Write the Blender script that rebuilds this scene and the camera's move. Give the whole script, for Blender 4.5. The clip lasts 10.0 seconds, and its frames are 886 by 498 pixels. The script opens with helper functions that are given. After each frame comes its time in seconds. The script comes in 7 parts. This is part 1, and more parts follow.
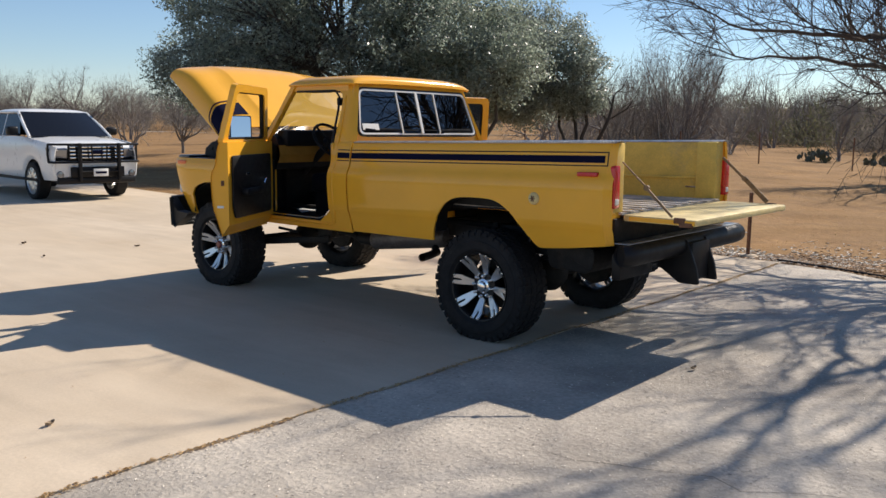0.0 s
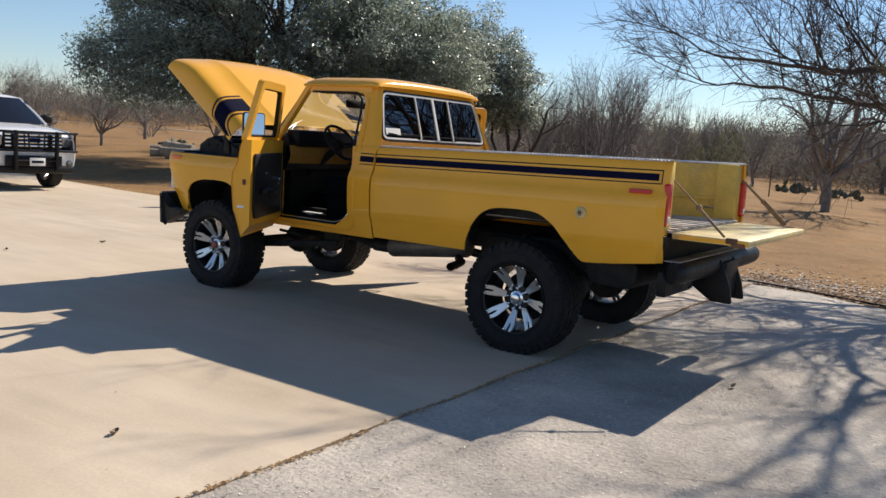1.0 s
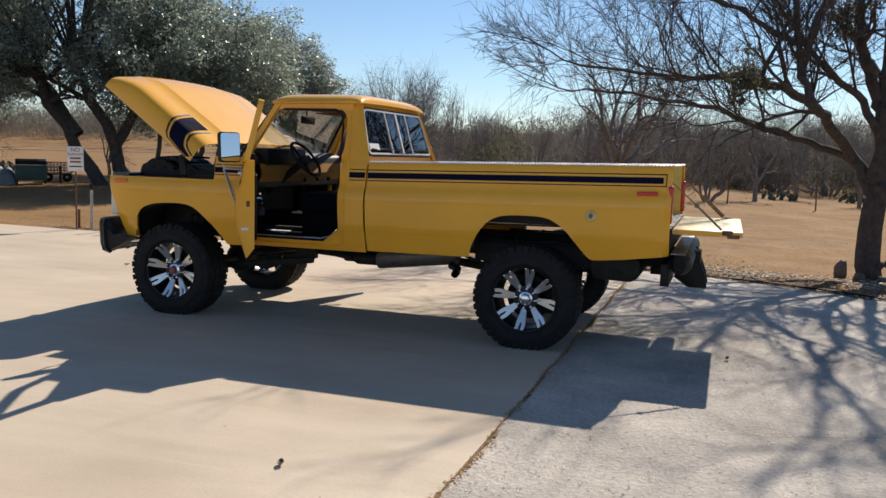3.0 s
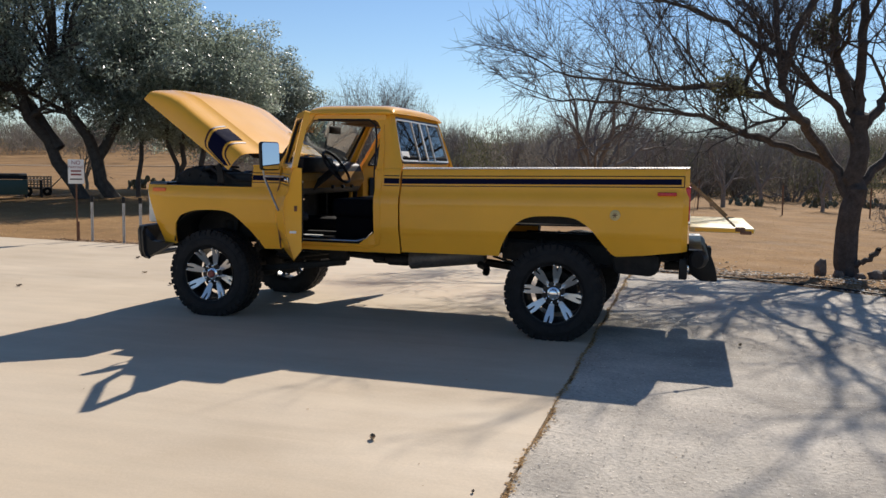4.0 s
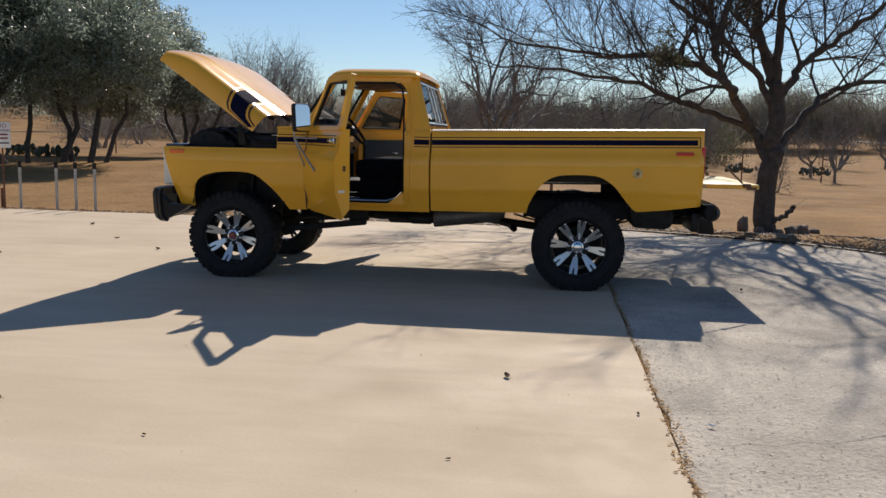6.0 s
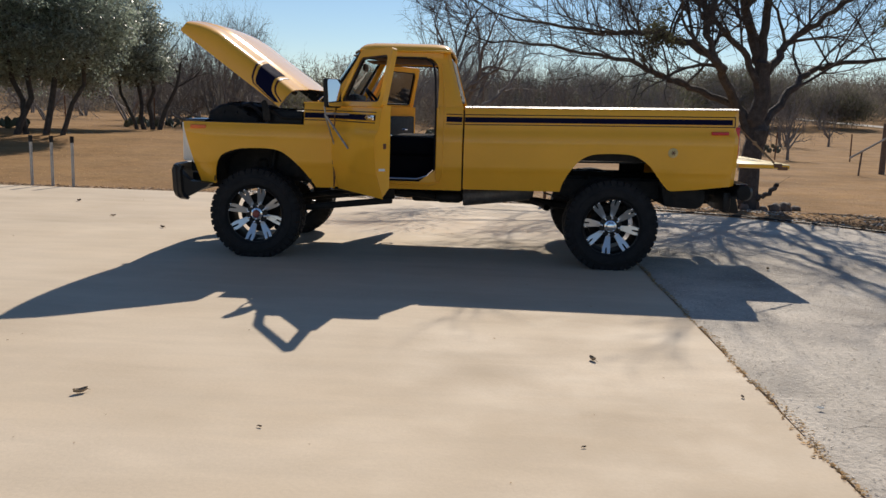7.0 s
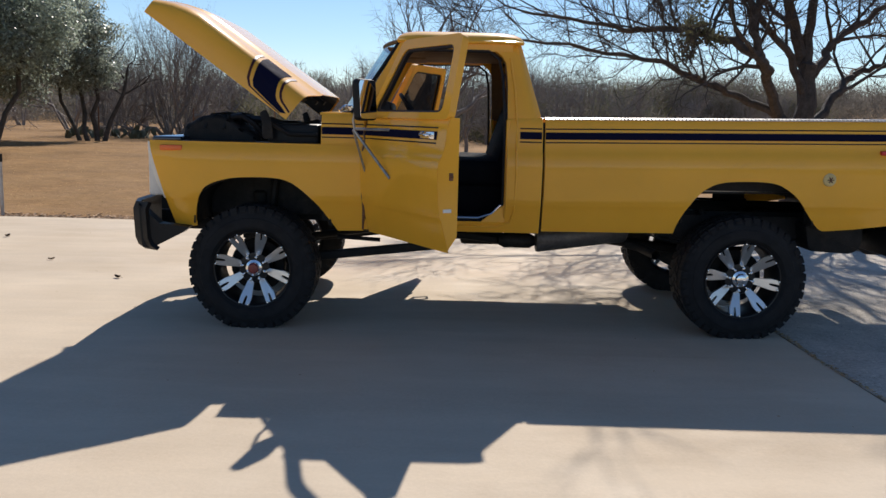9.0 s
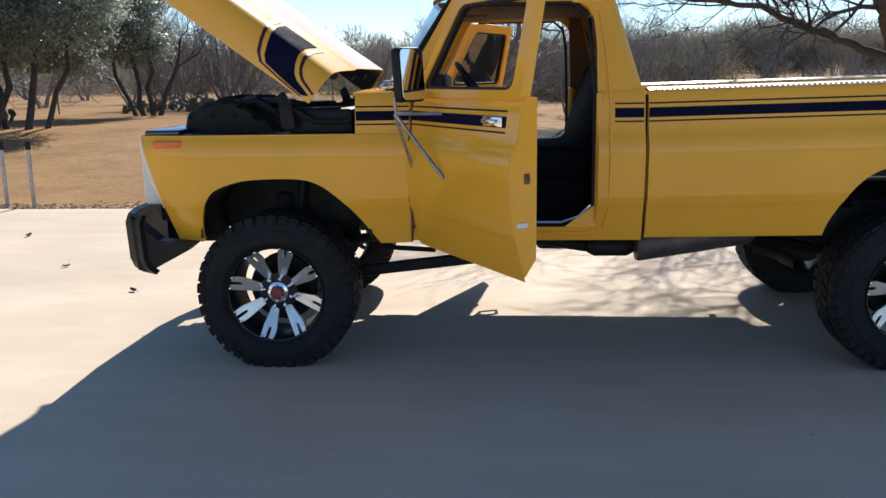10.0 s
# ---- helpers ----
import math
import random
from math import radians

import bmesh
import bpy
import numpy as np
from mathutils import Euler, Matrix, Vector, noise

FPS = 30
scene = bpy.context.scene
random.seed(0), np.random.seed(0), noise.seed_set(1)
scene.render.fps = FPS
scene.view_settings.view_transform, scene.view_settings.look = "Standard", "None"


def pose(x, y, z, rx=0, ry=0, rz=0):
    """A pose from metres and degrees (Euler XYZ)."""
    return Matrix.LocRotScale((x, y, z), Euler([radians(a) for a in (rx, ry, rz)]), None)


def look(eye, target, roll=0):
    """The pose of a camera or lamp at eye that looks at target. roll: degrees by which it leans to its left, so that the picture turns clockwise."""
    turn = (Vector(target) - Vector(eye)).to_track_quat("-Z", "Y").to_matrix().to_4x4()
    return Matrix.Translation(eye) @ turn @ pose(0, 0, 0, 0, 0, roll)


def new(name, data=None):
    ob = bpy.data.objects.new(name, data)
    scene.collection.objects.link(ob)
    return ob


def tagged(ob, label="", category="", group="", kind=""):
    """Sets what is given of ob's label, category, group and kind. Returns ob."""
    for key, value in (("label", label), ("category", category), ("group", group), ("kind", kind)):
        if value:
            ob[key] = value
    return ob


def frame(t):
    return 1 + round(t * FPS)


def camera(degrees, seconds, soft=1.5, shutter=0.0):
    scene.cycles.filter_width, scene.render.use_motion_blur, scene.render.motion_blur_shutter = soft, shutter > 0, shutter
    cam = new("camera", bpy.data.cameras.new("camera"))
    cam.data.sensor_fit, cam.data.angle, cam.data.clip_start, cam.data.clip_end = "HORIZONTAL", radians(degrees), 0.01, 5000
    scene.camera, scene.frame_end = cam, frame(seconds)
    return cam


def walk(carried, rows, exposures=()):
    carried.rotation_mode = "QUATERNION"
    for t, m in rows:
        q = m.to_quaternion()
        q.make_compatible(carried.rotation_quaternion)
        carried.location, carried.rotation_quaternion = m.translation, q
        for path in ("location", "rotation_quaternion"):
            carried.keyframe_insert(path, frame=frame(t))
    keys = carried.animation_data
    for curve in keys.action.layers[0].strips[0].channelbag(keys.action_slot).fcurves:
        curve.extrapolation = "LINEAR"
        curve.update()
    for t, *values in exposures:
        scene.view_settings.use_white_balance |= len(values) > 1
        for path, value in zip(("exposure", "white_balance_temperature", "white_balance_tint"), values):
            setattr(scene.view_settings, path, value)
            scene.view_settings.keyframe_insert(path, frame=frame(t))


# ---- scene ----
cam = camera(54.8, 10.0)
METRES, EYE, TILT, LEAN, TURN = 10.053, 1.603, 0.0, 0.0, 40.371
ROWS = [
    (0.0, 0.0, 0.0, 0.0, 0.09, -8.02, -0.64),
    (0.5, -0.0511, 0.0032, -0.0022, -3.83, -8.3, -2.0),
    (1.0, -0.0979, 0.0138, -0.0036, -5.92, -7.27, -3.7),
    (1.5, -0.1524, 0.019, -0.0036, -10.09, -7.25, -3.3),
    (2.0, -0.2027, 0.0232, -0.0028, -13.33, -7.77, -1.86),
    (2.5, -0.2505, 0.0251, -0.0036, -17.89, -6.88, -1.49),
    (2.7, -0.2685, 0.0294, -0.0030, -19.92, -6.78, -1.45),
    (3.8, -0.3456, 0.0118, -0.0082, -23.77, -5.24, -1.67),
    (4.0, -0.3643, 0.0077, -0.0092, -24.36, -5.56, -1.03),
    (4.5, -0.4079, 0.0049, -0.0113, -25.96, -6.74, 0.16),
    (5.0, -0.4432, 0.0074, -0.0125, -27.92, -7.17, -0.73),
    (5.5, -0.4831, 0.027, -0.016, -30.86, -7.59, -0.81),
    (5.7, -0.4979, 0.0345, -0.0162, -31.99, -7.31, -0.82),
    (6.8, -0.5694, 0.0890, -0.0166, -36.88, -9.15, -1.89),
    (7.0, -0.5792, 0.1059, -0.0156, -37.34, -9.22, -1.67),
    (7.5, -0.5726, 0.1617, -0.0148, -36.44, -9.5, -1.5),
    (8.0, -0.5686, 0.2168, -0.0153, -38.1, -9.46, -1.59),
    (8.5, -0.5458, 0.2758, -0.0179, -40.53, -9.69, -1.28),
    (9.0, -0.507, 0.3362, -0.0137, -40.72, -8.68, -1.42),
    (9.5, -0.4679, 0.3915, -0.0049, -40.02, -8.9, 0.55),
    (10.0, -0.4223, 0.4397, -0.0042, -36.61, -11.42, 0.87),
]
walk(cam, [(t, pose(5.6301, -6.0343, EYE, TILT, LEAN, TURN) @ pose(METRES * x, METRES * y, METRES * z, 90 + pitch, roll, yaw)) for t, x, y, z, yaw, pitch, roll in ROWS],
     exposures=((0.0, 0.3, 6600, 13), (2.5, 0.22, 6600, 13), (4.0, 0.14, 6450, 12), (5.5, -0.02, 6650, 13), (7.5, -0.05, 6600, 12), (8.5, 0.03, 6450, 12), (9.0, 0.18, 6350, 13), (9.5, 0.43, 6250, 15), (10.0, 0.64, 6150, 12)))

# ---- light: clear winter noon, the sun behind the pickup ----
SUN_AZ, SUN_EL = math.atan2(0.26, 1.84), math.atan2(1.49, 1.858)
world = bpy.data.worlds.new("world")
scene.world = world
world.use_nodes = True
wn = world.node_tree.nodes
sky = wn.new("ShaderNodeTexSky")
sky.sky_type, sky.sun_disc = "NISHITA", False
sky.sun_elevation, sky.sun_rotation = SUN_EL, SUN_AZ
sky.air_density, sky.dust_density, sky.ozone_density = 1.0, 0.0, 5.0
world.node_tree.links.new(sky.outputs[0], wn["Background"].inputs[0])
wn["Background"].inputs[1].default_value = 0.094
lamp = bpy.data.lights.new("sun", "SUN")
lamp.energy, lamp.angle, lamp.color = 5.0, radians(0.53), (1.0, 0.93, 0.81)
sun = new("sun", lamp)
sun.matrix_world = look((0.26 * 20, 1.84 * 20, 1.49 * 20), (0, 0, 0))


# ---- materials ----
def pbr(name, base, rough=0.6, metal=0.0, var=0.12, scale=3.0, fine=60.0, bump=0.0, coat=0.0, spec=0.5, rand=0.0, dark=None, dark_at=0.62, trans=0.0, coat_rough=0.06):
    """A principled surface with variation at two scales, optional relief and darker stains."""
    m = bpy.data.materials.new(name)
    m.use_nodes = True
    nt, ns = m.node_tree, m.node_tree.nodes
    b = ns["Principled BSDF"]
    tc = ns.new("ShaderNodeTexCoord")

    def nz(s, detail=5.0, r=0.6):
        n = ns.new("ShaderNodeTexNoise")
        n.inputs["Scale"].default_value, n.inputs["Detail"].default_value, n.inputs["Roughness"].default_value = s, detail, r
        nt.links.new(tc.outputs["Object"], n.inputs["Vector"])
        return n.outputs["Fac"]

    def mul(a, lo, hi):
        r = ns.new("ShaderNodeMapRange")
        nt.links.new(a, r.inputs[0])
        r.inputs[1].default_value, r.inputs[2].default_value, r.inputs[3].default_value, r.inputs[4].default_value = 0.3, 0.7, lo, hi
        return r.outputs[0]

    def times(a, c):
        x = ns.new("ShaderNodeMix")
        x.data_type, x.blend_type = "RGBA", "MULTIPLY"
        x.inputs[0].default_value = 1.0
        nt.links.new(a, x.inputs[6])
        nt.links.new(c, x.inputs[7])
        return x.outputs[2]

    rgb = ns.new("ShaderNodeRGB")
    rgb.outputs[0].default_value = (*base, 1)
    col = rgb.outputs[0]
    if dark:
        mx = ns.new("ShaderNodeMix")
        mx.data_type = "RGBA"
        nt.links.new(col, mx.inputs[6])
        mx.inputs[7].default_value = (*dark, 1)
        n = nz(scale * 0.37, 7.0, 0.68)
        r = ns.new("ShaderNodeMapRange")
        nt.links.new(n, r.inputs[0])
        r.inputs[1].default_value, r.inputs[2].default_value = dark_at - 0.1, dark_at + 0.08
        nt.links.new(r.outputs[0], mx.inputs[0])
        col = mx.outputs[2]
    if var:
        col = times(col, mul(nz(scale), 1 - var, 1 + var))
        col = times(col, mul(nz(fine, 3.0), 1 - var * 0.6, 1 + var * 0.6))
    if rand:
        oi = ns.new("ShaderNodeNewGeometry")
        r = ns.new("ShaderNodeMapRange")
        nt.links.new(oi.outputs["Random Per Island"], r.inputs[0])
        r.inputs[3].default_value, r.inputs[4].default_value = 1 - rand, 1 + rand
        col = times(col, r.outputs[0])
    nt.links.new(col, b.inputs["Base Color"])
    b.inputs["Metallic"].default_value = metal
    nt.links.new(mul(nz(scale * 2.3), rough * 0.85, min(1, rough * 1.15)), b.inputs["Roughness"])
    b.inputs["Specular IOR Level"].default_value = spec
    b.inputs["Coat Weight"].default_value = coat
    b.inputs["Coat Roughness"].default_value = coat_rough
    if bump:
        bp = ns.new("ShaderNodeBump")
        bp.inputs["Strength"].default_value, bp.inputs["Distance"].default_value = 1.0, bump
        nt.links.new(nz(fine, 6.0, 0.65), bp.inputs["Height"])
        nt.links.new(bp.outputs[0], b.inputs["Normal"])
    if trans:
        tl, ms = ns.new("ShaderNodeBsdfTranslucent"), ns.new("ShaderNodeMixShader")
        nt.links.new(col, tl.inputs[0])
        ms.inputs[0].default_value = trans
        nt.links.new(b.outputs[0], ms.inputs[1])
        nt.links.new(tl.outputs[0], ms.inputs[2])
        nt.links.new(ms.outputs[0], ns["Material Output"].inputs[0])
    return m


def streak(m, vec, stretch, depth, tone):
    """Broad trowel streaks and warm dust laid over a material's colour."""
    nt, ns = m.node_tree, m.node_tree.nodes
    b = ns["Principled BSDF"]
    src = b.inputs["Base Color"].links[0].from_socket
    tc, mp = ns.new("ShaderNodeTexCoord"), ns.new("ShaderNodeMapping")
    mp.inputs["Rotation"].default_value, mp.inputs["Scale"].default_value = vec, stretch
    nt.links.new(tc.outputs["Object"], mp.inputs["Vector"])
    n = ns.new("ShaderNodeTexNoise")
    n.inputs["Scale"].default_value, n.inputs["Detail"].default_value, n.inputs["Distortion"].default_value = 1.0, 6.0, 0.6
    nt.links.new(mp.outputs[0], n.inputs["Vector"])
    r = ns.new("ShaderNodeMapRange")
    r.inputs[1].default_value, r.inputs[2].default_value, r.inputs[3].default_value, r.inputs[4].default_value = 0.35, 0.68, 0.0, depth
    nt.links.new(n.outputs["Fac"], r.inputs[0])
    x = ns.new("ShaderNodeMix")
    x.data_type = "RGBA"
    nt.links.new(r.outputs[0], x.inputs[0])
    nt.links.new(src, x.inputs[6])
    x.inputs[7].default_value = (*tone, 1)
    nt.links.new(x.outputs[2], b.inputs["Base Color"])


def glass(name, tint, rough=0.0, least=0.05):
    """Thin pane: mostly clear, with a mirror-like gloss."""
    m = bpy.data.materials.new(name)
    m.use_nodes = True
    nt, ns = m.node_tree, m.node_tree.nodes
    out = ns["Material Output"]
    tr, gl, mx, fr, pw = ns.new("ShaderNodeBsdfTransparent"), ns.new("ShaderNodeBsdfGlossy"), ns.new("ShaderNodeMixShader"), ns.new("ShaderNodeLayerWeight"), ns.new("ShaderNodeMapRange")
    tr.inputs[0].default_value = (*tint, 1)
    gl.inputs["Roughness"].default_value = rough
    fr.inputs[0].default_value = 0.25
    pw.inputs[3].default_value, pw.inputs[4].default_value = least, 0.55
    nt.links.new(fr.outputs["Facing"], pw.inputs[0])
    nt.links.new(pw.outputs[0], mx.inputs[0])
    nt.links.new(tr.outputs[0], mx.inputs[1])
    nt.links.new(gl.outputs[0], mx.inputs[2])
    nt.links.new(mx.outputs[0], out.inputs[0])
    return m


YELLOW = pbr("yellow_paint", (0.93, 0.455, 0.038), 0.55, var=0.05, scale=1.5, fine=400, bump=0.0, coat=0.85, coat_rough=0.11, spec=0.03)
# Yellow dash paint, browned in its colour to stand in for cab shade.
DASH_SHADED = pbr("dusty_mustard_paint", (0.40, 0.20, 0.035), 0.6, var=0.12, scale=5, spec=0.2)
YELLOW_WORN = pbr("worn_yellow_paint", (0.66, 0.45, 0.09), 0.6, var=0.16, scale=6, fine=90, bump=0.0006, dark=(0.33, 0.25, 0.12), dark_at=0.64)
GATE_WORN = pbr("rubbed_pale_paint", (0.74, 0.58, 0.26), 0.55, var=0.2, scale=5, fine=90, bump=0.0006, dark=(0.42, 0.30, 0.16), dark_at=0.63)
BED_GREY = pbr("scoured_bed_steel", (0.50, 0.45, 0.40), 0.6, var=0.25, scale=5, fine=70, bump=0.0008, dark=(0.30, 0.24, 0.17), dark_at=0.6)
NAVY = pbr("navy_vinyl", (0.008, 0.009, 0.028), 0.85, var=0.05, spec=0.05)
MAROON = pbr("maroon_vinyl", (0.05, 0.012, 0.014), 0.42, var=0.05, spec=0.25)
BLACK = pbr("black_paint", (0.009, 0.009, 0.010), 0.45, var=0.2, scale=8, bump=0.0003, spec=0.25)
GLOSSBLACK = pbr("gloss_black_paint", (0.012, 0.013, 0.018), 0.3, var=0.1, scale=6, coat=1.0, coat_rough=0.08)
# One black for sooty chassis metal and for sheets that stand in for shade.
SOOT_SHADE = pbr("sooty_chassis_metal", (0.010, 0.010, 0.010), 0.65, spec=0.3, var=0.35, scale=9, bump=0.0012, dark=(0.03, 0.022, 0.017), dark_at=0.62)
VINYL = pbr("black_vinyl", (0.008, 0.008, 0.010), 0.5, spec=0.3, var=0.15, scale=10, fine=250, bump=0.0005)
SEATVINYL = pbr("navy_black_seat_vinyl", (0.006, 0.007, 0.010), 0.7, spec=0.03, var=0.15, scale=10, fine=250, bump=0.0004)
RUBBER = pbr("tyre_rubber", (0.012, 0.012, 0.013), 0.75, spec=0.3, var=0.25, scale=7, fine=120, bump=0.0006)
MACHINED = pbr("machined_aluminium", (0.70, 0.69, 0.67), 0.33, 1.0, var=0.05, scale=20)
CHROME = pbr("chrome", (0.85, 0.85, 0.86), 0.08, 1.0, var=0.02)
RIMBLACK = pbr("gloss_black_rim", (0.01, 0.01, 0.011), 0.4, var=0.1, coat=0.1, spec=0.3)
STEEL = pbr("dull_steel", (0.42, 0.41, 0.40), 0.4, 0.9, var=0.2, scale=9, dark=(0.2, 0.16, 0.13))
DULLPIPE = pbr("sooty_muffler", (0.15, 0.135, 0.125), 0.5, 0.5, var=0.25, scale=9, dark=(0.07, 0.055, 0.045))
RUST = pbr("brown_rust", (0.16, 0.075, 0.04), 0.8, var=0.35, scale=14, bump=0.001)
RUST_GAP = pbr("dark_rust", (0.055, 0.026, 0.016), 0.85, var=0.35, scale=14, bump=0.001)
REDLENS = pbr("red_lens", (0.60, 0.018, 0.018), 0.25, var=0.06, coat=0.25)
ORANGELENS = pbr("orange_lens", (0.90, 0.17, 0.02), 0.25, var=0.06, coat=0.2)
WHITEP = pbr("white_paint", (0.78, 0.78, 0.76), 0.3, var=0.03, coat=0.5)
IVORY = pbr("ivory_bezel", (0.78, 0.74, 0.66), 0.4, var=0.05)
WHITEPL = pbr("white_paper", (0.78, 0.78, 0.75), 0.7, var=0.06)
BROWNTRIM = pbr("brown_headliner", (0.16, 0.09, 0.045), 0.8, var=0.15, scale=6)
DARKGLASS = pbr("tinted_glass", (0.010, 0.011, 0.014), 0.05, var=0.0, spec=0.3)
SCREENGLASS = glass("windscreen_glass", (0.70, 0.84, 0.86), 0.0, 0.22)
TINT = glass("smoked_glass", (0.06, 0.065, 0.07))
DOORTINT = glass("lightly_smoked_glass", (0.40, 0.41, 0.42))
LAMPGLASS = pbr("headlamp_glass", (0.22, 0.23, 0.25), 0.1, 0.6, var=0.1, scale=30, coat=1.0)
MIRROR = pbr("mirror_glass", (0.9, 0.9, 0.92), 0.02, 1.0, var=0.0)
REDCAP = pbr("red_hub_cap", (0.22, 0.035, 0.03), 0.4, var=0.15, coat=0.3)
CONCRETE = pbr("concrete", (0.578, 0.474, 0.352), 0.85, var=0.11, scale=0.6, fine=45, bump=0.0014, dark=(0.46, 0.365, 0.26), dark_at=0.56)
streak(CONCRETE, (0, 0, 0.25), (0.35, 2.6, 1.0), 0.5, (0.66, 0.55, 0.41))
streak(CONCRETE, (0, 0, -0.5), (0.12, 0.5, 1.0), 0.45, (0.50, 0.38, 0.245))
streak(CONCRETE, (0, 0, 0.9), (1.3, 6.0, 1.0), 0.28, (0.42, 0.345, 0.255))
ASPHALT = pbr("old_asphalt", (0.47, 0.415, 0.345), 0.9, var=0.27, scale=1.1, fine=34, bump=0.012, dark=(0.33, 0.29, 0.245), dark_at=0.58)
FIELD = pbr("dry_grass_ground", (0.29, 0.170, 0.076), 0.95, var=0.34, scale=0.35, fine=9, bump=0.03, dark=(0.24, 0.137, 0.06), dark_at=0.57, spec=0.08)
streak(FIELD, (0, 0, 0.2), (0.5, 0.9, 1.0), 0.55, (0.36, 0.225, 0.105))
streak(FIELD, (0, 0, 1.0), (2.2, 3.0, 1.0), 0.45, (0.19, 0.112, 0.055))
GATEARM = pbr("weathered_arm", (0.24, 0.15, 0.075), 0.75, var=0.3, scale=20, bump=0.0006)
STRAW = pbr("straw", (0.50, 0.34, 0.17), 0.9, var=0.15, rand=0.45, trans=0.45)
LEAFLITTER = pbr("dead_leaf", (0.32, 0.20, 0.11), 0.85, var=0.2, rand=0.5)
BARK = pbr("dark_bark", (0.070, 0.058, 0.051), 0.95, var=0.4, scale=9, fine=50, bump=0.012)
GREYBARK = pbr("grey_bark", (0.20, 0.178, 0.16), 0.95, var=0.3, scale=5, fine=40, bump=0.008)
OAKBARK = pbr("oak_bark", (0.06, 0.054, 0.048), 0.95, var=0.35, scale=8, fine=50, bump=0.012)
OAKLEAF = pbr("live_oak_leaf", (0.225, 0.272, 0.225), 0.33, var=0.25, scale=0.9, fine=8, rand=0.5, spec=0.6, trans=0.60)
OAKMID = pbr("dusty_oak_leaf", (0.27, 0.315, 0.25), 0.33, var=0.25, scale=0.9, fine=8, rand=0.5, spec=0.6, trans=0.60)
OAKGREY = pbr("grey_green_leaf", (0.27, 0.31, 0.257), 0.33, var=0.25, scale=0.9, fine=8, rand=0.5, spec=0.6, trans=0.60)
SCRUBLEAF = pbr("dusty_scrub", (0.165, 0.148, 0.128), 0.9, var=0.3, scale=0.4, fine=5, rand=0.22, trans=0.5)
SCRUBGREEN = pbr("olive_scrub", (0.125, 0.125, 0.070), 0.9, var=0.3, scale=0.4, fine=5, rand=0.4, trans=0.3)
CACTUS = pbr("cactus_skin", (0.085, 0.095, 0.062), 0.7, var=0.2, scale=6, rand=0.3)
GALV = pbr("galvanised_metal", (0.42, 0.41, 0.39), 0.5, 0.6, var=0.2, scale=12)
LOGWOOD = pbr("bleached_log", (0.34, 0.285, 0.23), 0.9, var=0.3, scale=6, fine=40, bump=0.006)
TARP = pbr("faded_tarpaulin", (0.16, 0.18, 0.20), 0.55, var=0.2, scale=4, bump=0.002)
STRAWWOOD = pbr("tan_woven_wood", (0.50, 0.36, 0.25), 0.85, var=0.25, scale=10, bump=0.001)
POSTWOOD = pbr("weathered_wood", (0.17, 0.12, 0.085), 0.9, var=0.3, scale=12, bump=0.003)
GREENPL = pbr("green_plastic", (0.028, 0.070, 0.058), 0.5, var=0.1)
ROADPALE = pbr("pale_road", (0.42, 0.37, 0.31), 0.9, var=0.1, scale=0.4)
HILL = pbr("far_hill", (0.16, 0.145, 0.13), 1.0, var=0.25, scale=0.03, fine=0.3)


# ---- mesh helpers ----
def part(name, bm, material, parent=None, label="", smooth=35.0):
    """Link a bmesh as one mesh object, under a thing or a part where one is given."""
    bmesh.ops.remove_doubles(bm, verts=bm.verts, dist=1e-5)
    bmesh.ops.recalc_face_normals(bm, faces=bm.faces)
    me = bpy.data.meshes.new(name)
    bm.to_mesh(me)
    bm.free()
    return link_mesh(name, me, material, parent, label, smooth)


def link_mesh(name, me, material, parent=None, label="", smooth=35.0):
    mats = material if isinstance(material, (list, tuple)) else [material]
    for m in mats:
        me.materials.append(m)
    if smooth:
        me.shade_smooth()
        me.set_sharp_from_angle(angle=radians(smooth))
    ob = new(name, me)
    if parent:
        ob.parent = parent
    return tagged(ob, label)


def thing(name, label, category, group="", at=None):
    ob = new(name)
    ob.empty_display_size = 0.1
    if at is not None:
        ob.matrix_world = at
    return tagged(ob, label, category, group)


def box(bm, x0, x1, y0, y1, z0, z1, bevel=0.0, seg=2):
    r = bmesh.ops.create_cube(bm, size=1.0, matrix=Matrix.Translation(((x0 + x1) / 2, (y0 + y1) / 2, (z0 + z1) / 2)) @ Matrix.Diagonal((abs(x1 - x0), abs(y1 - y0), abs(z1 - z0), 1)))
    if bevel:
        es = {e for v in r["verts"] for e in v.link_edges}
        bmesh.ops.bevel(bm, geom=list(es), offset=bevel, segments=seg, affect="EDGES", profile=0.5)
    return bm


def prism(bm, pts, axis, a, b, bevel=0.0):
    """A polygon in the two axes other than `axis`, carried from a to b along it."""
    def at(p, w):
        q = list(p)
        q.insert("xyz".index(axis), w)
        return q
    lo = [bm.verts.new(at(p, a)) for p in pts]
    hi = [bm.verts.new(at(p, b)) for p in pts]
    n = len(pts)
    fs = [bm.faces.new(lo), bm.faces.new(hi[::-1])]
    fs += [bm.faces.new((lo[i], hi[i], hi[(i + 1) % n], lo[(i + 1) % n])) for i in range(n)]
    bmesh.ops.recalc_face_normals(bm, faces=fs)
    if bevel:
        es = {e for f in fs for e in f.edges}
        bmesh.ops.bevel(bm, geom=list(es), offset=bevel, segments=2, affect="EDGES", profile=0.5)
    return bm


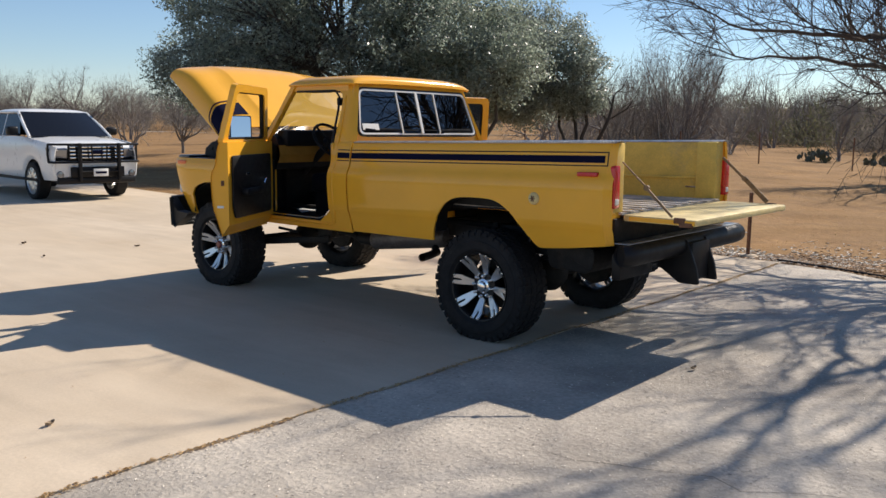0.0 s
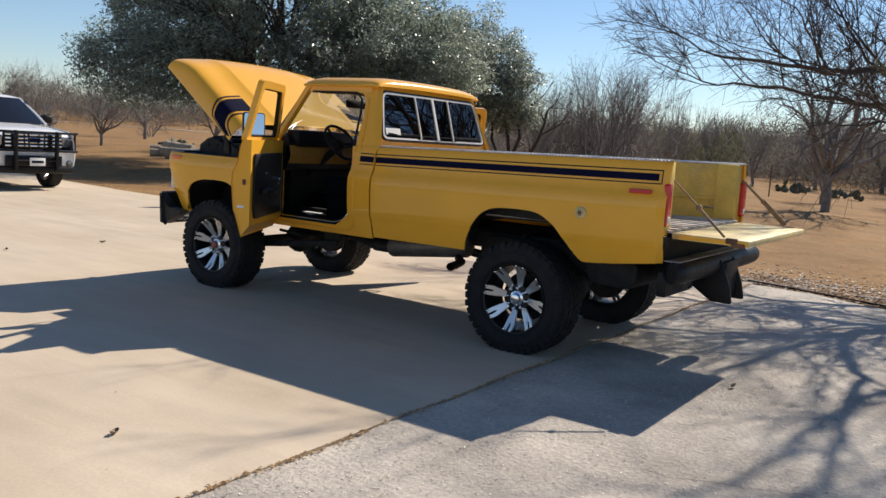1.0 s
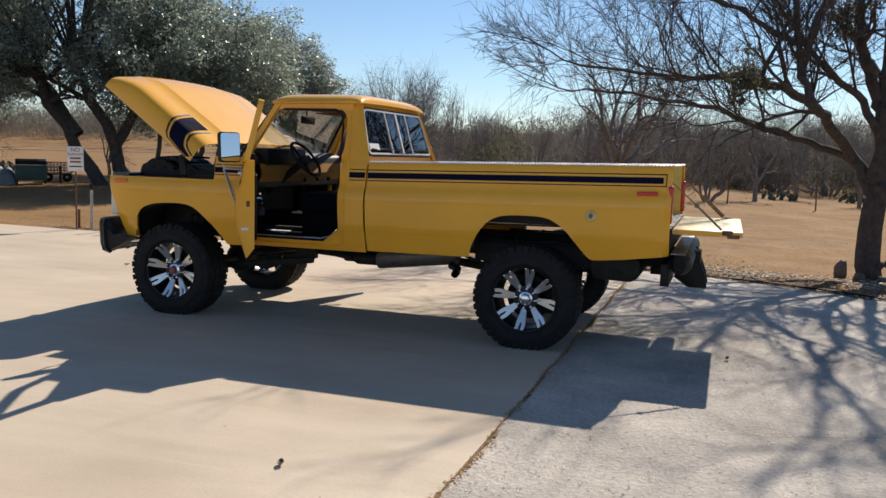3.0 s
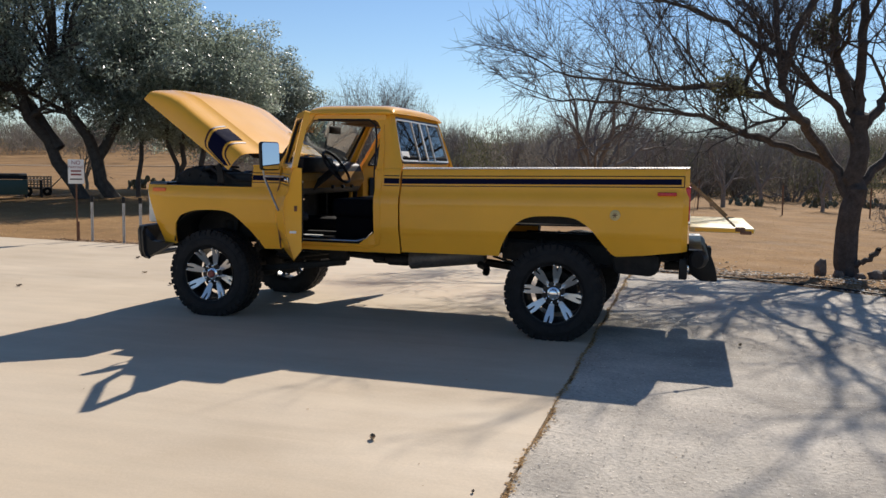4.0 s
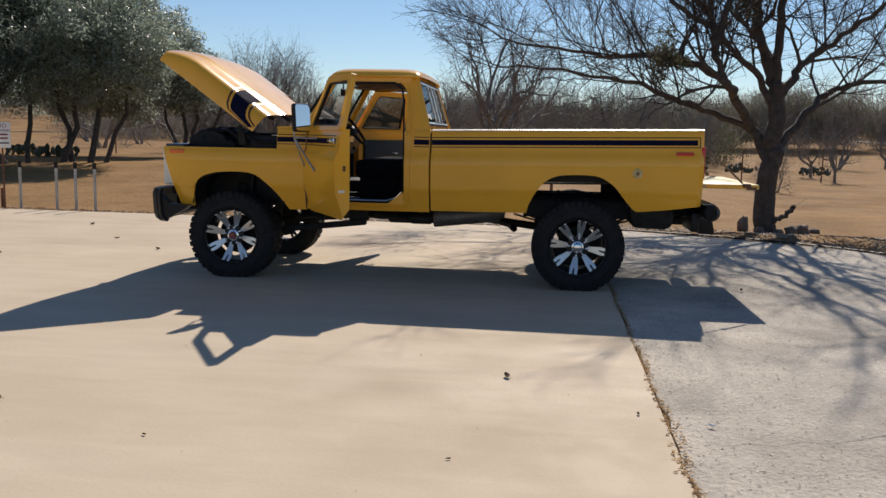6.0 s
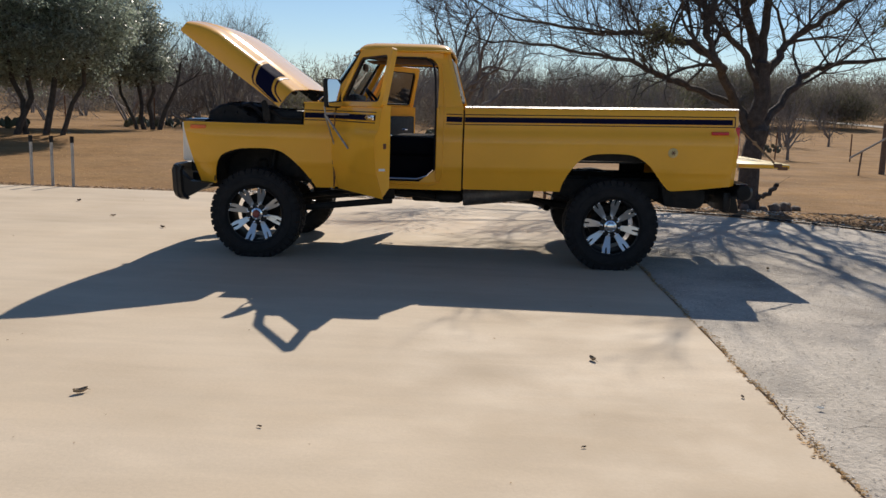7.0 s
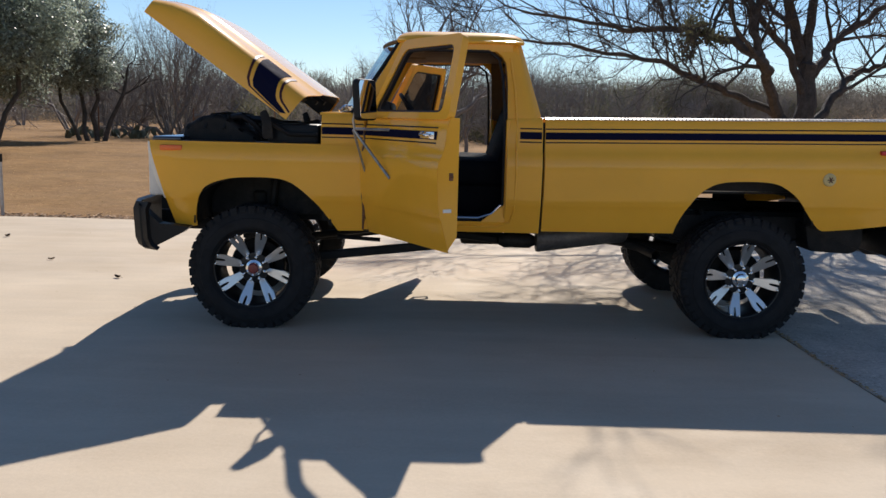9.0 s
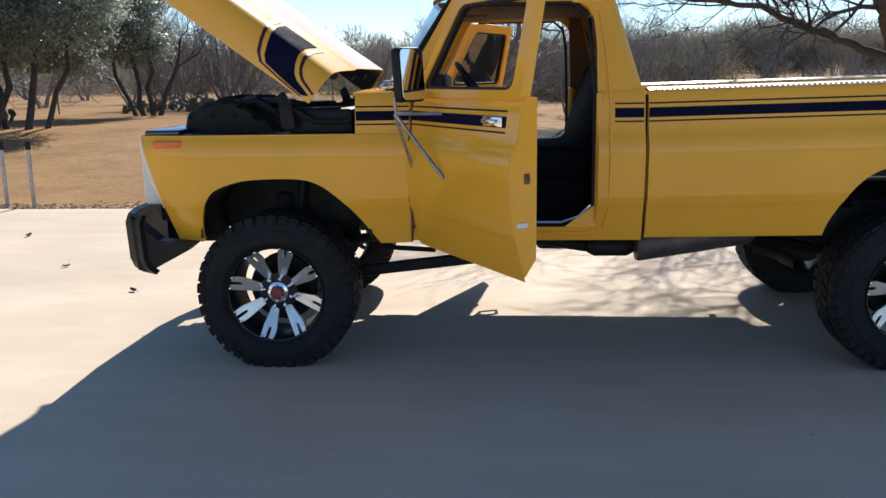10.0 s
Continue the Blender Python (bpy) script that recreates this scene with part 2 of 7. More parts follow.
def tube(bm, pts, r, sides=10, caps=True):
    """A round bar along a line of points; r may be one radius or one for each point."""
    pts = [Vector(p) for p in pts]
    rs = r if isinstance(r, (list, tuple)) else [r] * len(pts)
    rings, side = [], None
    for i, p in enumerate(pts):
        d = (pts[min(i + 1, len(pts) - 1)] - pts[max(i - 1, 0)]).normalized()
        if side is None:
            side = d.orthogonal().normalized()
        side = (side - d * side.dot(d)).normalized()
        up = d.cross(side)
        rings.append([bm.verts.new(p + rs[i] * (math.cos(k * math.tau / sides) * side + math.sin(k * math.tau / sides) * up)) for k in range(sides)])
    for a, b in zip(rings, rings[1:]):
        for k in range(sides):
            bm.faces.new((a[k], a[(k + 1) % sides], b[(k + 1) % sides], b[k]))
    if caps:
        bm.faces.new(rings[0][::-1])
        bm.faces.new(rings[-1])
    return bm


def lathe(bm, profile, sides=48, centre=(0, 0, 0), axis="y", closed=False):
    """Turn a profile of (radius, along-axis) pairs round the axis."""
    rings = []
    for r, h in profile:
        ring = []
        for k in range(sides):
            c, s = r * math.cos(k * math.tau / sides), r * math.sin(k * math.tau / sides)
            v = {"y": (c, h, s), "x": (h, c, s), "z": (c, s, h)}[axis]
            ring.append(bm.verts.new(Vector(v) + Vector(centre)))
        rings.append(ring)
    pairs = list(zip(rings, rings[1:])) + ([(rings[-1], rings[0])] if closed else [])
    for a, b in pairs:
        for k in range(sides):
            bm.faces.new((a[k], a[(k + 1) % sides], b[(k + 1) % sides], b[k]))
    return bm


def surf(bm, us, vs, f, thick=0.0):
    """A sheet f(u, v) over two rows of parameters, thickened where asked."""
    grid = [[bm.verts.new(f(u, v)) for v in vs] for u in us]
    fs = []
    for i in range(len(us) - 1):
        for j in range(len(vs) - 1):
            q = [grid[i][j], grid[i + 1][j], grid[i + 1][j + 1], grid[i][j + 1]]
            fs.append(bm.faces.new(q))
    bmesh.ops.remove_doubles(bm, verts=[v for r in grid for v in r], dist=1e-5)
    fs = [f_ for f_ in fs if f_.is_valid]
    if thick:
        bmesh.ops.recalc_face_normals(bm, faces=fs)
        bmesh.ops.solidify(bm, geom=fs, thickness=thick)
    return bm


def rounded(pts, r, n=5):
    """A polygon of 2D points with its corners rounded, n + 1 points a corner."""
    out = []
    for i, p in enumerate(pts):
        p, a, b = Vector(p), Vector(pts[i - 1]), Vector(pts[(i + 1) % len(pts)])
        da, db = (a - p).normalized(), (b - p).normalized()
        s, e = p + da * r, p + db * r
        for k in range(n + 1):
            t = k / n
            out.append(tuple((1 - t) ** 2 * s + 2 * t * (1 - t) * p + t * t * e))
    return out


def ring(bm, outer, inner, f, thick=0.0):
    """A flat frame between two loops of as many 2D points, carried into space by f."""
    o, i = [bm.verts.new(f(*p)) for p in outer], [bm.verts.new(f(*p)) for p in inner]
    n = len(o)
    fs = [bm.faces.new((o[k], o[(k + 1) % n], i[(k + 1) % n], i[k])) for k in range(n)]
    if thick:
        bmesh.ops.recalc_face_normals(bm, faces=fs)
        bmesh.ops.solidify(bm, geom=fs, thickness=thick)
    return bm


def lerp(table, x):
    if x <= table[0][0]:
        return table[0][1]
    for (a, p), (b, q) in zip(table, table[1:]):
        if x <= b:
            return p + (q - p) * (x - a) / (b - a)
    return table[-1][1]


def steps(a, b, n):
    return [a + (b - a) * i / n for i in range(n + 1)]

# ---- ground ----
def ground_z(x, y):
    """Level by the slab, falling gently away across the field."""
    d = max(0.0, y - 5.0)
    left = max(0.0, min(1.0, (7 - x) / 14))
    h = -0.02 - (0.30 - 0.20 * left) * (1 - math.exp(-d / 1.8)) + 0.042 * left * min(max(0.0, d - 2), 11) 
    h += 0.055 * min(max(0.0, y - 85), 145)
    if d > 0.4:
        h += 0.05 * noise.noise(Vector((x * 0.12, y * 0.12, 0))) * min(1, d / 6)
    return h


def edges_of_pad(x):
    """The far edge of the paving."""
    return lerp([(-40, 6.6), (-16, 5.6), (-12, 5.15), (-8, 4.92), (2.0, 4.72), (2.7, 4.55), (3.6, 4.2), (4.6, 3.65), (5.5, 2.95), (6.5, 1.9), (8.0, 0.0), (9.5, -3), (11, -8), (12, -30)], x)


bm = bmesh.new()
xs = [-900, -500, -250, -140, -90] + steps(-70, 50, 120) + [70, 100, 160, 300, 600, 900]
ys = [-500, -150, -60, -30] + steps(-20, 60, 80) + [70, 85, 110, 150, 220, 350, 600, 1200]
surf(bm, xs, ys, lambda x, y: (x, y, ground_z(x, y)))
tagged(part("ground", bm, FIELD, smooth=80), "dry tan winter grass and bare earth", "ground", kind="structure")

bm = bmesh.new()
surf(bm, steps(-40, 2.02, 90), [-30, -15, -8, -4, 0, 2.5, 1.0], lambda x, y: (x, y, 0.0) if y != 1.0 else (x, edges_of_pad(x) + 0.012 * math.sin(x * 7) + 0.01 * math.sin(x * 17), 0.0))
r = bmesh.ops.extrude_face_region(bm, geom=bm.faces[:])
bmesh.ops.translate(bm, verts=[v for v in r["geom"] if isinstance(v, bmesh.types.BMVert)], vec=(0, 0, -0.1))
tagged(part("pavement", bm, CONCRETE), "pale tan concrete slab with faint stains", "pavement", kind="structure")


def asphalt_edge(y):
    return 2.035 + 0.012 * math.sin(y * 5.1) + 0.008 * math.sin(y * 13.3)


bm = bmesh.new()
cols = steps(0, 1, 40)


def asph(u, v):
    x = 2.035 + 9.8 * u
    far = edges_of_pad(x) - 0.02 + 0.04 * math.sin(x * 5) + 0.03 * math.sin(x * 11.7)
    y = -30 + (far + 30) * v
    if u == 0:
        x = asphalt_edge(y)
    return (x, y, -0.006)


surf(bm, cols, [0, 0.2, 0.4, 0.55] + steps(0.6, 1.0, 60), asph)
r = bmesh.ops.extrude_face_region(bm, geom=bm.faces[:])
bmesh.ops.translate(bm, verts=[v for v in r["geom"] if isinstance(v, bmesh.types.BMVert)], vec=(0, 0, -0.1))
tagged(part("road", bm, ASPHALT), "weathered grey asphalt apron beside the concrete", "road", kind="structure")

# pale road across the far field, and a low wooded ridge at the horizon
bm = bmesh.new()
ROUTE = [(-160, 80), (-110, 84), (-70, 90), (-40, 101), (0, 120), (30, 150), (45, 118), (60, 85), (80, 60), (160, 40)]
surf(bm, steps(-160, 160, 90), [0, 1, 2, 3], lambda x, v: (x, lerp(ROUTE, x) + (7 + 14 * max(0.0, min(1.0, (-30 - x) / 30))) * v / 3, ground_z(x, lerp(ROUTE, x) + 7 * v / 3) + 0.08))
tagged(part("road_far", bm, ROADPALE, smooth=80), "pale gravel road across the far field", "road", kind="structure")
bm = bmesh.new()
surf(bm, steps(-700, 700, 120), [0, 0.25, 0.5, 0.75, 1], lambda x, v: (x, 430 + 120 * v, -0.5 + (12.5 + 5 * noise.noise(Vector((x * 0.004, 3, 0))) + 2.2 * noise.noise(Vector((x * 0.03, 7, 0))) + max(0, x) * 0.035) * math.sin(v * math.pi / 2)))
tagged(part("backdrop", bm, HILL, smooth=80), "low dark wooded ridge at the horizon", "hill", kind="structure")


# ---- trees ----
class Wood:
    """Collects tapered limbs as plain vertex and face lists."""

    def __init__(self, seed):
        self.v, self.f, self.tips, self.rng = [], [], [], random.Random(seed)

    def limb(self, pts, r0, r1, sides):
        base, n = len(self.v), len(pts)
        side = None
        for i, p in enumerate(pts):
            d = (pts[min(i + 1, n - 1)] - pts[max(i - 1, 0)]).normalized()
            if side is None:
                side = d.orthogonal().normalized()
            side = (side - d * side.dot(d)).normalized()
            up = d.cross(side)
            r = r0 + (r1 - r0) * i / (n - 1)
            for k in range(sides):
                a = k * math.tau / sides
                self.v.append(p + r * (math.cos(a) * side + math.sin(a) * up))
        for i in range(n - 1):
            for k in range(sides):
                a, b = base + i * sides + k, base + i * sides + (k + 1) % sides
                self.f.append((a, b, b + sides, a + sides))

    def grow(self, p, d, length, r, depth, spread=0.7, lift=0.12, crook=0.22, kids=4, rmin=0.004, thin=0.62, clear=0.3):
        """A crooked limb that forks until it is a twig."""
        g = self.rng
        n = 2 if r < 0.010 else max(3, min(7, int(length / 0.25)))
        pts, q, w = [Vector(p)], Vector(p), Vector(d).normalized()
        for _ in range(n):
            w = (w + Vector((g.gauss(0, crook), g.gauss(0, crook), g.gauss(0, crook) + lift * 0.4))).normalized()
            q = q + w * (length / n)
            pts.append(q.copy())
        self.limb(pts, r, max(rmin * 0.6, r * 0.55), 8 if r > 0.08 else 5 if r > 0.03 else 3)
        if depth == 0:
            self.tips.append((q.copy(), w.copy()))
            return
        for k in range(kids):
            i = min(n, max(1, int(n * (clear + (1 - clear) * (k + g.random()) / kids))))
            t = Vector((g.gauss(0, 1), g.gauss(0, 1), g.gauss(0, 1) + lift)).normalized()
            base = (pts[i] - pts[i - 1]).normalized()
            dirn = (base + t * spread * (0.7 + 0.6 * g.random())).normalized()
            self.grow(pts[i], dirn, length * (0.5 + 0.3 * g.random()), max(rmin, r * thin * (1 - 0.3 * i / n)), depth - 1, spread, lift, crook, kids, rmin, thin)
        self.grow(pts[-1], w, length * 0.62, max(rmin, r * 0.55), depth - 1, spread, lift, crook, kids, rmin, thin)

    def mesh(self, name):
        me = bpy.data.meshes.new(name)
        me.from_pydata([tuple(p) for p in self.v], [], self.f)
        return me


def foliage(name, centres, count, spread, size, seed, flat=0.75, slim=0.42, rise=0.0):
    """Many small leaf sprays round the given centres, as one mesh of folded blades."""
    g = np.random.default_rng(seed)
    c = np.array(centres)[g.integers(0, len(centres), count)]
    off = np.clip(g.normal(0, 1, (count, 3)), -1.5, 1.5) * spread * np.array([1, 1, flat])
    c = c + off
    a = g.normal(0, 1, (count, 3))
    a[:, 2] = np.abs(a[:, 2]) + rise
    a /= np.linalg.norm(a, axis=1)[:, None]
    b = np.cross(a, g.normal(0, 1, (count, 3)))
    b /= np.linalg.norm(b, axis=1)[:, None]
    s = size * g.uniform(0.6, 1.4, (count, 1))
    v = np.empty((count * 4, 3))
    v[0::4], v[1::4], v[2::4], v[3::4] = c - a * s, c - b * s * slim, c + a * s, c + b * s * slim
    idx = np.arange(count * 4).reshape(-1, 4)
    me = bpy.data.meshes.new(name)
    me.from_pydata(v.tolist(), [], idx.tolist())
    return me


def clumps_of_leaves(name, centres, leaves, radius, size, seed):
    """Leaves on the skins of many small rounded clumps, facing outward and up, with gaps between."""
    g = np.random.default_rng(seed)
    c = np.array(centres)
    m = len(c)
    big = radius * g.uniform(0.55, 1.35, m)
    share = big ** 2 / (big ** 2).sum()
    pick = g.choice(m, leaves, p=share)
    d = g.normal(0, 1, (leaves, 3))
    d /= np.linalg.norm(d, axis=1)[:, None]
    # lumpy skin: each clump is a few overlapping sprays
    lump = 1 + 0.28 * np.sin(d[:, 0] * 5 + pick * 1.7) * np.sin(d[:, 1] * 5 + pick * 0.9) + 0.2 * np.sin(d[:, 2] * 7 + pick)
    r = big[pick] * lump * g.uniform(0.25, 1.0, leaves) ** 0.45
    p = c[pick] + d * r[:, None] * np.array([1.0, 1.0, 0.72])
    nrm = d * 0.8 + np.array([0, 0, 0.45]) + g.normal(0, 0.55, (leaves, 3))
    nrm /= np.linalg.norm(nrm, axis=1)[:, None]
    a = np.cross(nrm, g.normal(0, 1, (leaves, 3)))
    a /= np.linalg.norm(a, axis=1)[:, None]
    b = np.cross(nrm, a)
    s = size * g.uniform(0.6, 1.4, (leaves, 1))
    v = np.empty((leaves * 4, 3))
    v[0::4], v[1::4], v[2::4], v[3::4] = p - a * s, p - b * s * 0.42, p + a * s, p + b * s * 0.42
    me = bpy.data.meshes.new(name)
    me.from_pydata(v.tolist(), [], np.arange(leaves * 4).reshape(-1, 4).tolist())
    return me


def slivers(name, centres, count, spread, size, seed, flat=0.8, slim=0.05):
    """Thin twigs fanned up and out of the given centres, one long triangle each."""
    g = np.random.default_rng(seed)
    c = np.array(centres)[g.integers(0, len(centres), count)]
    off = np.clip(g.normal(0, 1, (count, 3)), -1.7, 1.7)
    c = c + off * spread * np.array([1, 1, flat])
    a = off * 0.45 + g.normal(0, 0.5, (count, 3)) + np.array([0, 0, 0.75])
    a /= np.linalg.norm(a, axis=1)[:, None]
    b = np.cross(a, g.normal(0, 1, (count, 3)))
    b /= np.linalg.norm(b, axis=1)[:, None]
    s = size * g.uniform(0.5, 1.5, (count, 1))
    v = np.empty((count * 3, 3))
    v[0::3], v[1::3], v[2::3] = c - a * s - b * s * slim, c - a * s + b * s * slim, c + a * s
    me = bpy.data.meshes.new(name)
    me.from_pydata(v.tolist(), [], np.arange(count * 3).reshape(-1, 3).tolist())
    return me


def bare_tree(seed, height, width, r, stems=3, lean=0.5, depth=4, kids=3, twigs=3, bole=0.0):
    """A leafless tree with a rounded haze of twigs, at the origin: several stems, or limbs fanned out from a short bole."""
    w = Wood(seed)
    g = w.rng
    if bole:
        w.limb([Vector((0, 0, -0.2)), Vector((0.02, 0, bole * 0.4)), Vector((-0.03, 0.02, bole * 0.8)), Vector((0.02, 0, bole * 1.15))], r * 1.8, r * 1.3, 9)
    for s in range(stems):
        a = s * math.tau / stems + g.random() * 0.8
        tilt = lean * (0.6 + 1.1 * g.random())
        d = Vector((math.cos(a) * tilt, math.sin(a) * tilt, 1))
        foot = (0.5 * r * math.cos(a), 0.5 * r * math.sin(a), bole * (0.7 + 0.3 * g.random())) if bole else (0.12 * math.cos(a), 0.12 * math.sin(a), -0.15)
        w.grow(foot, d, (height - bole * 0.6) * (0.31 + 0.08 * g.random()), r * (0.7 + 0.4 * g.random()), depth, 0.95, 0.10, 0.19, kids, 0.0058, 0.60, 0.30)
    w.wood = len(w.v), len(w.f)
    for p, d in list(w.tips):
        for _ in range(twigs):
            q = p + Vector((g.gauss(0, 0.12), g.gauss(0, 0.12), g.gauss(0, 0.1)))
            e = (d + Vector((g.gauss(0, 0.7), g.gauss(0, 0.7), g.gauss(0, 0.5)))).normalized() * (0.2 + 0.35 * g.random())
            side = e.orthogonal().normalized() * 0.0055
            k = len(w.v)
            w.v.extend((q - side, q + side, q + e))
            w.f.append((k, k + 1, k + 2))
    # draw the crown to its full height and spread
    top = sorted(p.z for p in w.v)[int(len(w.v) * 0.985)]
    reach = sorted(max(abs(p.x), abs(p.y)) for p in w.v)[int(len(w.v) * 0.97)]
    for p in w.v:
        k = min(1.0, max(0.0, p.z - bole * 0.7))
        p.z *= height / top
        p.x *= 1 + (0.5 * width / reach - 1) * k
        p.y *= 1 + (0.5 * width / reach - 1) * k
    return w


def oak(name, x, y, seed, stems, crown, leaves, size, leaf_mat, label, trunk_r=0.2, clump=0.52):
    """A live oak: leaning trunks and a dense uneven crown. crown: (dx, dy, z, rx, ry, rz) lobes."""
    z = ground_z(x, y)
    ob = thing(name, label, "tree", "live oaks", Matrix.Translation((x, y, z)))
    w = Wood(seed)
    g = w.rng
    for dx, dy, dz, tx, ty, tz in stems:
        p, q = Vector((dx, dy, dz)), Vector((tx, ty, tz))
        pts = [p.lerp(q, i / 6) + Vector((g.gauss(0, 0.07), g.gauss(0, 0.07), 0)) * (0 < i < 6) for i in range(7)]
        w.limb(pts, trunk_r * (0.8 + 0.4 * g.random()), trunk_r * 0.5, 9)
        for k in range(4):
            a = g.random() * math.tau
            w.grow(pts[4 + k % 3], (math.cos(a), math.sin(a), 0.9), 0.9 + 0.5 * g.random(), trunk_r * 0.42, 1, 0.7, 0.15, 0.2, 3, 0.012)
    link_mesh("trunk", w.mesh("oak_wood"), OAKBARK, ob)
    centres = []
    for cx, cy, cz, rx, ry, rz in crown:
        for _ in range(int(5.5 * (rx * ry + rx * rz + ry * rz))):
            d = Vector((g.gauss(0, 1), g.gauss(0, 1), g.gauss(0, 1))).normalized() * (0.45 + 0.55 * g.random() ** 0.4)
            centres.append((cx + d.x * rx, cy + d.y * ry, cz + d.z * rz))
    centres = [c for c in centres if c[2] > 1.5]
    # thin limbs reach into the crown
    limbs = Wood(seed + 50)
    tops = [Vector(q[3:]) for q in stems]
    for c in centres[::5]:
        c = Vector(c)
        t = min(tops, key=lambda q: (q - c).length)
        m = t.lerp(c, 0.5) + Vector((limbs.rng.gauss(0, 0.3), limbs.rng.gauss(0, 0.3), 0.15))
        limbs.limb([t.lerp(Vector((0, 0, 2.0)), 0.25), m, c], trunk_r * 0.28, 0.014, 5)
    link_mesh("limb", limbs.mesh("oak_limbs"), OAKBARK, ob)
    link_mesh("crown", clumps_of_leaves("oak_leaves", centres, leaves, clump, size, seed), leaf_mat, ob, smooth=0)
    return ob


OAK = "dark green live oak with several leaning trunks on dry grass"
oak("live_oak_tree", -16.2, 15.4, 11, [(0, 0, -0.2, -1.7, -1.5, 3.9), (0.72, 0.69, -0.2, -0.7, -0.7, 4.2), (0.30, 0.28, 1.35, 1.35, 1.3, 3.6), (-0.55, -0.5, 1.6, -2.6, -1.0, 4.4)],
    [(-2.3, 0, 5.6, 4.6, 4.2, 3.0), (0.0, 0.3, 6.4, 3.1, 3.6, 2.9), (-4.8, -1.0, 4.3, 3.0, 3.0, 2.3), (-2.4, -3.2, 4.3, 2.3, 2.2, 2.1), (-3.6, -2.6, 6.4, 2.8, 2.8, 2.0), (2.2, -0.6, 4.0, 2.4, 2.6, 1.5), (-1.2, 1, 8.0, 3.2, 3.2, 1.8), (-6.2, 0.5, 4.2, 2.2, 2.6, 2.2), (-5.0, -2.6, 3.3, 2.6, 2.2, 1.3), (-7.4, -1.2, 3.5, 2.4, 2.4, 1.7), (-2.6, -3.6, 3.3, 2.0, 1.8, 1.2)], 138000, 0.056, OAKLEAF, OAK, 0.22)
oak("live_oak_tree", -13.6, 17.0, 12, [(-1.3, -0.6, -0.2, -1.2, -0.5, 4), (0.3, 0.2, -0.2, 1.0, 0.6, 4.4), (-0.6, 0.1, -0.2, 0.3, 0.5, 3.8), (-0.3, 0.3, -0.2, -0.9, 0.2, 3.6), (0.7, 0.4, -0.2, 1.9, 0.9, 3.4)],
    [(-0.8, 0, 4.6, 2.6, 2.8, 2.1), (0.9, 0.4, 4.2, 2.3, 2.4, 1.4), (-2.0, 0.2, 6.2, 2.0, 2.4, 1.6), (1.0, 0.2, 3.3, 2.2, 2.4, 1.3), (-1.6, 0.2, 3.3, 2.4, 2.4, 1.4), (0.6, -0.8, 2.9, 2.0, 1.6, 1.0), (-1.2, -0.8, 2.9, 2.0, 1.6, 1.0), (1.9, 0, 3.3, 1.4, 1.6, 1.3)], 90000, 0.054, OAKMID, OAK, 0.10)
oak("live_oak_tree", -12.9, 24.2, 13, [(0, 0, -0.2, -0.6, 0.2, 3.2), (0.25, 0.1, -0.2, 0.3, 0.1, 3.2), (-0.3, 0, -0.2, -1.5, 0.2, 3.0), (0.45, 0.1, -0.2, 1.25, 0.5, 2.6)],
    [(-1.55, -0.2, 5.2, 1.5, 1.9, 1.6), (-3.3, -0.2, 4.9, 1.9, 2.0, 1.3), (0.2, 0, 3.4, 1.0, 1.3, 0.9), (-0.4, 0, 3.2, 1.2, 1.6, 1.4), (-2.3, -0.3, 3.0, 2.2, 2.0, 1.7), (-0.5, 0.2, 4.5, 1.0, 1.4, 1.0), (-4.4, -0.2, 3.9, 2.0, 2.0, 2.6), (-6.0, 0, 4.2, 1.8, 2.0, 2.6), (-1.5, -0.5, 2.5, 1.8, 1.4, 0.9), (-3.5, -0.5, 2.6, 2.0, 1.4, 1.0), (-0.1, 0, 2.6, 1.0, 1.2, 0.8)], 100000, 0.056, OAKGREY, "grey-green live oak with thin multiple trunks", 0.085)

# the leafless tree by the asphalt
bx, by = 5.38, 7.1
ob = thing("mesquite_tree", "bare dark mesquite with a thick forked trunk and low sweeping limbs", "tree", at=Matrix.Translation((bx, by, ground_z(bx, by))))
w = Wood(5)


def limb(pts, r0, r1, twigs, depth=2, reach=1.1):
    """A leading limb through given points, dressed with crooked twigs."""
    pts = [Vector(p) for p in pts]
    fine = []
    for i in range(len(pts) - 1):
        a, b, c, d = pts[max(i - 1, 0)], pts[i], pts[i + 1], pts[min(i + 2, len(pts) - 1)]
        for k in range(5):
            t = k / 5
            fine.append(0.5 * ((2 * b) + (c - a) * t + (2 * a - 5 * b + 4 * c - d) * t * t + (3 * b - a - 3 * c + d) * t ** 3))
    fine.append(pts[-1])
    fine = [p + Vector((w.rng.gauss(0, 0.02), w.rng.gauss(0, 0.02), w.rng.gauss(0, 0.02))) * min(1, i) for i, p in enumerate(fine)]
    w.limb(fine, r0, r1, 10 if r0 > 0.1 else 8)
    n = len(fine)
    twigs = round(twigs * 1.1)
    for k in range(twigs):
        i = int(n * (0.28 + 0.7 * (k + w.rng.random()) / twigs))
        i = max(1, min(n - 1, i))
        base = (fine[i] - fine[i - 1]).normalized()
        t = Vector((w.rng.gauss(0, 1), w.rng.gauss(0, 1), w.rng.gauss(0, 0.55) + 0.45)).normalized()
        r = (r0 + (r1 - r0) * i / n) * 0.5
        w.grow(fine[i], base * 0.8 + t * 0.9, reach * (0.7 + 0.6 * w.rng.random()), max(0.010, r), depth, 0.8, 0.16, 0.2, 3, 0.0036, 0.58)
    w.grow(fine[-1], fine[-1] - fine[-3], reach, r1, depth, 0.7, 0.05, 0.2, 4, 0.0036)


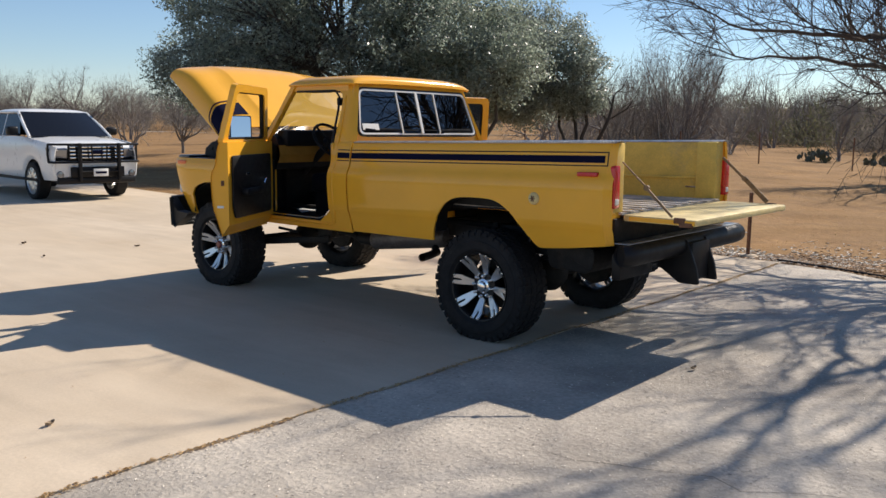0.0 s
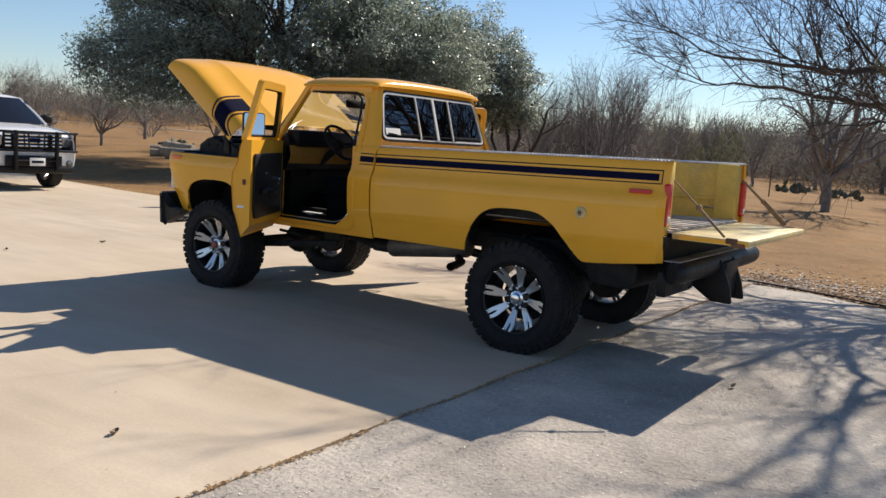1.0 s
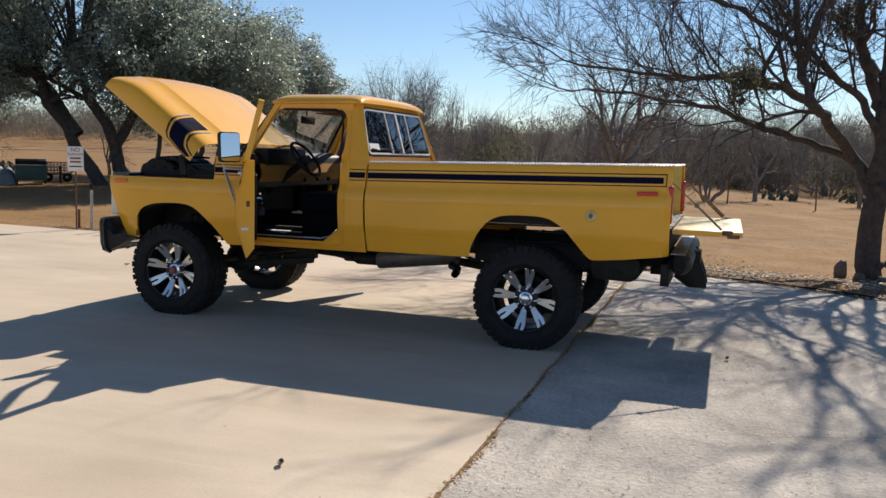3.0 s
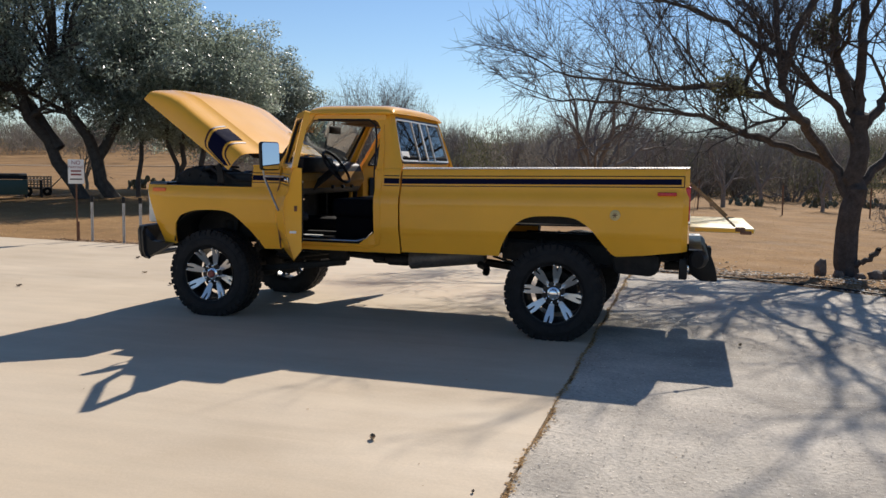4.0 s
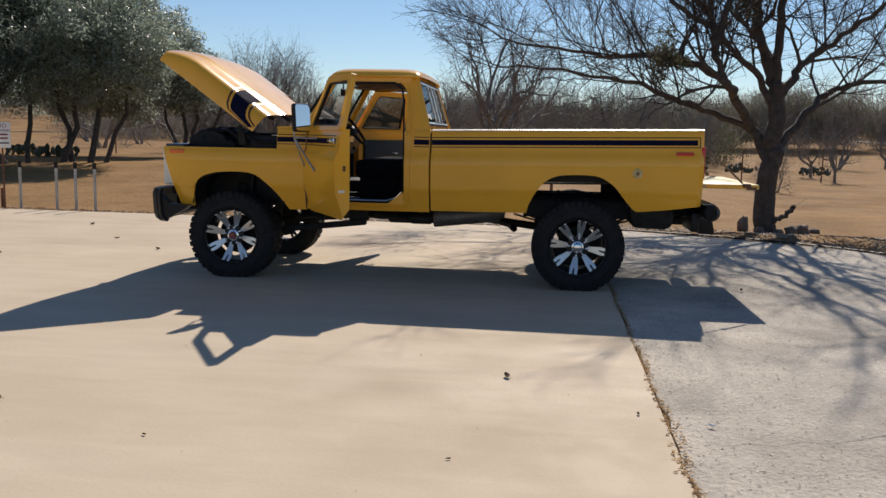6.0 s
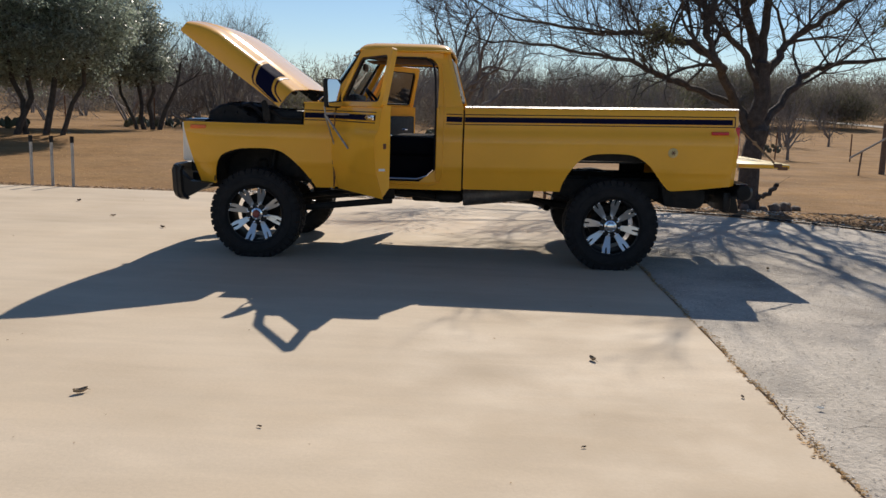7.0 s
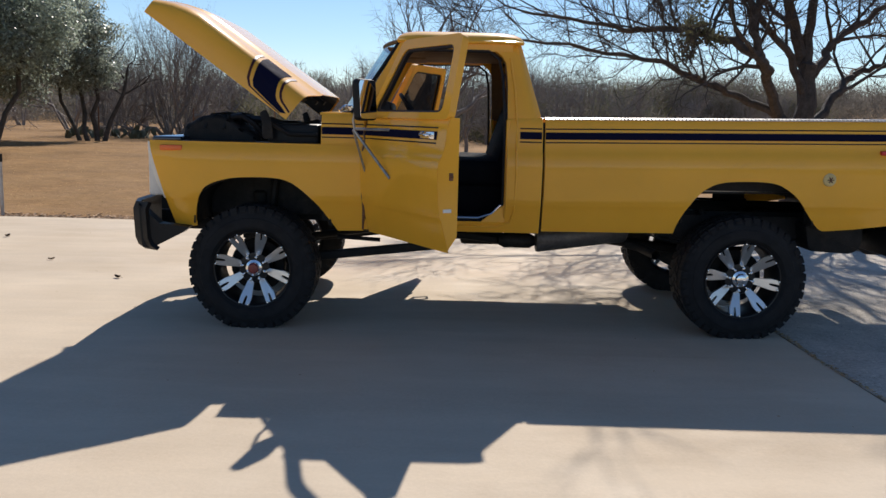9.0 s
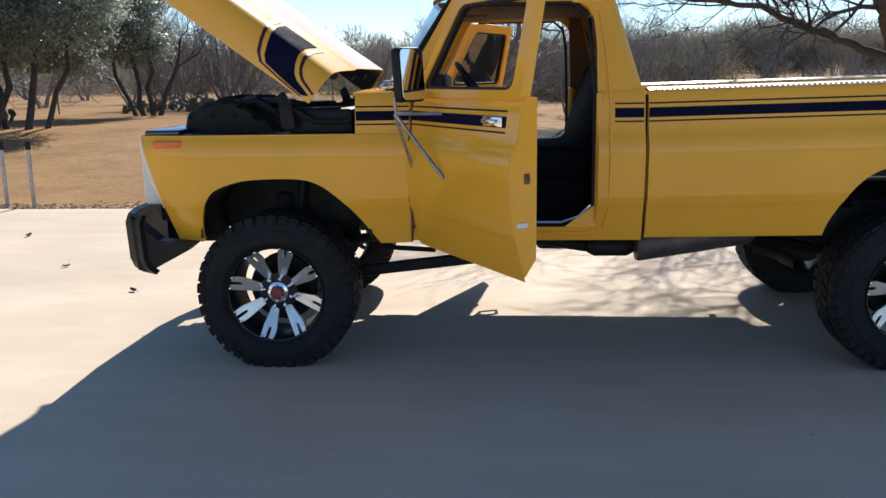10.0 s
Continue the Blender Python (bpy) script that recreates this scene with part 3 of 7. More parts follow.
limb([(0, 0, -0.25), (-0.02, 0, 0.6), (0.02, 0.0, 1.3), (0.06, 0, 1.9), (0.05, 0, 2.65)], 0.205, 0.135, 0, 0, 0.02)
limb([(0.05, 0, 2.45), (-0.12, 0, 2.95), (-0.36, -0.1, 3.6), (-0.45, -0.2, 4.2), (-0.37, -0.2, 4.85), (-0.22, -0.2, 5.3), (-0.33, -0.2, 6.1), (-0.3, -0.3, 7.2)], 0.10, 0.032, 7, 2, 1.2)
limb([(0.06, 0, 2.4), (0.02, -0.05, 3.3), (0.0, -0.2, 4.4), (0.05, -0.2, 5.3), (0.15, -0.2, 5.9), (0.3, -0.2, 7.0)], 0.09, 0.028, 6, 2, 1.2)
limb([(0.0, 0, 1.2), (-0.30, 0.10, 1.85), (-0.75, -0.5, 2.35), (-1.1, -1.05, 2.64), (-1.75, -0.9, 2.98), (-2.3, -0.9, 3.07), (-2.8, -0.9, 3.05), (-3.4, -0.9, 3.1), (-4.6, -0.9, 3.25)], 0.10, 0.018, 15, 3, 1.05)
limb([(-1.05, -1.0, 2.6), (-1.3, -1.1, 3.2), (-1.42, -1.1, 4.3), (-1.43, -1.1, 5.4), (-1.6, -1.1, 6.2)], 0.06, 0.022, 7, 2, 1.2)
limb([(-1.25, -1.1, 3.05), (-1.1, -1.1, 3.87), (-0.69, -1.1, 4.66), (-0.46, -1.1, 5.5), (-0.2, -1.1, 6.4), (-0.1, -1.1, 7.1)], 0.064, 0.024, 5, 2, 1.2)
limb([(-1.4, -1.1, 3.5), (-2.0, -1.3, 3.9), (-2.7, -1.4, 4.2), (-3.6, -1.6, 4.4)], 0.045, 0.018, 9, 3, 1.1)
limb([(-0.28, 0.10, 1.83), (-1.0, 0, 2.1), (-1.7, -0.44, 2.31), (-2.4, -0.5, 2.6), (-3.2, -0.3, 2.75), (-4.6, 0.1, 2.95)], 0.07, 0.018, 14, 3, 1.0)
limb([(0.03, 0, 2.1), (-0.3, -0.2, 2.75), (-0.9, -0.54, 3.24), (-1.4, -0.8, 3.8), (-2.0, -1.0, 4.5)], 0.072, 0.02, 11, 3, 1.1)
limb([(0.08, 0.05, 1.45), (0.5, 0.3, 1.95), (0.9, 0.6, 2.35), (1.25, 0.84, 2.6), (1.7, 0.6, 2.72), (2.6, 0.3, 2.8), (3.8, 0.1, 2.7)], 0.085, 0.022, 9, 3, 1.1)
limb([(0.08, 0, 2.4), (0.35, 0.1, 2.8), (0.57, 0.2, 3.08), (1.1, 0.1, 3.5), (1.8, -0.3, 4.1), (2.6, -0.8, 4.6)], 0.085, 0.022, 10, 3, 1.1)
limb([(0.1, 0.1, 2.9), (-0.2, 0.9, 3.6), (-0.6, 1.8, 4.3)], 0.06, 0.02, 6, 3, 1.1)
limb([(0.05, -0.1, 0.18), (0.25, -0.15, 0.3), (0.42, -0.18, 0.48)], 0.05, 0.045, 0, 0, 0.03)
g = random.Random(3)
for p, d in w.tips:
    for _ in range(1):
        q = p - d * 0.3 * g.random()
        e = (d + Vector((g.gauss(0, 0.6), g.gauss(0, 0.6), g.gauss(0, 0.5)))).normalized()
        w.limb([q, q + e * 0.3 + Vector((0, 0, g.gauss(0, 0.05)))], 0.003, 0.0018, 3)
link_mesh("trunk", w.mesh("mesquite_wood"), BARK, ob)
clumps = [(-1.95, -0.9, 3.0), (-0.55, -0.3, 4.0), (1.9, -1.0, 3.5)]
for k, (x, y, z) in enumerate(clumps):
    centres = [(x + g.gauss(0, 0.18), y + g.gauss(0, 0.18), z + g.gauss(0, 0.14)) for _ in range(14)]
    link_mesh("mistletoe_clump", foliage("mistletoe", centres, 1200, 0.09, 0.035, 4 + k), SCRUBGREEN, ob, "olive green mistletoe clump", smooth=0)

# ---- bare trees over the field ----
stock, far_stock = [], []
for seed, h, wide, r, st, ln, bl in [(21, 6.0, 6.4, 0.085, 9, 0.95, 1.0), (22, 5.6, 4.8, 0.07, 9, 0.8, 0), (23, 4.6, 3.8, 0.07, 5, 0.75, 0.7), (24, 6.4, 4.4, 0.10, 5, 0.6, 0), (25, 3.0, 2.2, 0.045, 5, 0.6, 0)]:
    for rack, depth, kids, twigs in ((stock, 4, 2, 3), (far_stock, 3, 3, 3)):
        wd = bare_tree(seed, h, wide, r, st if rack is stock else min(st, 4), ln, depth, kids, twigs, bl)
        nv, nf = wd.wood
        pair = []
        for nm, verts, faces, first in (("bare_wood", wd.v[:nv], wd.f[:nf], 0), ("bare_twigs", wd.v[nv:], wd.f[nf:], nv)):
            me = bpy.data.meshes.new(nm)
            me.from_pydata([tuple(p) for p in verts], [], [tuple(k - first for k in f) for f in faces])
            me.materials.append(GREYBARK)
            me.shade_smooth()
            pair.append(me)
        rack.append(pair)
BARE = ["bare grey mesquite with spreading limbs on the dry field", "leafless thicket tree with many thin stems", "small bare sapling on the dry grass", "tall bare tree with two forked trunks", "short leafless shrub-like tree"]


def plant(k, x, y, size=1.0, turn=0.0, rack=stock):
    ob = thing("bare_tree", BARE[k], "tree", "bare field trees", pose(x, y, ground_z(x, y), 0, 0, turn) @ Matrix.Diagonal((size, size, size, 1)))
    for nm, me in zip(("trunk", "crown"), rack[k]):
        new(nm, me).parent = ob


for k, x, y, s, a in [
    # the two wide crowns over the field, and those beside the grey oak
    (0, -0.6, 23.6, 1.0, 30), (1, -11.8, 30.3, 0.93, 80), (1, -11.5, 30.8, 0.88, 215), (1, -15.0, 31.5, 0.8, 160), (1, -14.2, 32.5, 0.72, 20), (2, -12.9, 35.0, 1.15, 10),
    # scattered over the open field
    (2, -1.6, 28.3, 0.55, 200), (2, 0.9, 33.0, 0.8, 0), (3, 2.4, 30.0, 0.6, 40), (2, 4.4, 34.3, 0.95, 120), (2, 6.6, 41.3, 1.0, 60), (1, 3.9, 55.0, 1.0, 10), (2, 9.0, 36.0, 0.8, 15), (1, 9.0, 48.5, 0.9, 70), (4, 9.2, 21.5, 0.55, 20),
    (2, 10.5, 44.0, 0.9, 45), (3, 20.2, 49.4, 0.8, 99), (2, 15.0, 46.0, 0.9, 5), (2, 14.2, 31.0, 0.6, 95), (1, 0.5, 46.0, 1.0, 33), (0, -4.5, 42.0, 0.75, 70), (1, 6.0, 52.0, 1.0, 150), (2, -6.2, 36.0, 0.7, 20),
    # beyond the white pickup and under the oaks
    (0, -30.2, 17.0, 0.52, 77), (1, -44, 12, 0.68, 40), (0, -47, 17.5, 0.66, 10), (1, -42, 21.0, 0.68, 150), (1, -40, 9, 0.6, 0), (0, -44, 19, 0.7, 33), (1, -47, 15, 0.78, 60), (1, -43, 14.5, 0.66, 200), (0, -49, 12.5, 0.72, 120), (2, -26, 20, 0.8, 5), (2, -20.2, 20.5, 0.6, 60)]:
    plant(k, x, y, s, a)
for k, x, y, s, a in [(0, 29.5, 97, 1.2, 10), (0, 34.5, 98, 1.05, 130), (1, 13.0, 84, 1.1, 40), (3, 16.5, 86, 1.05, 75), (1, 19.0, 88, 1.0, 200), (3, 9.5, 82, 0.95, 300), (0, 2.0, 78, 0.85, 250), (1, 5.5, 80, 0.9, 15), (0, 41.0, 99, 0.9, 60)]:
    plant(k, x, y, s, a, far_stock)
g = random.Random(77)
for _ in range(72):
    b = radians(-62 + 118 * g.random())
    d = 46 + 44 * g.random()
    x, y = 2 + d * math.sin(b), -8 + d * math.cos(b)
    if (y > 18 or x < -30) and (radians(-31) < b < radians(5) or g.random() < 0.3):
        plant(g.choice((0, 1, 1, 2, 3)), x, y, 0.6 + 0.5 * g.random(), 360 * g.random(), far_stock)

# scrub woods behind: far more stems and tufts than one could count
centres, greens = [], []
# Nearly half ring the whole horizon, mostly unseen, added to darken reflections.
for _ in range(1500):
    b = math.tau * g.random() if g.random() < 0.45 else radians(-75 + 135 * g.random())
    left = radians(-100) < b < radians(-31) or b > radians(5)
    d = (168 if b < 0 else 130) + 50 * g.random() if left else (92 if b < radians(-12) else 66) + 60 * g.random()
    x, y = 2 + d * math.sin(b), -8 + d * math.cos(b)
    z = ground_z(x, y)
    h = (4.0 if left else 2.5) + (4.8 if left else 3.0) * g.random() * (0.6 + 0.6 * noise.noise(Vector((x * 0.05, y * 0.05, 2))))
    (greens if g.random() < (0.25 if left else 0.4) else centres).extend([(x + g.gauss(0, 1.2), y + g.gauss(0, 1.2), z + h * (0.25 + 0.75 * g.random())) for _ in range(4)])
low = []
for _ in range(420):
    b = radians(-24 + 36 * g.random())
    d = (56 if b > radians(-12) else 80) + 22 * g.random()
    x, y = 1 + d * math.sin(b), -8 + d * math.cos(b)
    h = 2.4 + 2.6 * (0.5 + 0.6 * noise.noise(Vector((x * 0.09, y * 0.09, 9)))) * g.random()
    (greens if noise.noise(Vector((x * 0.12, y * 0.12, 3))) > 0.12 else low).extend([(x + g.gauss(0, 0.9), y + g.gauss(0, 0.9), ground_z(x, y) + h * (0.1 + 0.9 * g.random())) for _ in range(4)])
for _ in range(1500):
    b = radians(-70 + 125 * g.random())
    d = (86 if b < radians(-12) else 68) + 26 * g.random() if radians(-31) < b < radians(5) else (166 if b < 0 else 140) + 40 * g.random()
    x, y = 2 + d * math.sin(b), -8 + d * math.cos(b)
    h = (2.0 if radians(-31) < b < radians(5) else 3.6) + 2.0 * g.random() * (0.7 + 0.6 * noise.noise(Vector((x * 0.06, y * 0.06, 5))))
    low.extend([(x + g.gauss(0, 0.9), y + g.gauss(0, 0.9), ground_z(x, y) + h * g.random()) for _ in range(4)])
# a rounded grove and taller bare trees before the ridge
for cx, cy, rx, top in ((29.5, 100, 6.0, 7.6), (36.0, 102, 5.0, 6.6), (22.5, 98, 3.5, 5.6), (13.5, 92, 4.0, 5.2), (45.0, 104, 4.5, 5.6), (3.0, 88, 4.0, 5.0), (-6.0, 86, 4.0, 5.4)):
    z = ground_z(cx, cy)
    for _ in range(int(100 * rx)):
        d = Vector((g.gauss(0, 1), g.gauss(0, 1), g.gauss(0, 1))).normalized() * g.random() ** 0.4
        (greens if g.random() < 0.3 else low).append((cx + d.x * rx, cy + d.y * rx, z + 0.5 + (top - 1.1) * (0.5 + 0.5 * d.z)))
tagged(link_mesh("far_brush", slivers("brush", low, 380000, 0.60, 0.26, 18, 0.7, 0.075), SCRUBLEAF, smooth=0), "dense brown brush along the field's far side", "woods", kind="stuff")
tagged(link_mesh("far_woods", slivers("scrub", centres, 300000, 0.95, 0.45, 8, 0.8, 0.08), SCRUBLEAF, smooth=0), "brown leafless scrub woods beyond the field", "woods", kind="stuff")
tagged(link_mesh("far_green_scrub", slivers("scrub_green", greens, 170000, 0.80, 0.17, 9, 0.75, 0.18), SCRUBGREEN, smooth=0), "dull olive juniper scrub among the bare woods", "woods", kind="stuff")

# ---- the yellow pickup: front towards -x, middle on y = 0 ----
truck = thing("pickup_truck", "lifted yellow vintage pickup, hood raised, doors open, tailgate down", "pickup truck")

WIDTH = [(0.66, 0.915), (0.72, 0.94), (0.80, 0.965), (0.87, 0.985), (0.90, 1.0), (1.0, 1.012), (1.12, 1.02), (1.20, 1.017), (1.235, 1.005), (1.26, 0.988), (1.30, 0.975), (1.40, 0.962), (1.46, 0.945), (1.485, 0.925)]
REAR_ARCH = [(1.195, 0.722), (1.215, 0.80), (1.265, 0.90), (1.325, 0.985), (1.39, 1.043), (1.47, 1.078), (1.58, 1.092), (1.75, 1.094), (1.86, 1.08), (1.94, 1.04), (2.01, 0.985), (2.08, 0.90), (2.15, 0.815), (2.205, 0.768), (2.26, 0.765)]
FRONT_ARCH = [(-2.125, 0.70), (-2.105, 0.80), (-2.06, 0.90), (-1.985, 0.98), (-1.87, 1.025), (-1.75, 1.042), (-1.55, 1.044), (-1.44, 1.022), (-1.35, 0.965), (-1.23, 0.85), (-1.11, 0.685)]


def eased(pts, n=5):
    """A smooth line through points, n steps between neighbours."""
    out = []
    for i in range(len(pts) - 1):
        a, b, c, d = (Vector(pts[max(0, min(len(pts) - 1, i + k))]) for k in (-1, 0, 1, 2))
        for k in range(n):
            t = k / n
            out.append(tuple(0.5 * (2 * b + (c - a) * t + (2 * a - 5 * b + 4 * c - d) * t * t + (3 * b - a - 3 * c + d) * t ** 3)))
    return out + [tuple(pts[-1])]


REAR_ARCH, FRONT_ARCH = eased(REAR_ARCH), eased(FRONT_ARCH)
ZS = [0.66, 0.69, 0.72, 0.76, 0.80, 0.84, 0.87, 0.885, 0.90, 0.95, 1.0, 1.05, 1.09, 1.12, 1.16, 1.20, 1.22, 1.235, 1.25, 1.265, 1.28, 1.30, 1.35, 1.40, 1.43, 1.46, 1.475, 1.485]


def side_panel(bm, side, x0, x1, zlo, zhi, off=0.0, thick=0.018, extra=(), shape=None):
    """A body side between two stations, cut below by zlo(x) and above by zhi."""
    xs = sorted(set(steps(x0, x1, max(2, int(abs(x1 - x0) / 0.045))) + [x for x in extra if x0 < x < x1]))
    zs = sorted({z for z in ZS if z < zhi} | {zhi})

    def f(x, z):
        z = max(z, zlo(x))
        y = lerp(WIDTH, z) + off
        if x > 2.725 and x1 > 2.7:
            k = (x - 2.725) / 0.075
            y -= 0.045 * (1 - math.sqrt(max(0.0, 1 - k * k)))
        if shape:
            x, y = shape(x, y, z)
        return (x, side * y, z)
    surf(bm, xs, zs, f, thick)
    return bm


def bed_low(x):
    return lerp([(0.28, 0.715), (1.19, 0.722)] + REAR_ARCH + [(2.30, 0.768), (2.45, 0.782), (2.80, 0.83), (2.84, 0.836)], x)


def fender_low(x):
    return lerp([(-2.40, 0.70), (-2.13, 0.695)] + FRONT_ARCH + [(-0.93, 0.69)], x)


def nose(x, y, z):
    if x < -2.0:
        k = (-2.0 - x) / 0.38
        x += max(-0.01, (1.27 - z) * 0.27) * k
        y -= 0.035 * k ** 3
    return x, y


RAKE = 0.0185  # the bed rises a little towards the tail


def rake(ob):
    """Lean a bed part, with what hangs on it, up towards the tail."""
    for o in (ob, *ob.children_recursive):
        for v in o.data.vertices:
            v.co.z += RAKE * (v.co.x - 0.285)


def fuel_cap(parent, side):
    bm = bmesh.new()
    y = side * 1.02
    lathe(bm, [(0.0001, 0.016 * side), (0.028, 0.018 * side), (0.033, 0.012 * side), (0.040, 0.010 * side), (0.045, 0.0), (0.045, -0.01 * side)], 24, (2.205, y, 1.085))
    cap = part("fuel_cap", bm, GATE_WORN, parent, "round pale fuel filler cap")
    bm = bmesh.new()
    for a in (0, 60, 120):
        box(bm, -0.022, 0.022, -0.003, 0.003, -0.003, 0.003)
        bmesh.ops.rotate(bm, verts=bm.verts[-8:], cent=(0, 0, 0), matrix=Matrix.Rotation(radians(a), 3, "Y"))
    bmesh.ops.translate(bm, verts=bm.verts[:], vec=(2.205, y + side * 0.019, 1.085))
    part("star", bm, RUST, cap, "rusty star grip")


for side in (-1, 1):
    bm = bmesh.new()
    side_panel(bm, side, 0.285, 2.80, lambda x: bed_low(x) - RAKE * (x - 0.285), 1.475, extra=[x for x, _ in REAR_ARCH])
    bedside = part("bedside", bm, YELLOW, truck, "mustard yellow bed side with flared wheel arch")
    # end post and inner wall
    bm = bmesh.new()
    prism(bm, rounded([(0.80, 0.80), (0.955, 0.80), (0.985, 0.95), (0.965, 1.25), (0.93, 1.475), (0.80, 1.475)], 0.02, 3), "x", 2.745, 2.77)
    if side < 0:
        for v in bm.verts:
            v.co.y = -v.co.y
    part("end_post", bm, YELLOW, bedside)
    bm = bmesh.new()
    box(bm, 0.30, 2.77, side * 0.815, side * 0.835, 1.0, 1.47)
    box(bm, 0.30, 2.77, side * 0.78, side * 0.835, 1.17, 1.19, 0.006)
    box(bm, 2.60, 2.775, side * 0.765, side * 0.90, 1.0, 1.475, 0.014)
    part("inner_wall", bm, YELLOW_WORN, bedside, "scuffed yellow inner bed wall")
    bm = bmesh.new()
    surf(bm, steps(0.285, 2.80, 2), [0, 0.25, 0.5, 0.75, 1], lambda x, v: (x, side * (0.945 - 0.135 * v), 1.478 + 0.012 * math.sin(v * math.pi)), 0.006)
    rail = part("rail_cap", bm, STEEL, bedside, "silver tread-plate rail cap")
    bm = bmesh.new()
    for i in range(96):
        x = 0.32 + i * 0.026
        box(bm, x, x + 0.012, side * 0.915, side * 0.940, 1.480, 1.4855)
    part("tread_ridge", bm, STEEL, rail)
    # stripes
    for nm, z0, z1, x0, x1 in (("stripe", 1.342, 1.390, 0.287, 2.735), ("pinstripe", 1.409, 1.416, 0.287, 2.762), ("pinstripe", 1.319, 1.326, 0.287, 2.762)):
        bm = bmesh.new()
        surf(bm, steps(x0, x1, 40), steps(z0, z1, 2), lambda x, z: (x, side * (lerp(WIDTH, z) + 0.0035), z), 0.003)
        part(nm, bm, NAVY if nm == "stripe" else BLACK, bedside, "navy blue stripe" if nm == "stripe" else "")
    bm = bmesh.new()
    surf(bm, [2.755, 2.762], steps(1.319, 1.416, 3), lambda x, z: (x, side * (lerp(WIDTH, z) + 0.0035), z), 0.003)
    part("pinstripe", bm, BLACK, bedside)
    bm = bmesh.new()
    box(bm, 2.545, 2.70, side * 0.97, side * 1.012, 1.25, 1.28, 0.006)
    part("side_marker", bm, REDLENS, bedside, "red side marker lens")
    bm = bmesh.new()
    prism(bm, rounded([(0.885, 1.035), (0.965, 1.035), (0.955, 1.325), (0.89, 1.325)], 0.02, 3), "x", 2.765, 2.811, 0.006)
    if side < 0:
        for v in bm.verts:
            v.co.y = -v.co.y
    tail = part("tail_light", bm, REDLENS, bedside, "tall red tail light lens")
    bm = bmesh.new()
    box(bm, 2.79, 2.815, side * 0.90, side * 0.95, 1.06, 1.10, 0.004)
    part("reverse_lens", bm, IVORY, tail)
    fuel_cap(bedside, side) if side < 0 else None
    rake(bedside)

    # front fender
    bm = bmesh.new()
    side_panel(bm, side, -2.38, -0.935, fender_low, 1.275, extra=[x for x, _ in FRONT_ARCH], shape=nose)
    fender = part("fender", bm, YELLOW, truck, "mustard yellow front fender with wheel arch")
    bm = bmesh.new()
    surf(bm, steps(-2.37, -1.24, 20), [0, 0.5, 1], lambda x, v: (x, side * (lerp(WIDTH, 1.275) - 0.005 - 0.12 * v - (0.035 * ((-2.0 - x) / 0.38) ** 3 if x < -2 else 0)), 1.276 + 0.004 * v), 0.012)
    part("fender_top", bm, BLACK, fender, "black fender ledge under the hood")
    bm = bmesh.new()
    side_panel(bm, side, -1.222, -0.935, lambda x: 1.27, 1.485)
    part("cowl_side", bm, YELLOW, fender)
    for nm, z0, z1 in (("stripe", 1.342, 1.390), ("pinstripe", 1.409, 1.416), ("pinstripe", 1.319, 1.326)):
        bm = bmesh.new()
        surf(bm, steps(-1.218, -0.94, 6), steps(z0, z1, 2), lambda x, z: (x, side * (lerp(WIDTH, z) + 0.0035), z), 0.003)
        part(nm, bm, NAVY if nm == "stripe" else BLACK, fender)
    bm = bmesh.new()
    box(bm, -2.295, -2.145, side * 0.965, side * 1.012, 1.210, 1.248, 0.008)
    part("side_marker", bm, ORANGELENS, fender, "orange side marker lens")
    # lamp bezel at the nose
    bm = bmesh.new()
    zz = steps(0.885, 1.265, 8)
    surf(bm, [0, 0.35, 0.7, 1.0], zz, lambda u, z: (-2.40 + 0.045 * u + (1.27 - z) * 0.27 - 0.02 * math.sin((z - 0.885) / 0.38 * math.pi) * (1 - u), side * (0.925 + 0.03 * u ** 0.5 + (lerp(WIDTH, z) - 0.985) * 0.6), z), 0.02)
    box(bm, -2.40, -2.30, side * 0.60, side * 0.93, 0.90, 1.26, 0.02)
    bezel = part("lamp_bezel", bm, IVORY, truck, "off-white headlamp bezel at the nose")
    bm = bmesh.new()
    lathe(bm, [(0.0001, -0.03), (0.06, -0.022), (0.09, 0.0), (0.095, 0.02)], 24, (-2.41, side * 0.76, 1.08), "x")
    part("headlamp", bm, LAMPGLASS, bezel)
    # inner apron of the engine bay
    bm = bmesh.new()
    box(bm, -2.30, -1.22, side * 0.70, side * 0.86, 1.18, 1.27, 0.02)
    box(bm, -2.25, -1.1, side * 0.50, side * 0.54, 0.75, 1.2)
    part("inner_apron", bm, SOOT_SHADE, fender, "black inner apron")
    # wheel-house roof
    bm = bmesh.new()
    surf(bm, steps(0, 1, 14), [0, 1], lambda u, v: (-1.62 + 0.47 * math.cos(math.pi * u), side * (0.955 - 0.45 * v), 0.72 + 0.335 * math.sin(math.pi * u) ** 0.55), 0.01)
    part("wheel_house", bm, SOOT_SHADE, fender)
    bm = bmesh.new()
    surf(bm, steps(0, 1, 14), [0, 1], lambda u, v: (1.69 + 0.455 * math.cos(math.pi * u), side * (0.965 - 0.13 * v), 0.80 + 0.30 * math.sin(math.pi * u) ** 0.5), 0.01)
    part("wheel_house", bm, SOOT_SHADE, bedside)

    # Added black plate hides the yellow bed wall inside the rear arch.
    bm = bmesh.new()
    box(bm, 1.15, 2.26, side * 0.838, side * 0.848, 1.018, 1.13)
    part("wheel_house_wall", bm, SOOT_SHADE, bedside)
    # Added black sheets block daylight and yellow panels seen through the arches.
    bm = bmesh.new()
    box(bm, 1.16, 2.24, side * 0.60, side * 0.62, 0.66, 0.845 if side > 0 else 0.82)
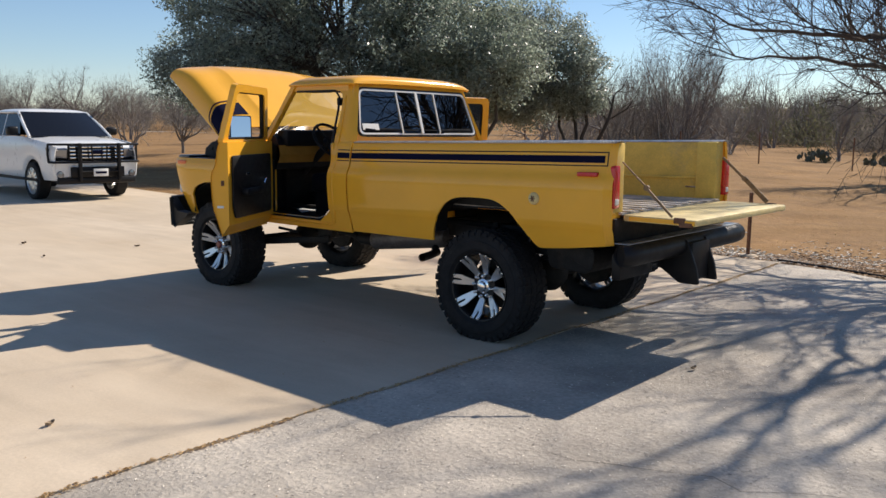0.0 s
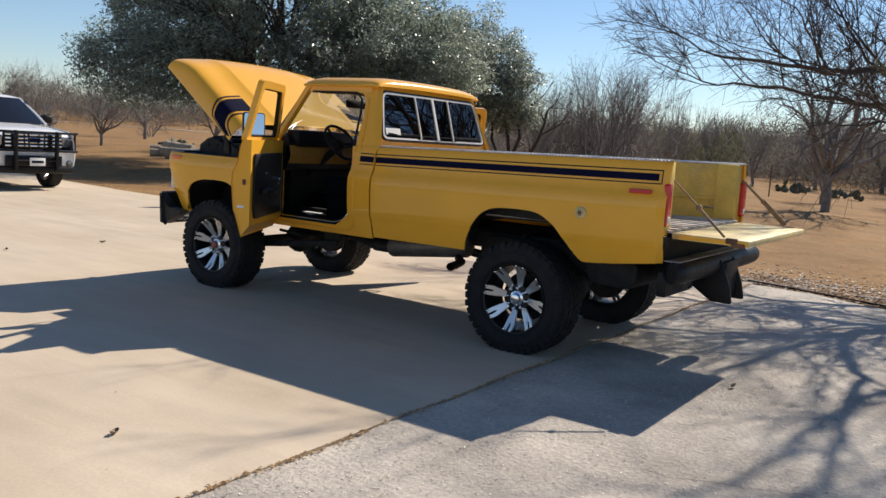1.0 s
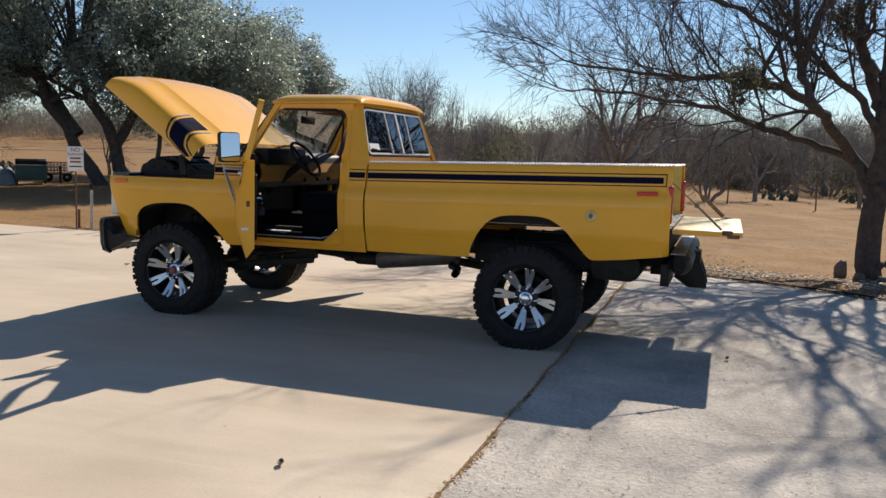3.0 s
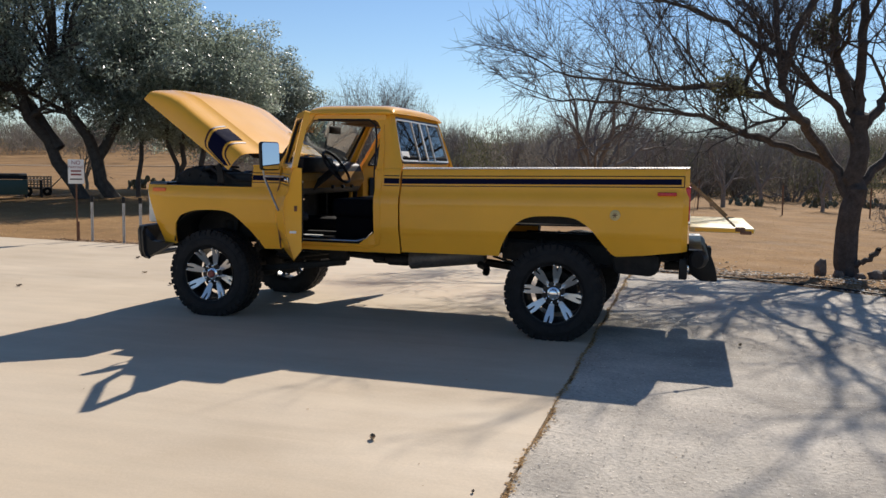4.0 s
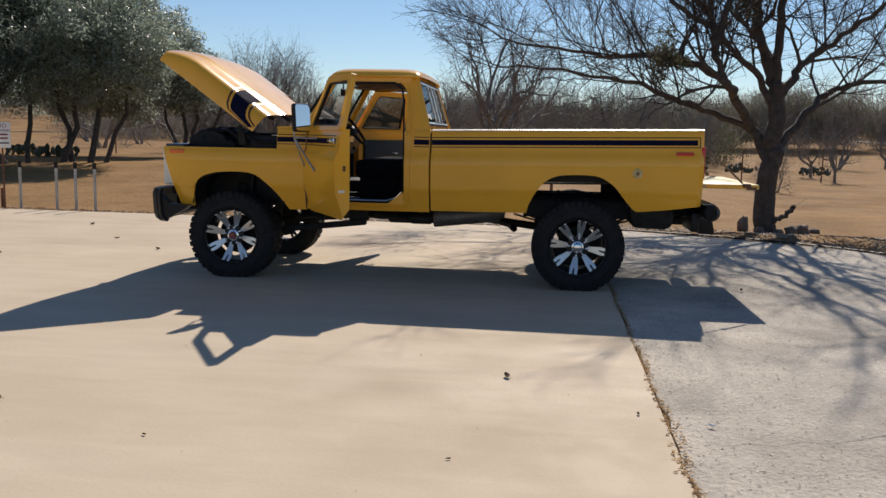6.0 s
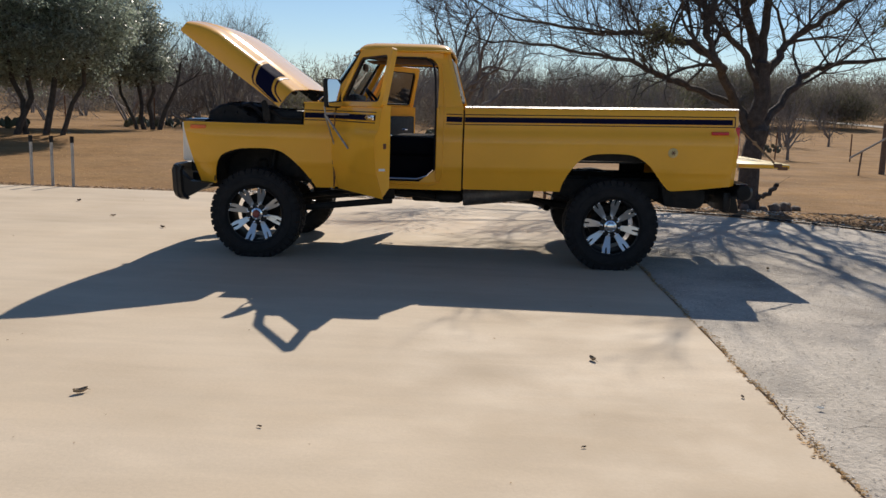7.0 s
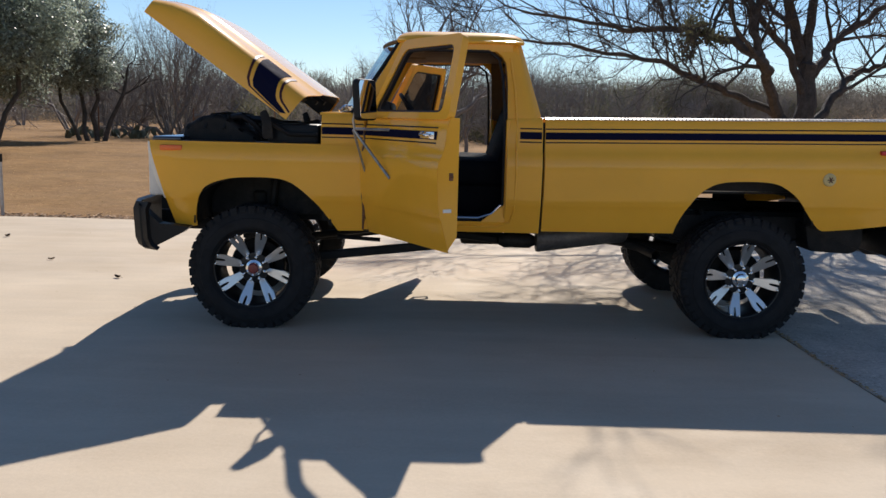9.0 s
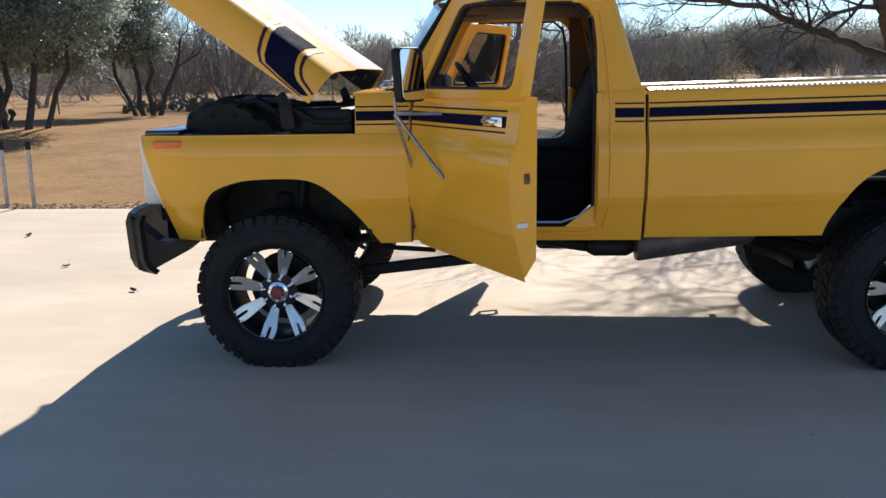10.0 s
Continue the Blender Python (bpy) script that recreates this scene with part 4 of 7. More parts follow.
    if side > 0:
        box(bm, 1.985, 2.26, 0.70, 0.72, 0.80, 1.04)
    part("wheel_house_liner", bm, SOOT_SHADE, bedside)

# bed floor, front wall
bm = bmesh.new()
box(bm, 0.30, 2.80, -0.82, 0.82, 0.985, 1.0)
bedfloor = part("bed_floor", bm, BED_GREY, truck, "scoured grey ribbed bed floor")
for i in range(9):
    y = -0.72 + i * 0.18
    bm = bmesh.new()
    box(bm, 0.32, 2.82, y - 0.03, y + 0.03, 1.0, 1.012, 0.004)
    part("floor_rib", bm, BED_GREY, bedfloor)
for x in (0.45, 0.95, 2.25, 2.7):
    bm = bmesh.new()
    box(bm, x, x + 0.07, -0.80, 0.80, 0.90, 0.985)
    part("cross_sill", bm, SOOT_SHADE, bedfloor)
bm = bmesh.new()
box(bm, 0.31, 2.70, -0.835, 0.835, 0.972, 0.983)
part("underside", bm, SOOT_SHADE, bedfloor)
bm = bmesh.new()
box(bm, 0.285, 0.31, -0.93, 0.93, 0.74, 1.475, 0.004)
rake(part("bed_front_wall", bm, YELLOW, truck))
# Added sheet blackens the gap between cab and bed, which is only shaded.
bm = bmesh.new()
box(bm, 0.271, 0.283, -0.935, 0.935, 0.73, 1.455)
part("gap_shield", bm, SOOT_SHADE, truck, "black sheet standing in for shade between cab and bed")
rake(bedfloor)
bm = bmesh.new()
box(bm, 2.70, 2.79, -0.90, 0.90, 0.82, 1.01, 0.008)
part("rear_sill", bm, SOOT_SHADE, truck)

# tailgate let down, with its two folding arms
gate = None
bm = bmesh.new()
box(bm, 2.81, 3.335, -0.83, 0.83, 0.993, 1.038, 0.012)
gate = part("tailgate", bm, GATE_WORN, truck, "scuffed yellow tailgate lowered flat")
bm = bmesh.new()
box(bm, 2.86, 3.325, -0.838, -0.825, 1.0, 1.028)
part("edge_trim", bm, YELLOW, gate)
for side in (-1, 1):
    bm = bmesh.new()
    thin = 0.45 if side < 0 else 1.0
    prism(bm, [(2.7975 - 0.0075 * thin, 1.394 - 0.006 * thin), (2.7975 + 0.0075 * thin, 1.394 + 0.006 * thin), (2.9975 + 0.0075 * thin, 1.2165 + 0.0085 * thin), (2.9975 - 0.0075 * thin, 1.2165 - 0.0085 * thin)], "y", side * 0.838, side * 0.846)
    prism(bm, [(2.9775 - 0.0125 * thin, 1.235 - 0.013 * thin), (2.9775 + 0.0125 * thin, 1.235 + 0.013 * thin), (3.1775 + 0.0125 * thin, 1.049 + 0.013 * thin), (3.1775 - 0.0125 * thin, 1.049 - 0.013 * thin)], "y", side * 0.846, side * 0.856)
    lathe(bm, [(0.0001, -0.012), (0.020, -0.010), (0.020, 0.010), (0.0001, 0.012)], 10, (2.985, side * 0.846, 1.228))
    part("folding_arm", bm, GATEARM, gate, "rusty folding tailgate arm")
    bm = bmesh.new()
    box(bm, 3.18, 3.26, side * 0.815, side * 0.842, 1.005, 1.045, 0.008)
    box(bm, 3.22, 3.31, side * 0.82, side * 0.845, 0.985, 1.015, 0.006)
    part("latch", bm, RUST, gate)
bm = bmesh.new()
box(bm, 2.50, 2.64, 0.795, 0.812, 1.135, 1.15, 0.004)
part("tie_hook", bm, STEEL, truck)

# ---- cab ----
CABX = lambda z: 0.268 - 0.285 * max(0.0, z - 1.47)
SIDEY = lambda z: 0.935 - 0.33 * max(0.0, z - 1.47)
for side in (-1, 1):
    bm = bmesh.new()
    side_panel(bm, side, 0.03, 0.268, lambda x: 0.70, 1.485)
    corner = part("cab_corner", bm, YELLOW, truck)
    bm = bmesh.new()

    def up(u, z):
        f = 0.03 - 0.10 * max(0, z - 1.72) ** 1.0 - (0.0 if z < 1.88 else 1.3 * (z - 1.88))
        r = CABX(z)
        x = f + (r - f) * u
        y = SIDEY(z) - 0.05 * (max(0.0, u - 0.6) / 0.4) ** 2
        return (x, side * y, z)
    surf(bm, steps(0, 1, 8), [1.44, 1.5, 1.55, 1.6, 1.65, 1.7, 1.75, 1.8, 1.85, 1.9, 1.94, 1.98, 2.01], up, 0.03)
    part("rear_pillar", bm, YELLOW, corner)
    for nm, z0, z1 in (("stripe", 1.342, 1.390), ("pinstripe", 1.409, 1.416), ("pinstripe", 1.319, 1.326)):
        bm = bmesh.new()
        surf(bm, steps(0.115, 0.262, 4), steps(z0, z1, 2), lambda x, z: (x, side * (lerp(WIDTH, z) + 0.0035), z), 0.003)
        part(nm, bm, NAVY if nm == "stripe" else BLACK, corner)
    bm = bmesh.new()
    tube(bm, [(-0.90, side * 0.952, 0.738), (-0.02, side * 0.952, 0.742), (0.065, side * 0.962, 0.775), (0.088, side * 0.985, 0.86), (0.092, side * 1.010, 1.0), (0.092, side * 1.019, 1.12), (0.092, side * 1.014, 1.21), (0.092, side * 0.974, 1.30), (0.092, side * 0.944, 1.46), (0.075, side * 0.868, 1.68), (0.045, side * 0.803, 1.88)], 0.008, 8)
    part("door_gap", bm, YELLOW, corner)
    # door jamb and black seal
    bm = bmesh.new()
    box(bm, 0.02, 0.05, side * 0.80, side * 0.965, 0.80, 1.47, 0.01)
    part("door_jamb", bm, YELLOW, corner)
    bm = bmesh.new()
    pts = [(-0.90, 0.775), (-0.12, 0.775), (0.015, 0.86), (0.012, 1.45), (-0.005, 1.75), (-0.03, 1.87), (-0.10, 1.925), (-0.62, 1.925)]
    tube(bm, [(x, side * (0.945 if z < 1.47 else SIDEY(z) + 0.005), z) for x, z in pts], 0.010, 6)
    part("door_seal", bm, VINYL, corner, "black rubber door seal")
    bm = bmesh.new()
    side_panel(bm, side, -0.935, 0.03, lambda x: 0.70, 0.775)
    box(bm, -0.93, 0.03, side * 0.70, side * 0.95, 0.755, 0.772, 0.004)
    prism(bm, [(-0.14, 0.77), (0.035, 0.77), (0.035, 0.90)], "y", side * 0.93, side * 0.955)
    part("rocker", bm, YELLOW, truck)
    bm = bmesh.new()
    tube(bm, [(-0.934 + 0.006 * (i % 3 - 1), side * (lerp(WIDTH, 0.70 + 0.077 * i) + 0.002), 0.70 + 0.077 * i) for i in range(10)], [0.006, 0.010, 0.013, 0.008, 0.010, 0.007, 0.010, 0.012, 0.007, 0.005], 6)
    part("hinge_gap", bm, RUST, truck, "rusty gap at the door hinge")
    # windscreen pillar and front jamb
    bm = bmesh.new()
    a, b = Vector((-0.985, side * 0.885, 1.44)), Vector((-0.675, side * 0.765, 1.985))
    prism(bm, rounded([(-0.028, -0.03), (0.035, -0.03), (0.035, 0.03), (-0.028, 0.03)], 0.012, 2), "z", 0, 1)
    for v in bm.verts:
        t = v.co.z
        p = a.lerp(b, t)
        v.co = Vector((p.x + v.co.x, p.y + v.co.y, p.z))
    part("windscreen_pillar", bm, YELLOW, truck)
    bm = bmesh.new()
    box(bm, -0.96, -0.925, side * 0.80, side * 0.945, 0.72, 1.46, 0.008)
    part("front_jamb", bm, YELLOW, truck)

# rear wall and sliding window
REARW = lambda y, z: (CABX(z) - 0.012 - 0.03 * (abs(y) / 0.9) ** 4, y, z)
N = 6
outer = rounded([(-0.93, 1.42), (0.93, 1.42), (0.755, 2.0), (-0.755, 2.0)], 0.03, N)
hole = rounded([(-0.825, 1.535), (0.825, 1.535), (0.735, 1.955), (-0.735, 1.955)], 0.07, N)
pane = rounded([(-0.795, 1.56), (0.795, 1.56), (0.712, 1.93), (-0.712, 1.93)], 0.055, N)
bm = bmesh.new()
ring(bm, outer, hole, REARW, 0.02)
box(bm, 0.24, 0.27, -0.90, 0.90, 0.72, 1.43)
rear = part("cab_rear_wall", bm, YELLOW, truck)
bm = bmesh.new()
gasket = rounded([(-0.83, 1.530), (0.83, 1.530), (0.74, 1.960), (-0.74, 1.960)], 0.072, N)
mid = rounded([(-0.812, 1.545), (0.812, 1.545), (0.725, 1.945), (-0.725, 1.945)], 0.062, N)
ring(bm, gasket, mid, lambda y, z: tuple(Vector(REARW(y, z)) + Vector((0.012, 0, 0))), 0.02)
rearwin = part("rear_window", bm, VINYL, rear, "four-pane sliding rear window with bright trim")
bm = bmesh.new()
ring(bm, mid, pane, lambda y, z: tuple(Vector(REARW(y, z)) + Vector((0.016, 0, 0))), 0.014)
part("window_trim", bm, WHITEP, rearwin, "bright white window trim")
for y, wd in ((-0.27, 0.006), (0.0, 0.015), (0.25, 0.006)):
    bm = bmesh.new()
    surf(bm, [y - wd, y + wd], [1.56, 1.75, 1.93], lambda yy, z: tuple(Vector(REARW(yy, z)) + Vector((0.014, 0, 0))), 0.012)
    part("window_bar", bm, WHITEP, rearwin)
edges = [-0.80, -0.279, -0.261, -0.016, 0.016, 0.241, 0.259, 0.80]
for i in (0, 2, 4, 6):
    bm = bmesh.new()
    cl = lambda y, z: max(-(0.80 - 0.22 * (z - 1.55)), min(0.80 - 0.22 * (z - 1.55), y))
    surf(bm, [edges[i], edges[i + 1]], steps(1.555, 1.935, 3), lambda yy, z: tuple(Vector(REARW(cl(yy, z), z)) + Vector((0.004, 0, 0))), 0.004)
    part("pane", bm, TINT, rearwin, "dark tinted pane")
bm = bmesh.new()
surf(bm, [-0.76, -0.57], steps(1.585, 1.64, 2), lambda yy, z: tuple(Vector(REARW(yy, z)) + Vector((0.012, 0, 0))), 0.002)
part("sticker", bm, WHITEPL, rearwin, "white sticker")

# roof
bm = bmesh.new()


def roofz(u, v):
    x, y = -0.735 + 0.875 * (u + 1) / 2, 0.800 * v
    k = max(0.0, 1 - abs(u) ** 8) ** 0.5 * max(0.0, 1 - abs(v) ** 9) ** 0.5
    return (x - 0.02 * (1 - abs(v)) * (u < 0), y * (1 - 0.02 * k), 1.985 + 0.083 * k + 0.012 * (1 - v * v))


us = [-1, -0.985, -0.96, -0.92, -0.85] + steps(-0.7, 0.7, 10) + [0.85, 0.92, 0.96, 0.985, 1]
surf(bm, us, us, roofz, 0.02)
roof = part("roof", bm, YELLOW, truck, smooth=60)
for side in (-1, 1):
    bm = bmesh.new()
    tube(bm, [(-0.72, side * 0.800, 1.984), (0.06, side * 0.802, 1.988), (0.125, side * 0.790, 1.985)], 0.010, 8)
    part("drip_rail", bm, YELLOW, roof)
    bm = bmesh.new()
    surf(bm, steps(-0.70, 0.06, 6), [1.926, 1.955, 1.992], lambda x, z: (x, side * (SIDEY(z) + 0.003 + 0.25 * max(0.0, z - 1.93)), z), 0.016)
    part("roof_header", bm, YELLOW, roof)
bm = bmesh.new()
box(bm, -0.68, 0.08, -0.74, 0.74, 1.94, 1.965, 0.01)
part("headliner", bm, BROWNTRIM, roof, "brown headliner")

for side in (-1, 1):
    bm = bmesh.new()
    surf(bm, [1.46, 1.6, 1.75, 1.88, 1.95], [0, 0.5, 1], lambda z, v: ((0.035 - 0.06 * (z - 1.46)) * (1 - v) + (CABX(z) - 0.05) * v, side * (SIDEY(z) - 0.055 - 0.01 * v), z), 0.01)
    part("pillar_trim", bm, BROWNTRIM, roof, "brown rear pillar trim")
# windscreen
bm = bmesh.new()
surf(bm, steps(-1, 1, 10), [0, 0.5, 1], lambda u, v: (-1.03 + 0.32 * v - 0.15 * (1 - u * u), u * (0.86 - 0.12 * v), 1.485 + 0.50 * v))
wscreen = part("windscreen", bm, SCREENGLASS, truck, "clear raked windscreen")
wscreen.visible_shadow = False
bm = bmesh.new()
for v in (0.0, 1.0):
    tube(bm, [(-1.03 + 0.32 * v - 0.15 * (1 - u * u), u * (0.86 - 0.12 * v), 1.485 + 0.50 * v) for u in steps(-1, 1, 10)], 0.016, 6)
for s in (-1, 1):
    tube(bm, [(-1.03 + 0.32 * v, s * (0.86 - 0.12 * v), 1.485 + 0.50 * v) for v in (0, 1)], 0.016, 6)
part("screen_seal", bm, VINYL, wscreen)
# cowl and firewall
bm = bmesh.new()
surf(bm, steps(-1.235, -1.03, 4), steps(-1, 1, 12), lambda x, v: (x, v * 0.93, 1.485 + 0.012 * (1 - v * v) + 0.02 * (x + 1.235)), 0.015)
cowl = part("cowl", bm, YELLOW, truck)
for s in (-0.80, 0.1):
    bm = bmesh.new()
    tube(bm, [(-1.12, s, 1.50), (-1.09, s + 0.03, 1.535), (-1.02, s + 0.36, 1.545)], 0.008, 6)
    tube(bm, [(-1.04, s + 0.05, 1.53), (-1.0, s + 0.5, 1.555)], 0.006, 5)
    part("wiper", bm, CHROME, cowl)
bm = bmesh.new()
box(bm, -1.22, -1.18, -0.90, 0.90, 0.75, 1.48)
part("firewall", bm, SOOT_SHADE, truck)

# cab inside
bm = bmesh.new()
box(bm, -1.18, 0.25, -0.90, 0.90, 0.72, 0.80, 0.005)
box(bm, -1.18, -0.3, -0.22, 0.22, 0.80, 0.96, 0.05)
part("cab_floor", bm, VINYL, truck, "black rubber floor with tunnel")
bm = bmesh.new()
prism(bm, rounded([(-1.17, 1.18), (-0.86, 1.20), (-0.80, 1.34), (-0.84, 1.50), (-0.95, 1.545), (-1.04, 1.50), (-1.17, 1.48)], 0.03, 3), "y", -0.86, 0.86)
dash = part("dashboard", bm, VINYL, truck, "black padded dashboard with yellow lower panel")
bm = bmesh.new()
prism(bm, [(-0.865, 1.265), (-0.83, 1.265), (-0.788, 1.34), (-0.812, 1.43), (-0.85, 1.43)], "y", -0.86, 0.86)
part("dash_panel", bm, DASH_SHADED, dash, "yellow dash panel, browned to stand in for shade")
bm = bmesh.new()
box(bm, -0.93, -0.765, -0.80, -0.06, 1.42, 1.575, 0.03)
part("gauge_panel", bm, VINYL, dash, "black gauge panel")
for s in (-1, 1):
    bm = bmesh.new()
    box(bm, -1.17, -0.88, s * 0.855, s * 0.885, 0.80, 1.30, 0.008)
    part("kick_panel", bm, VINYL, truck, "black kick panel")
for y in (-0.02, 0.25, 0.5):
    bm = bmesh.new()
    lathe(bm, [(0.0001, 0.03), (0.018, 0.028), (0.02, 0.0)], 12, (-0.81, y, 1.27), "x")
    part("knob", bm, VINYL, dash)
bm = bmesh.new()
lathe(bm, [(0.19 + 0.014 * math.cos(a), 0.014 * math.sin(a)) for a in steps(0, math.tau, 8)[:-1]], 36, (0, 0, 0), "z", True)
for a in (90, 210, 330):
    tube(bm, [(0, 0, -0.03), (0.19 * math.cos(radians(a)), 0.19 * math.sin(radians(a)), 0)], 0.012, 6)
lathe(bm, [(0.0001, 0.0), (0.05, -0.005), (0.06, -0.05)], 16, (0, 0, 0), "z")
bmesh.ops.transform(bm, matrix=pose(-0.60, -0.40, 1.48, 0, 52, 0), verts=bm.verts[:])
wheel_s = part("steering_wheel", bm, VINYL, truck, "black three-spoke steering wheel")
bm = bmesh.new()
tube(bm, [(-0.60, -0.40, 1.47), (-1.0, -0.40, 1.16)], 0.035, 10)
tube(bm, [(-0.66, -0.40, 1.41), (-0.64, -0.22, 1.46)], 0.006, 6)
part("steering_column", bm, VINYL, wheel_s)
bm = bmesh.new()
box(bm, -0.50, 0.14, -0.76, 0.76, 1.00, 1.18, 0.05, 3)
box(bm, -0.46, 0.12, -0.72, 0.72, 0.79, 1.02)
seat = part("bench_seat", bm, SEATVINYL, truck, "black vinyl bench seat")
bm = bmesh.new()
prism(bm, rounded([(-0.04, 1.12), (0.16, 1.12), (0.235, 1.60), (0.13, 1.62)], 0.035, 4), "y", -0.74, 0.74, 0.012)
part("backrest", bm, SEATVINYL, seat)
bm = bmesh.new()
box(bm, -0.80, -0.55, -0.72, -0.42, 1.93, 1.945, 0.004)
part("sun_visor", bm, BROWNTRIM, roof)
bm = bmesh.new()
box(bm, -0.80, -0.55, 0.2, 0.72, 1.93, 1.945, 0.004)
part("sun_visor", bm, BROWNTRIM, roof)
bm = bmesh.new()
box(bm, -0.80, -0.775, -0.14, 0.14, 1.82, 1.90, 0.015)
tube(bm, [(-0.80, 0, 1.88), (-0.80, 0, 1.96)], 0.008, 6)
part("rear_view_mirror", bm, VINYL, roof)
bm = bmesh.new()
prism(bm, [(-0.93, -0.56), (-0.62, -0.76), (-0.70, -0.46), (-0.74, -0.25), (-0.95, -0.30)], "z", 0.802, 0.806)
paper = part("paper_sheet", bm, WHITEPL)
tagged(paper, "crumpled white paper sheet on the cab floor", "paper")

bm = bmesh.new()
tube(bm, [(-0.90, -0.955, 0.80), (-0.15, -0.955, 0.80), (-0.06, -0.953, 0.83), (0.0, -0.95, 0.89)], 0.006, 6)
part("sill_strip", bm, CHROME, truck, "thin bright metal sill strip")

# ---- doors ----
def door(side, angle):
    """A door built shut, with its hinge at the origin, then swung out."""
    ob = thing("door", "", "")
    ob.name = "door"
    L = 1.02
    prof = lambda z: lerp(WIDTH, z) - 0.975
    zz = [0.70, 0.72, 0.76, 0.80, 0.84, 0.87, 0.885, 0.90, 0.95, 1.0, 1.06, 1.12, 1.16, 1.20, 1.22, 1.235, 1.25, 1.265, 1.28, 1.30, 1.35, 1.40, 1.44, 1.47]
    bm = bmesh.new()

    def skin(u, z):
        return (u * (L + 0.014) - 0.002, side * prof(z), z - 0.012 * (z < 0.71))
    surf(bm, steps(0, 1, 12), zz, skin)
    grid = bm.faces[:]
    bmesh.ops.recalc_face_normals(bm, faces=grid)
    # shell edges and inner sheet
    for x in (0.0, L):
        surf(bm, [0, 1], zz, lambda v, z: (x, side * (prof(z) * (1 - v) - 0.105 * v), z + 0.08 * v * max(0.0, (0.80 - z) / 0.10)))
    surf(bm, steps(0, 1, 12), [0, 1], lambda u, v: (u * L, side * (prof(0.70) * (1 - v) - 0.105 * v), 0.70 + 0.08 * v))
    surf(bm, steps(0, 1, 12), [0, 1], lambda u, v: (u * L, side * (prof(1.47) * (1 - v) - 0.105 * v), 1.47))
    surf(bm, [0, L], [0.78, 1.47], lambda x, z: (x, side * -0.105, z))
    body = part("door_skin", bm, YELLOW, ob)
    # window frame
    lean = lambda z: -0.04 - 0.24 * (z - 1.47)
    o = rounded([(0.0, 1.46), (L + 0.010, 1.46), (L - 0.035, 1.955), (0.285, 1.955)], 0.05, 6)
    i = rounded([(0.085, 1.50), (L - 0.075, 1.50), (L - 0.10, 1.895), (0.325, 1.895)], 0.055, 6)
    bm = bmesh.new()
    ring(bm, o, i, lambda x, z: (x, side * (lean(z) + 0.02), z), 0.045)
    part("window_frame", bm, YELLOW, ob)
    bm = bmesh.new()
    ii = rounded([(0.135, 1.512), (L - 0.092, 1.512), (L - 0.115, 1.88), (0.355, 1.88)], 0.045, 6)
    ring(bm, i, ii, lambda x, z: (x, side * (lean(z) + 0.012), z), 0.025)
    tube(bm, [(0.10, side * (lean(1.5) + 0.01), 1.495), (L - 0.08, side * (lean(1.5) + 0.01), 1.495)], 0.009, 6)
    part("window_seal", bm, VINYL, ob, "black window seal")
    if side > 0:
        bm = bmesh.new()
        surf(bm, [0, 1], [0, 1], lambda u, v: ((0.105 + 0.225 * v) * (1 - u) + (L - 0.09 - 0.025 * v) * u, side * lean(1.51 + 0.37 * v), 1.51 + 0.37 * v), 0.004)
        part("window_pane", bm, DOORTINT, ob, "lightly smoked door window pane")
    # inner trim
    bm = bmesh.new()
    prism(bm, rounded([(0.09, 0.83), (L - 0.11, 0.83), (L - 0.06, 0.93), (L - 0.06, 1.36), (0.09, 1.36)], 0.03, 4), "y", side * -0.108, side * -0.125, 0.004)
    trim = part("inner_trim", bm, VINYL, ob, "black vinyl inner door panel")
    bm = bmesh.new()
    box(bm, 0.42, 0.80, side * -0.12, side * -0.19, 1.02, 1.08, 0.02)
    part("armrest", bm, VINYL, trim)
    bm = bmesh.new()
    tube(bm, [(0.32, side * -0.12, 1.14), (0.32, side * -0.165, 1.14), (0.38, side * -0.17, 1.10)], 0.008, 6)
    part("window_winder", bm, CHROME, trim, "chrome window winder")
    bm = bmesh.new()
    tube(bm, [(0.66, side * -0.12, 1.20), (0.68, side * -0.15, 1.20), (0.74, side * -0.15, 1.20)], 0.009, 6)
    part("inner_handle", bm, CHROME, trim, "chrome inner handle")
    # hinge edge: rusty seam, with the shade of the open gap in its colour
    bm = bmesh.new()
    surf(bm, [-0.026, -0.018, -0.004], [0.705] + zz[2:], lambda x, z: (x, side * (prof(z) - 0.004 - 0.004 * (x < -0.02)), z), 0.006)
    part("hinge_seam", bm, RUST_GAP, ob, "rusty hinge seam, darkened as a shaded gap")
    # edge fittings
    bm = bmesh.new()
    box(bm, L - 0.004, L + 0.006, side * -0.068, side * -0.042, 1.11, 1.155, 0.003)
    tube(bm, [(L, side * -0.055, 1.13), (L + 0.018, side * -0.055, 1.135)], 0.008, 6)
    part("latch", bm, RUST, ob)
    bm = bmesh.new()
    box(bm, L - 0.002, L + 0.005, side * -0.06, side * -0.005, 0.925, 0.945)
    part("edge_label", bm, WHITEPL, ob)
    # stripes and handle
    for nm, z0, z1 in (("stripe", 1.342, 1.390), ("pinstripe", 1.409, 1.416), ("pinstripe", 1.319, 1.326)):
        bm = bmesh.new()
        surf(bm, steps(0.005, L - 0.09, 8), steps(z0, z1, 2), lambda x, z: (x, side * (prof(z) + 0.0035), z), 0.003)
        part(nm, bm, NAVY if nm == "stripe" else BLACK, ob)
    bm = bmesh.new()
    y = prof(1.365)
    box(bm, L - 0.27, L - 0.11, side * (y + 0.004), side * (y + 0.012), 1.345, 1.388, 0.003)
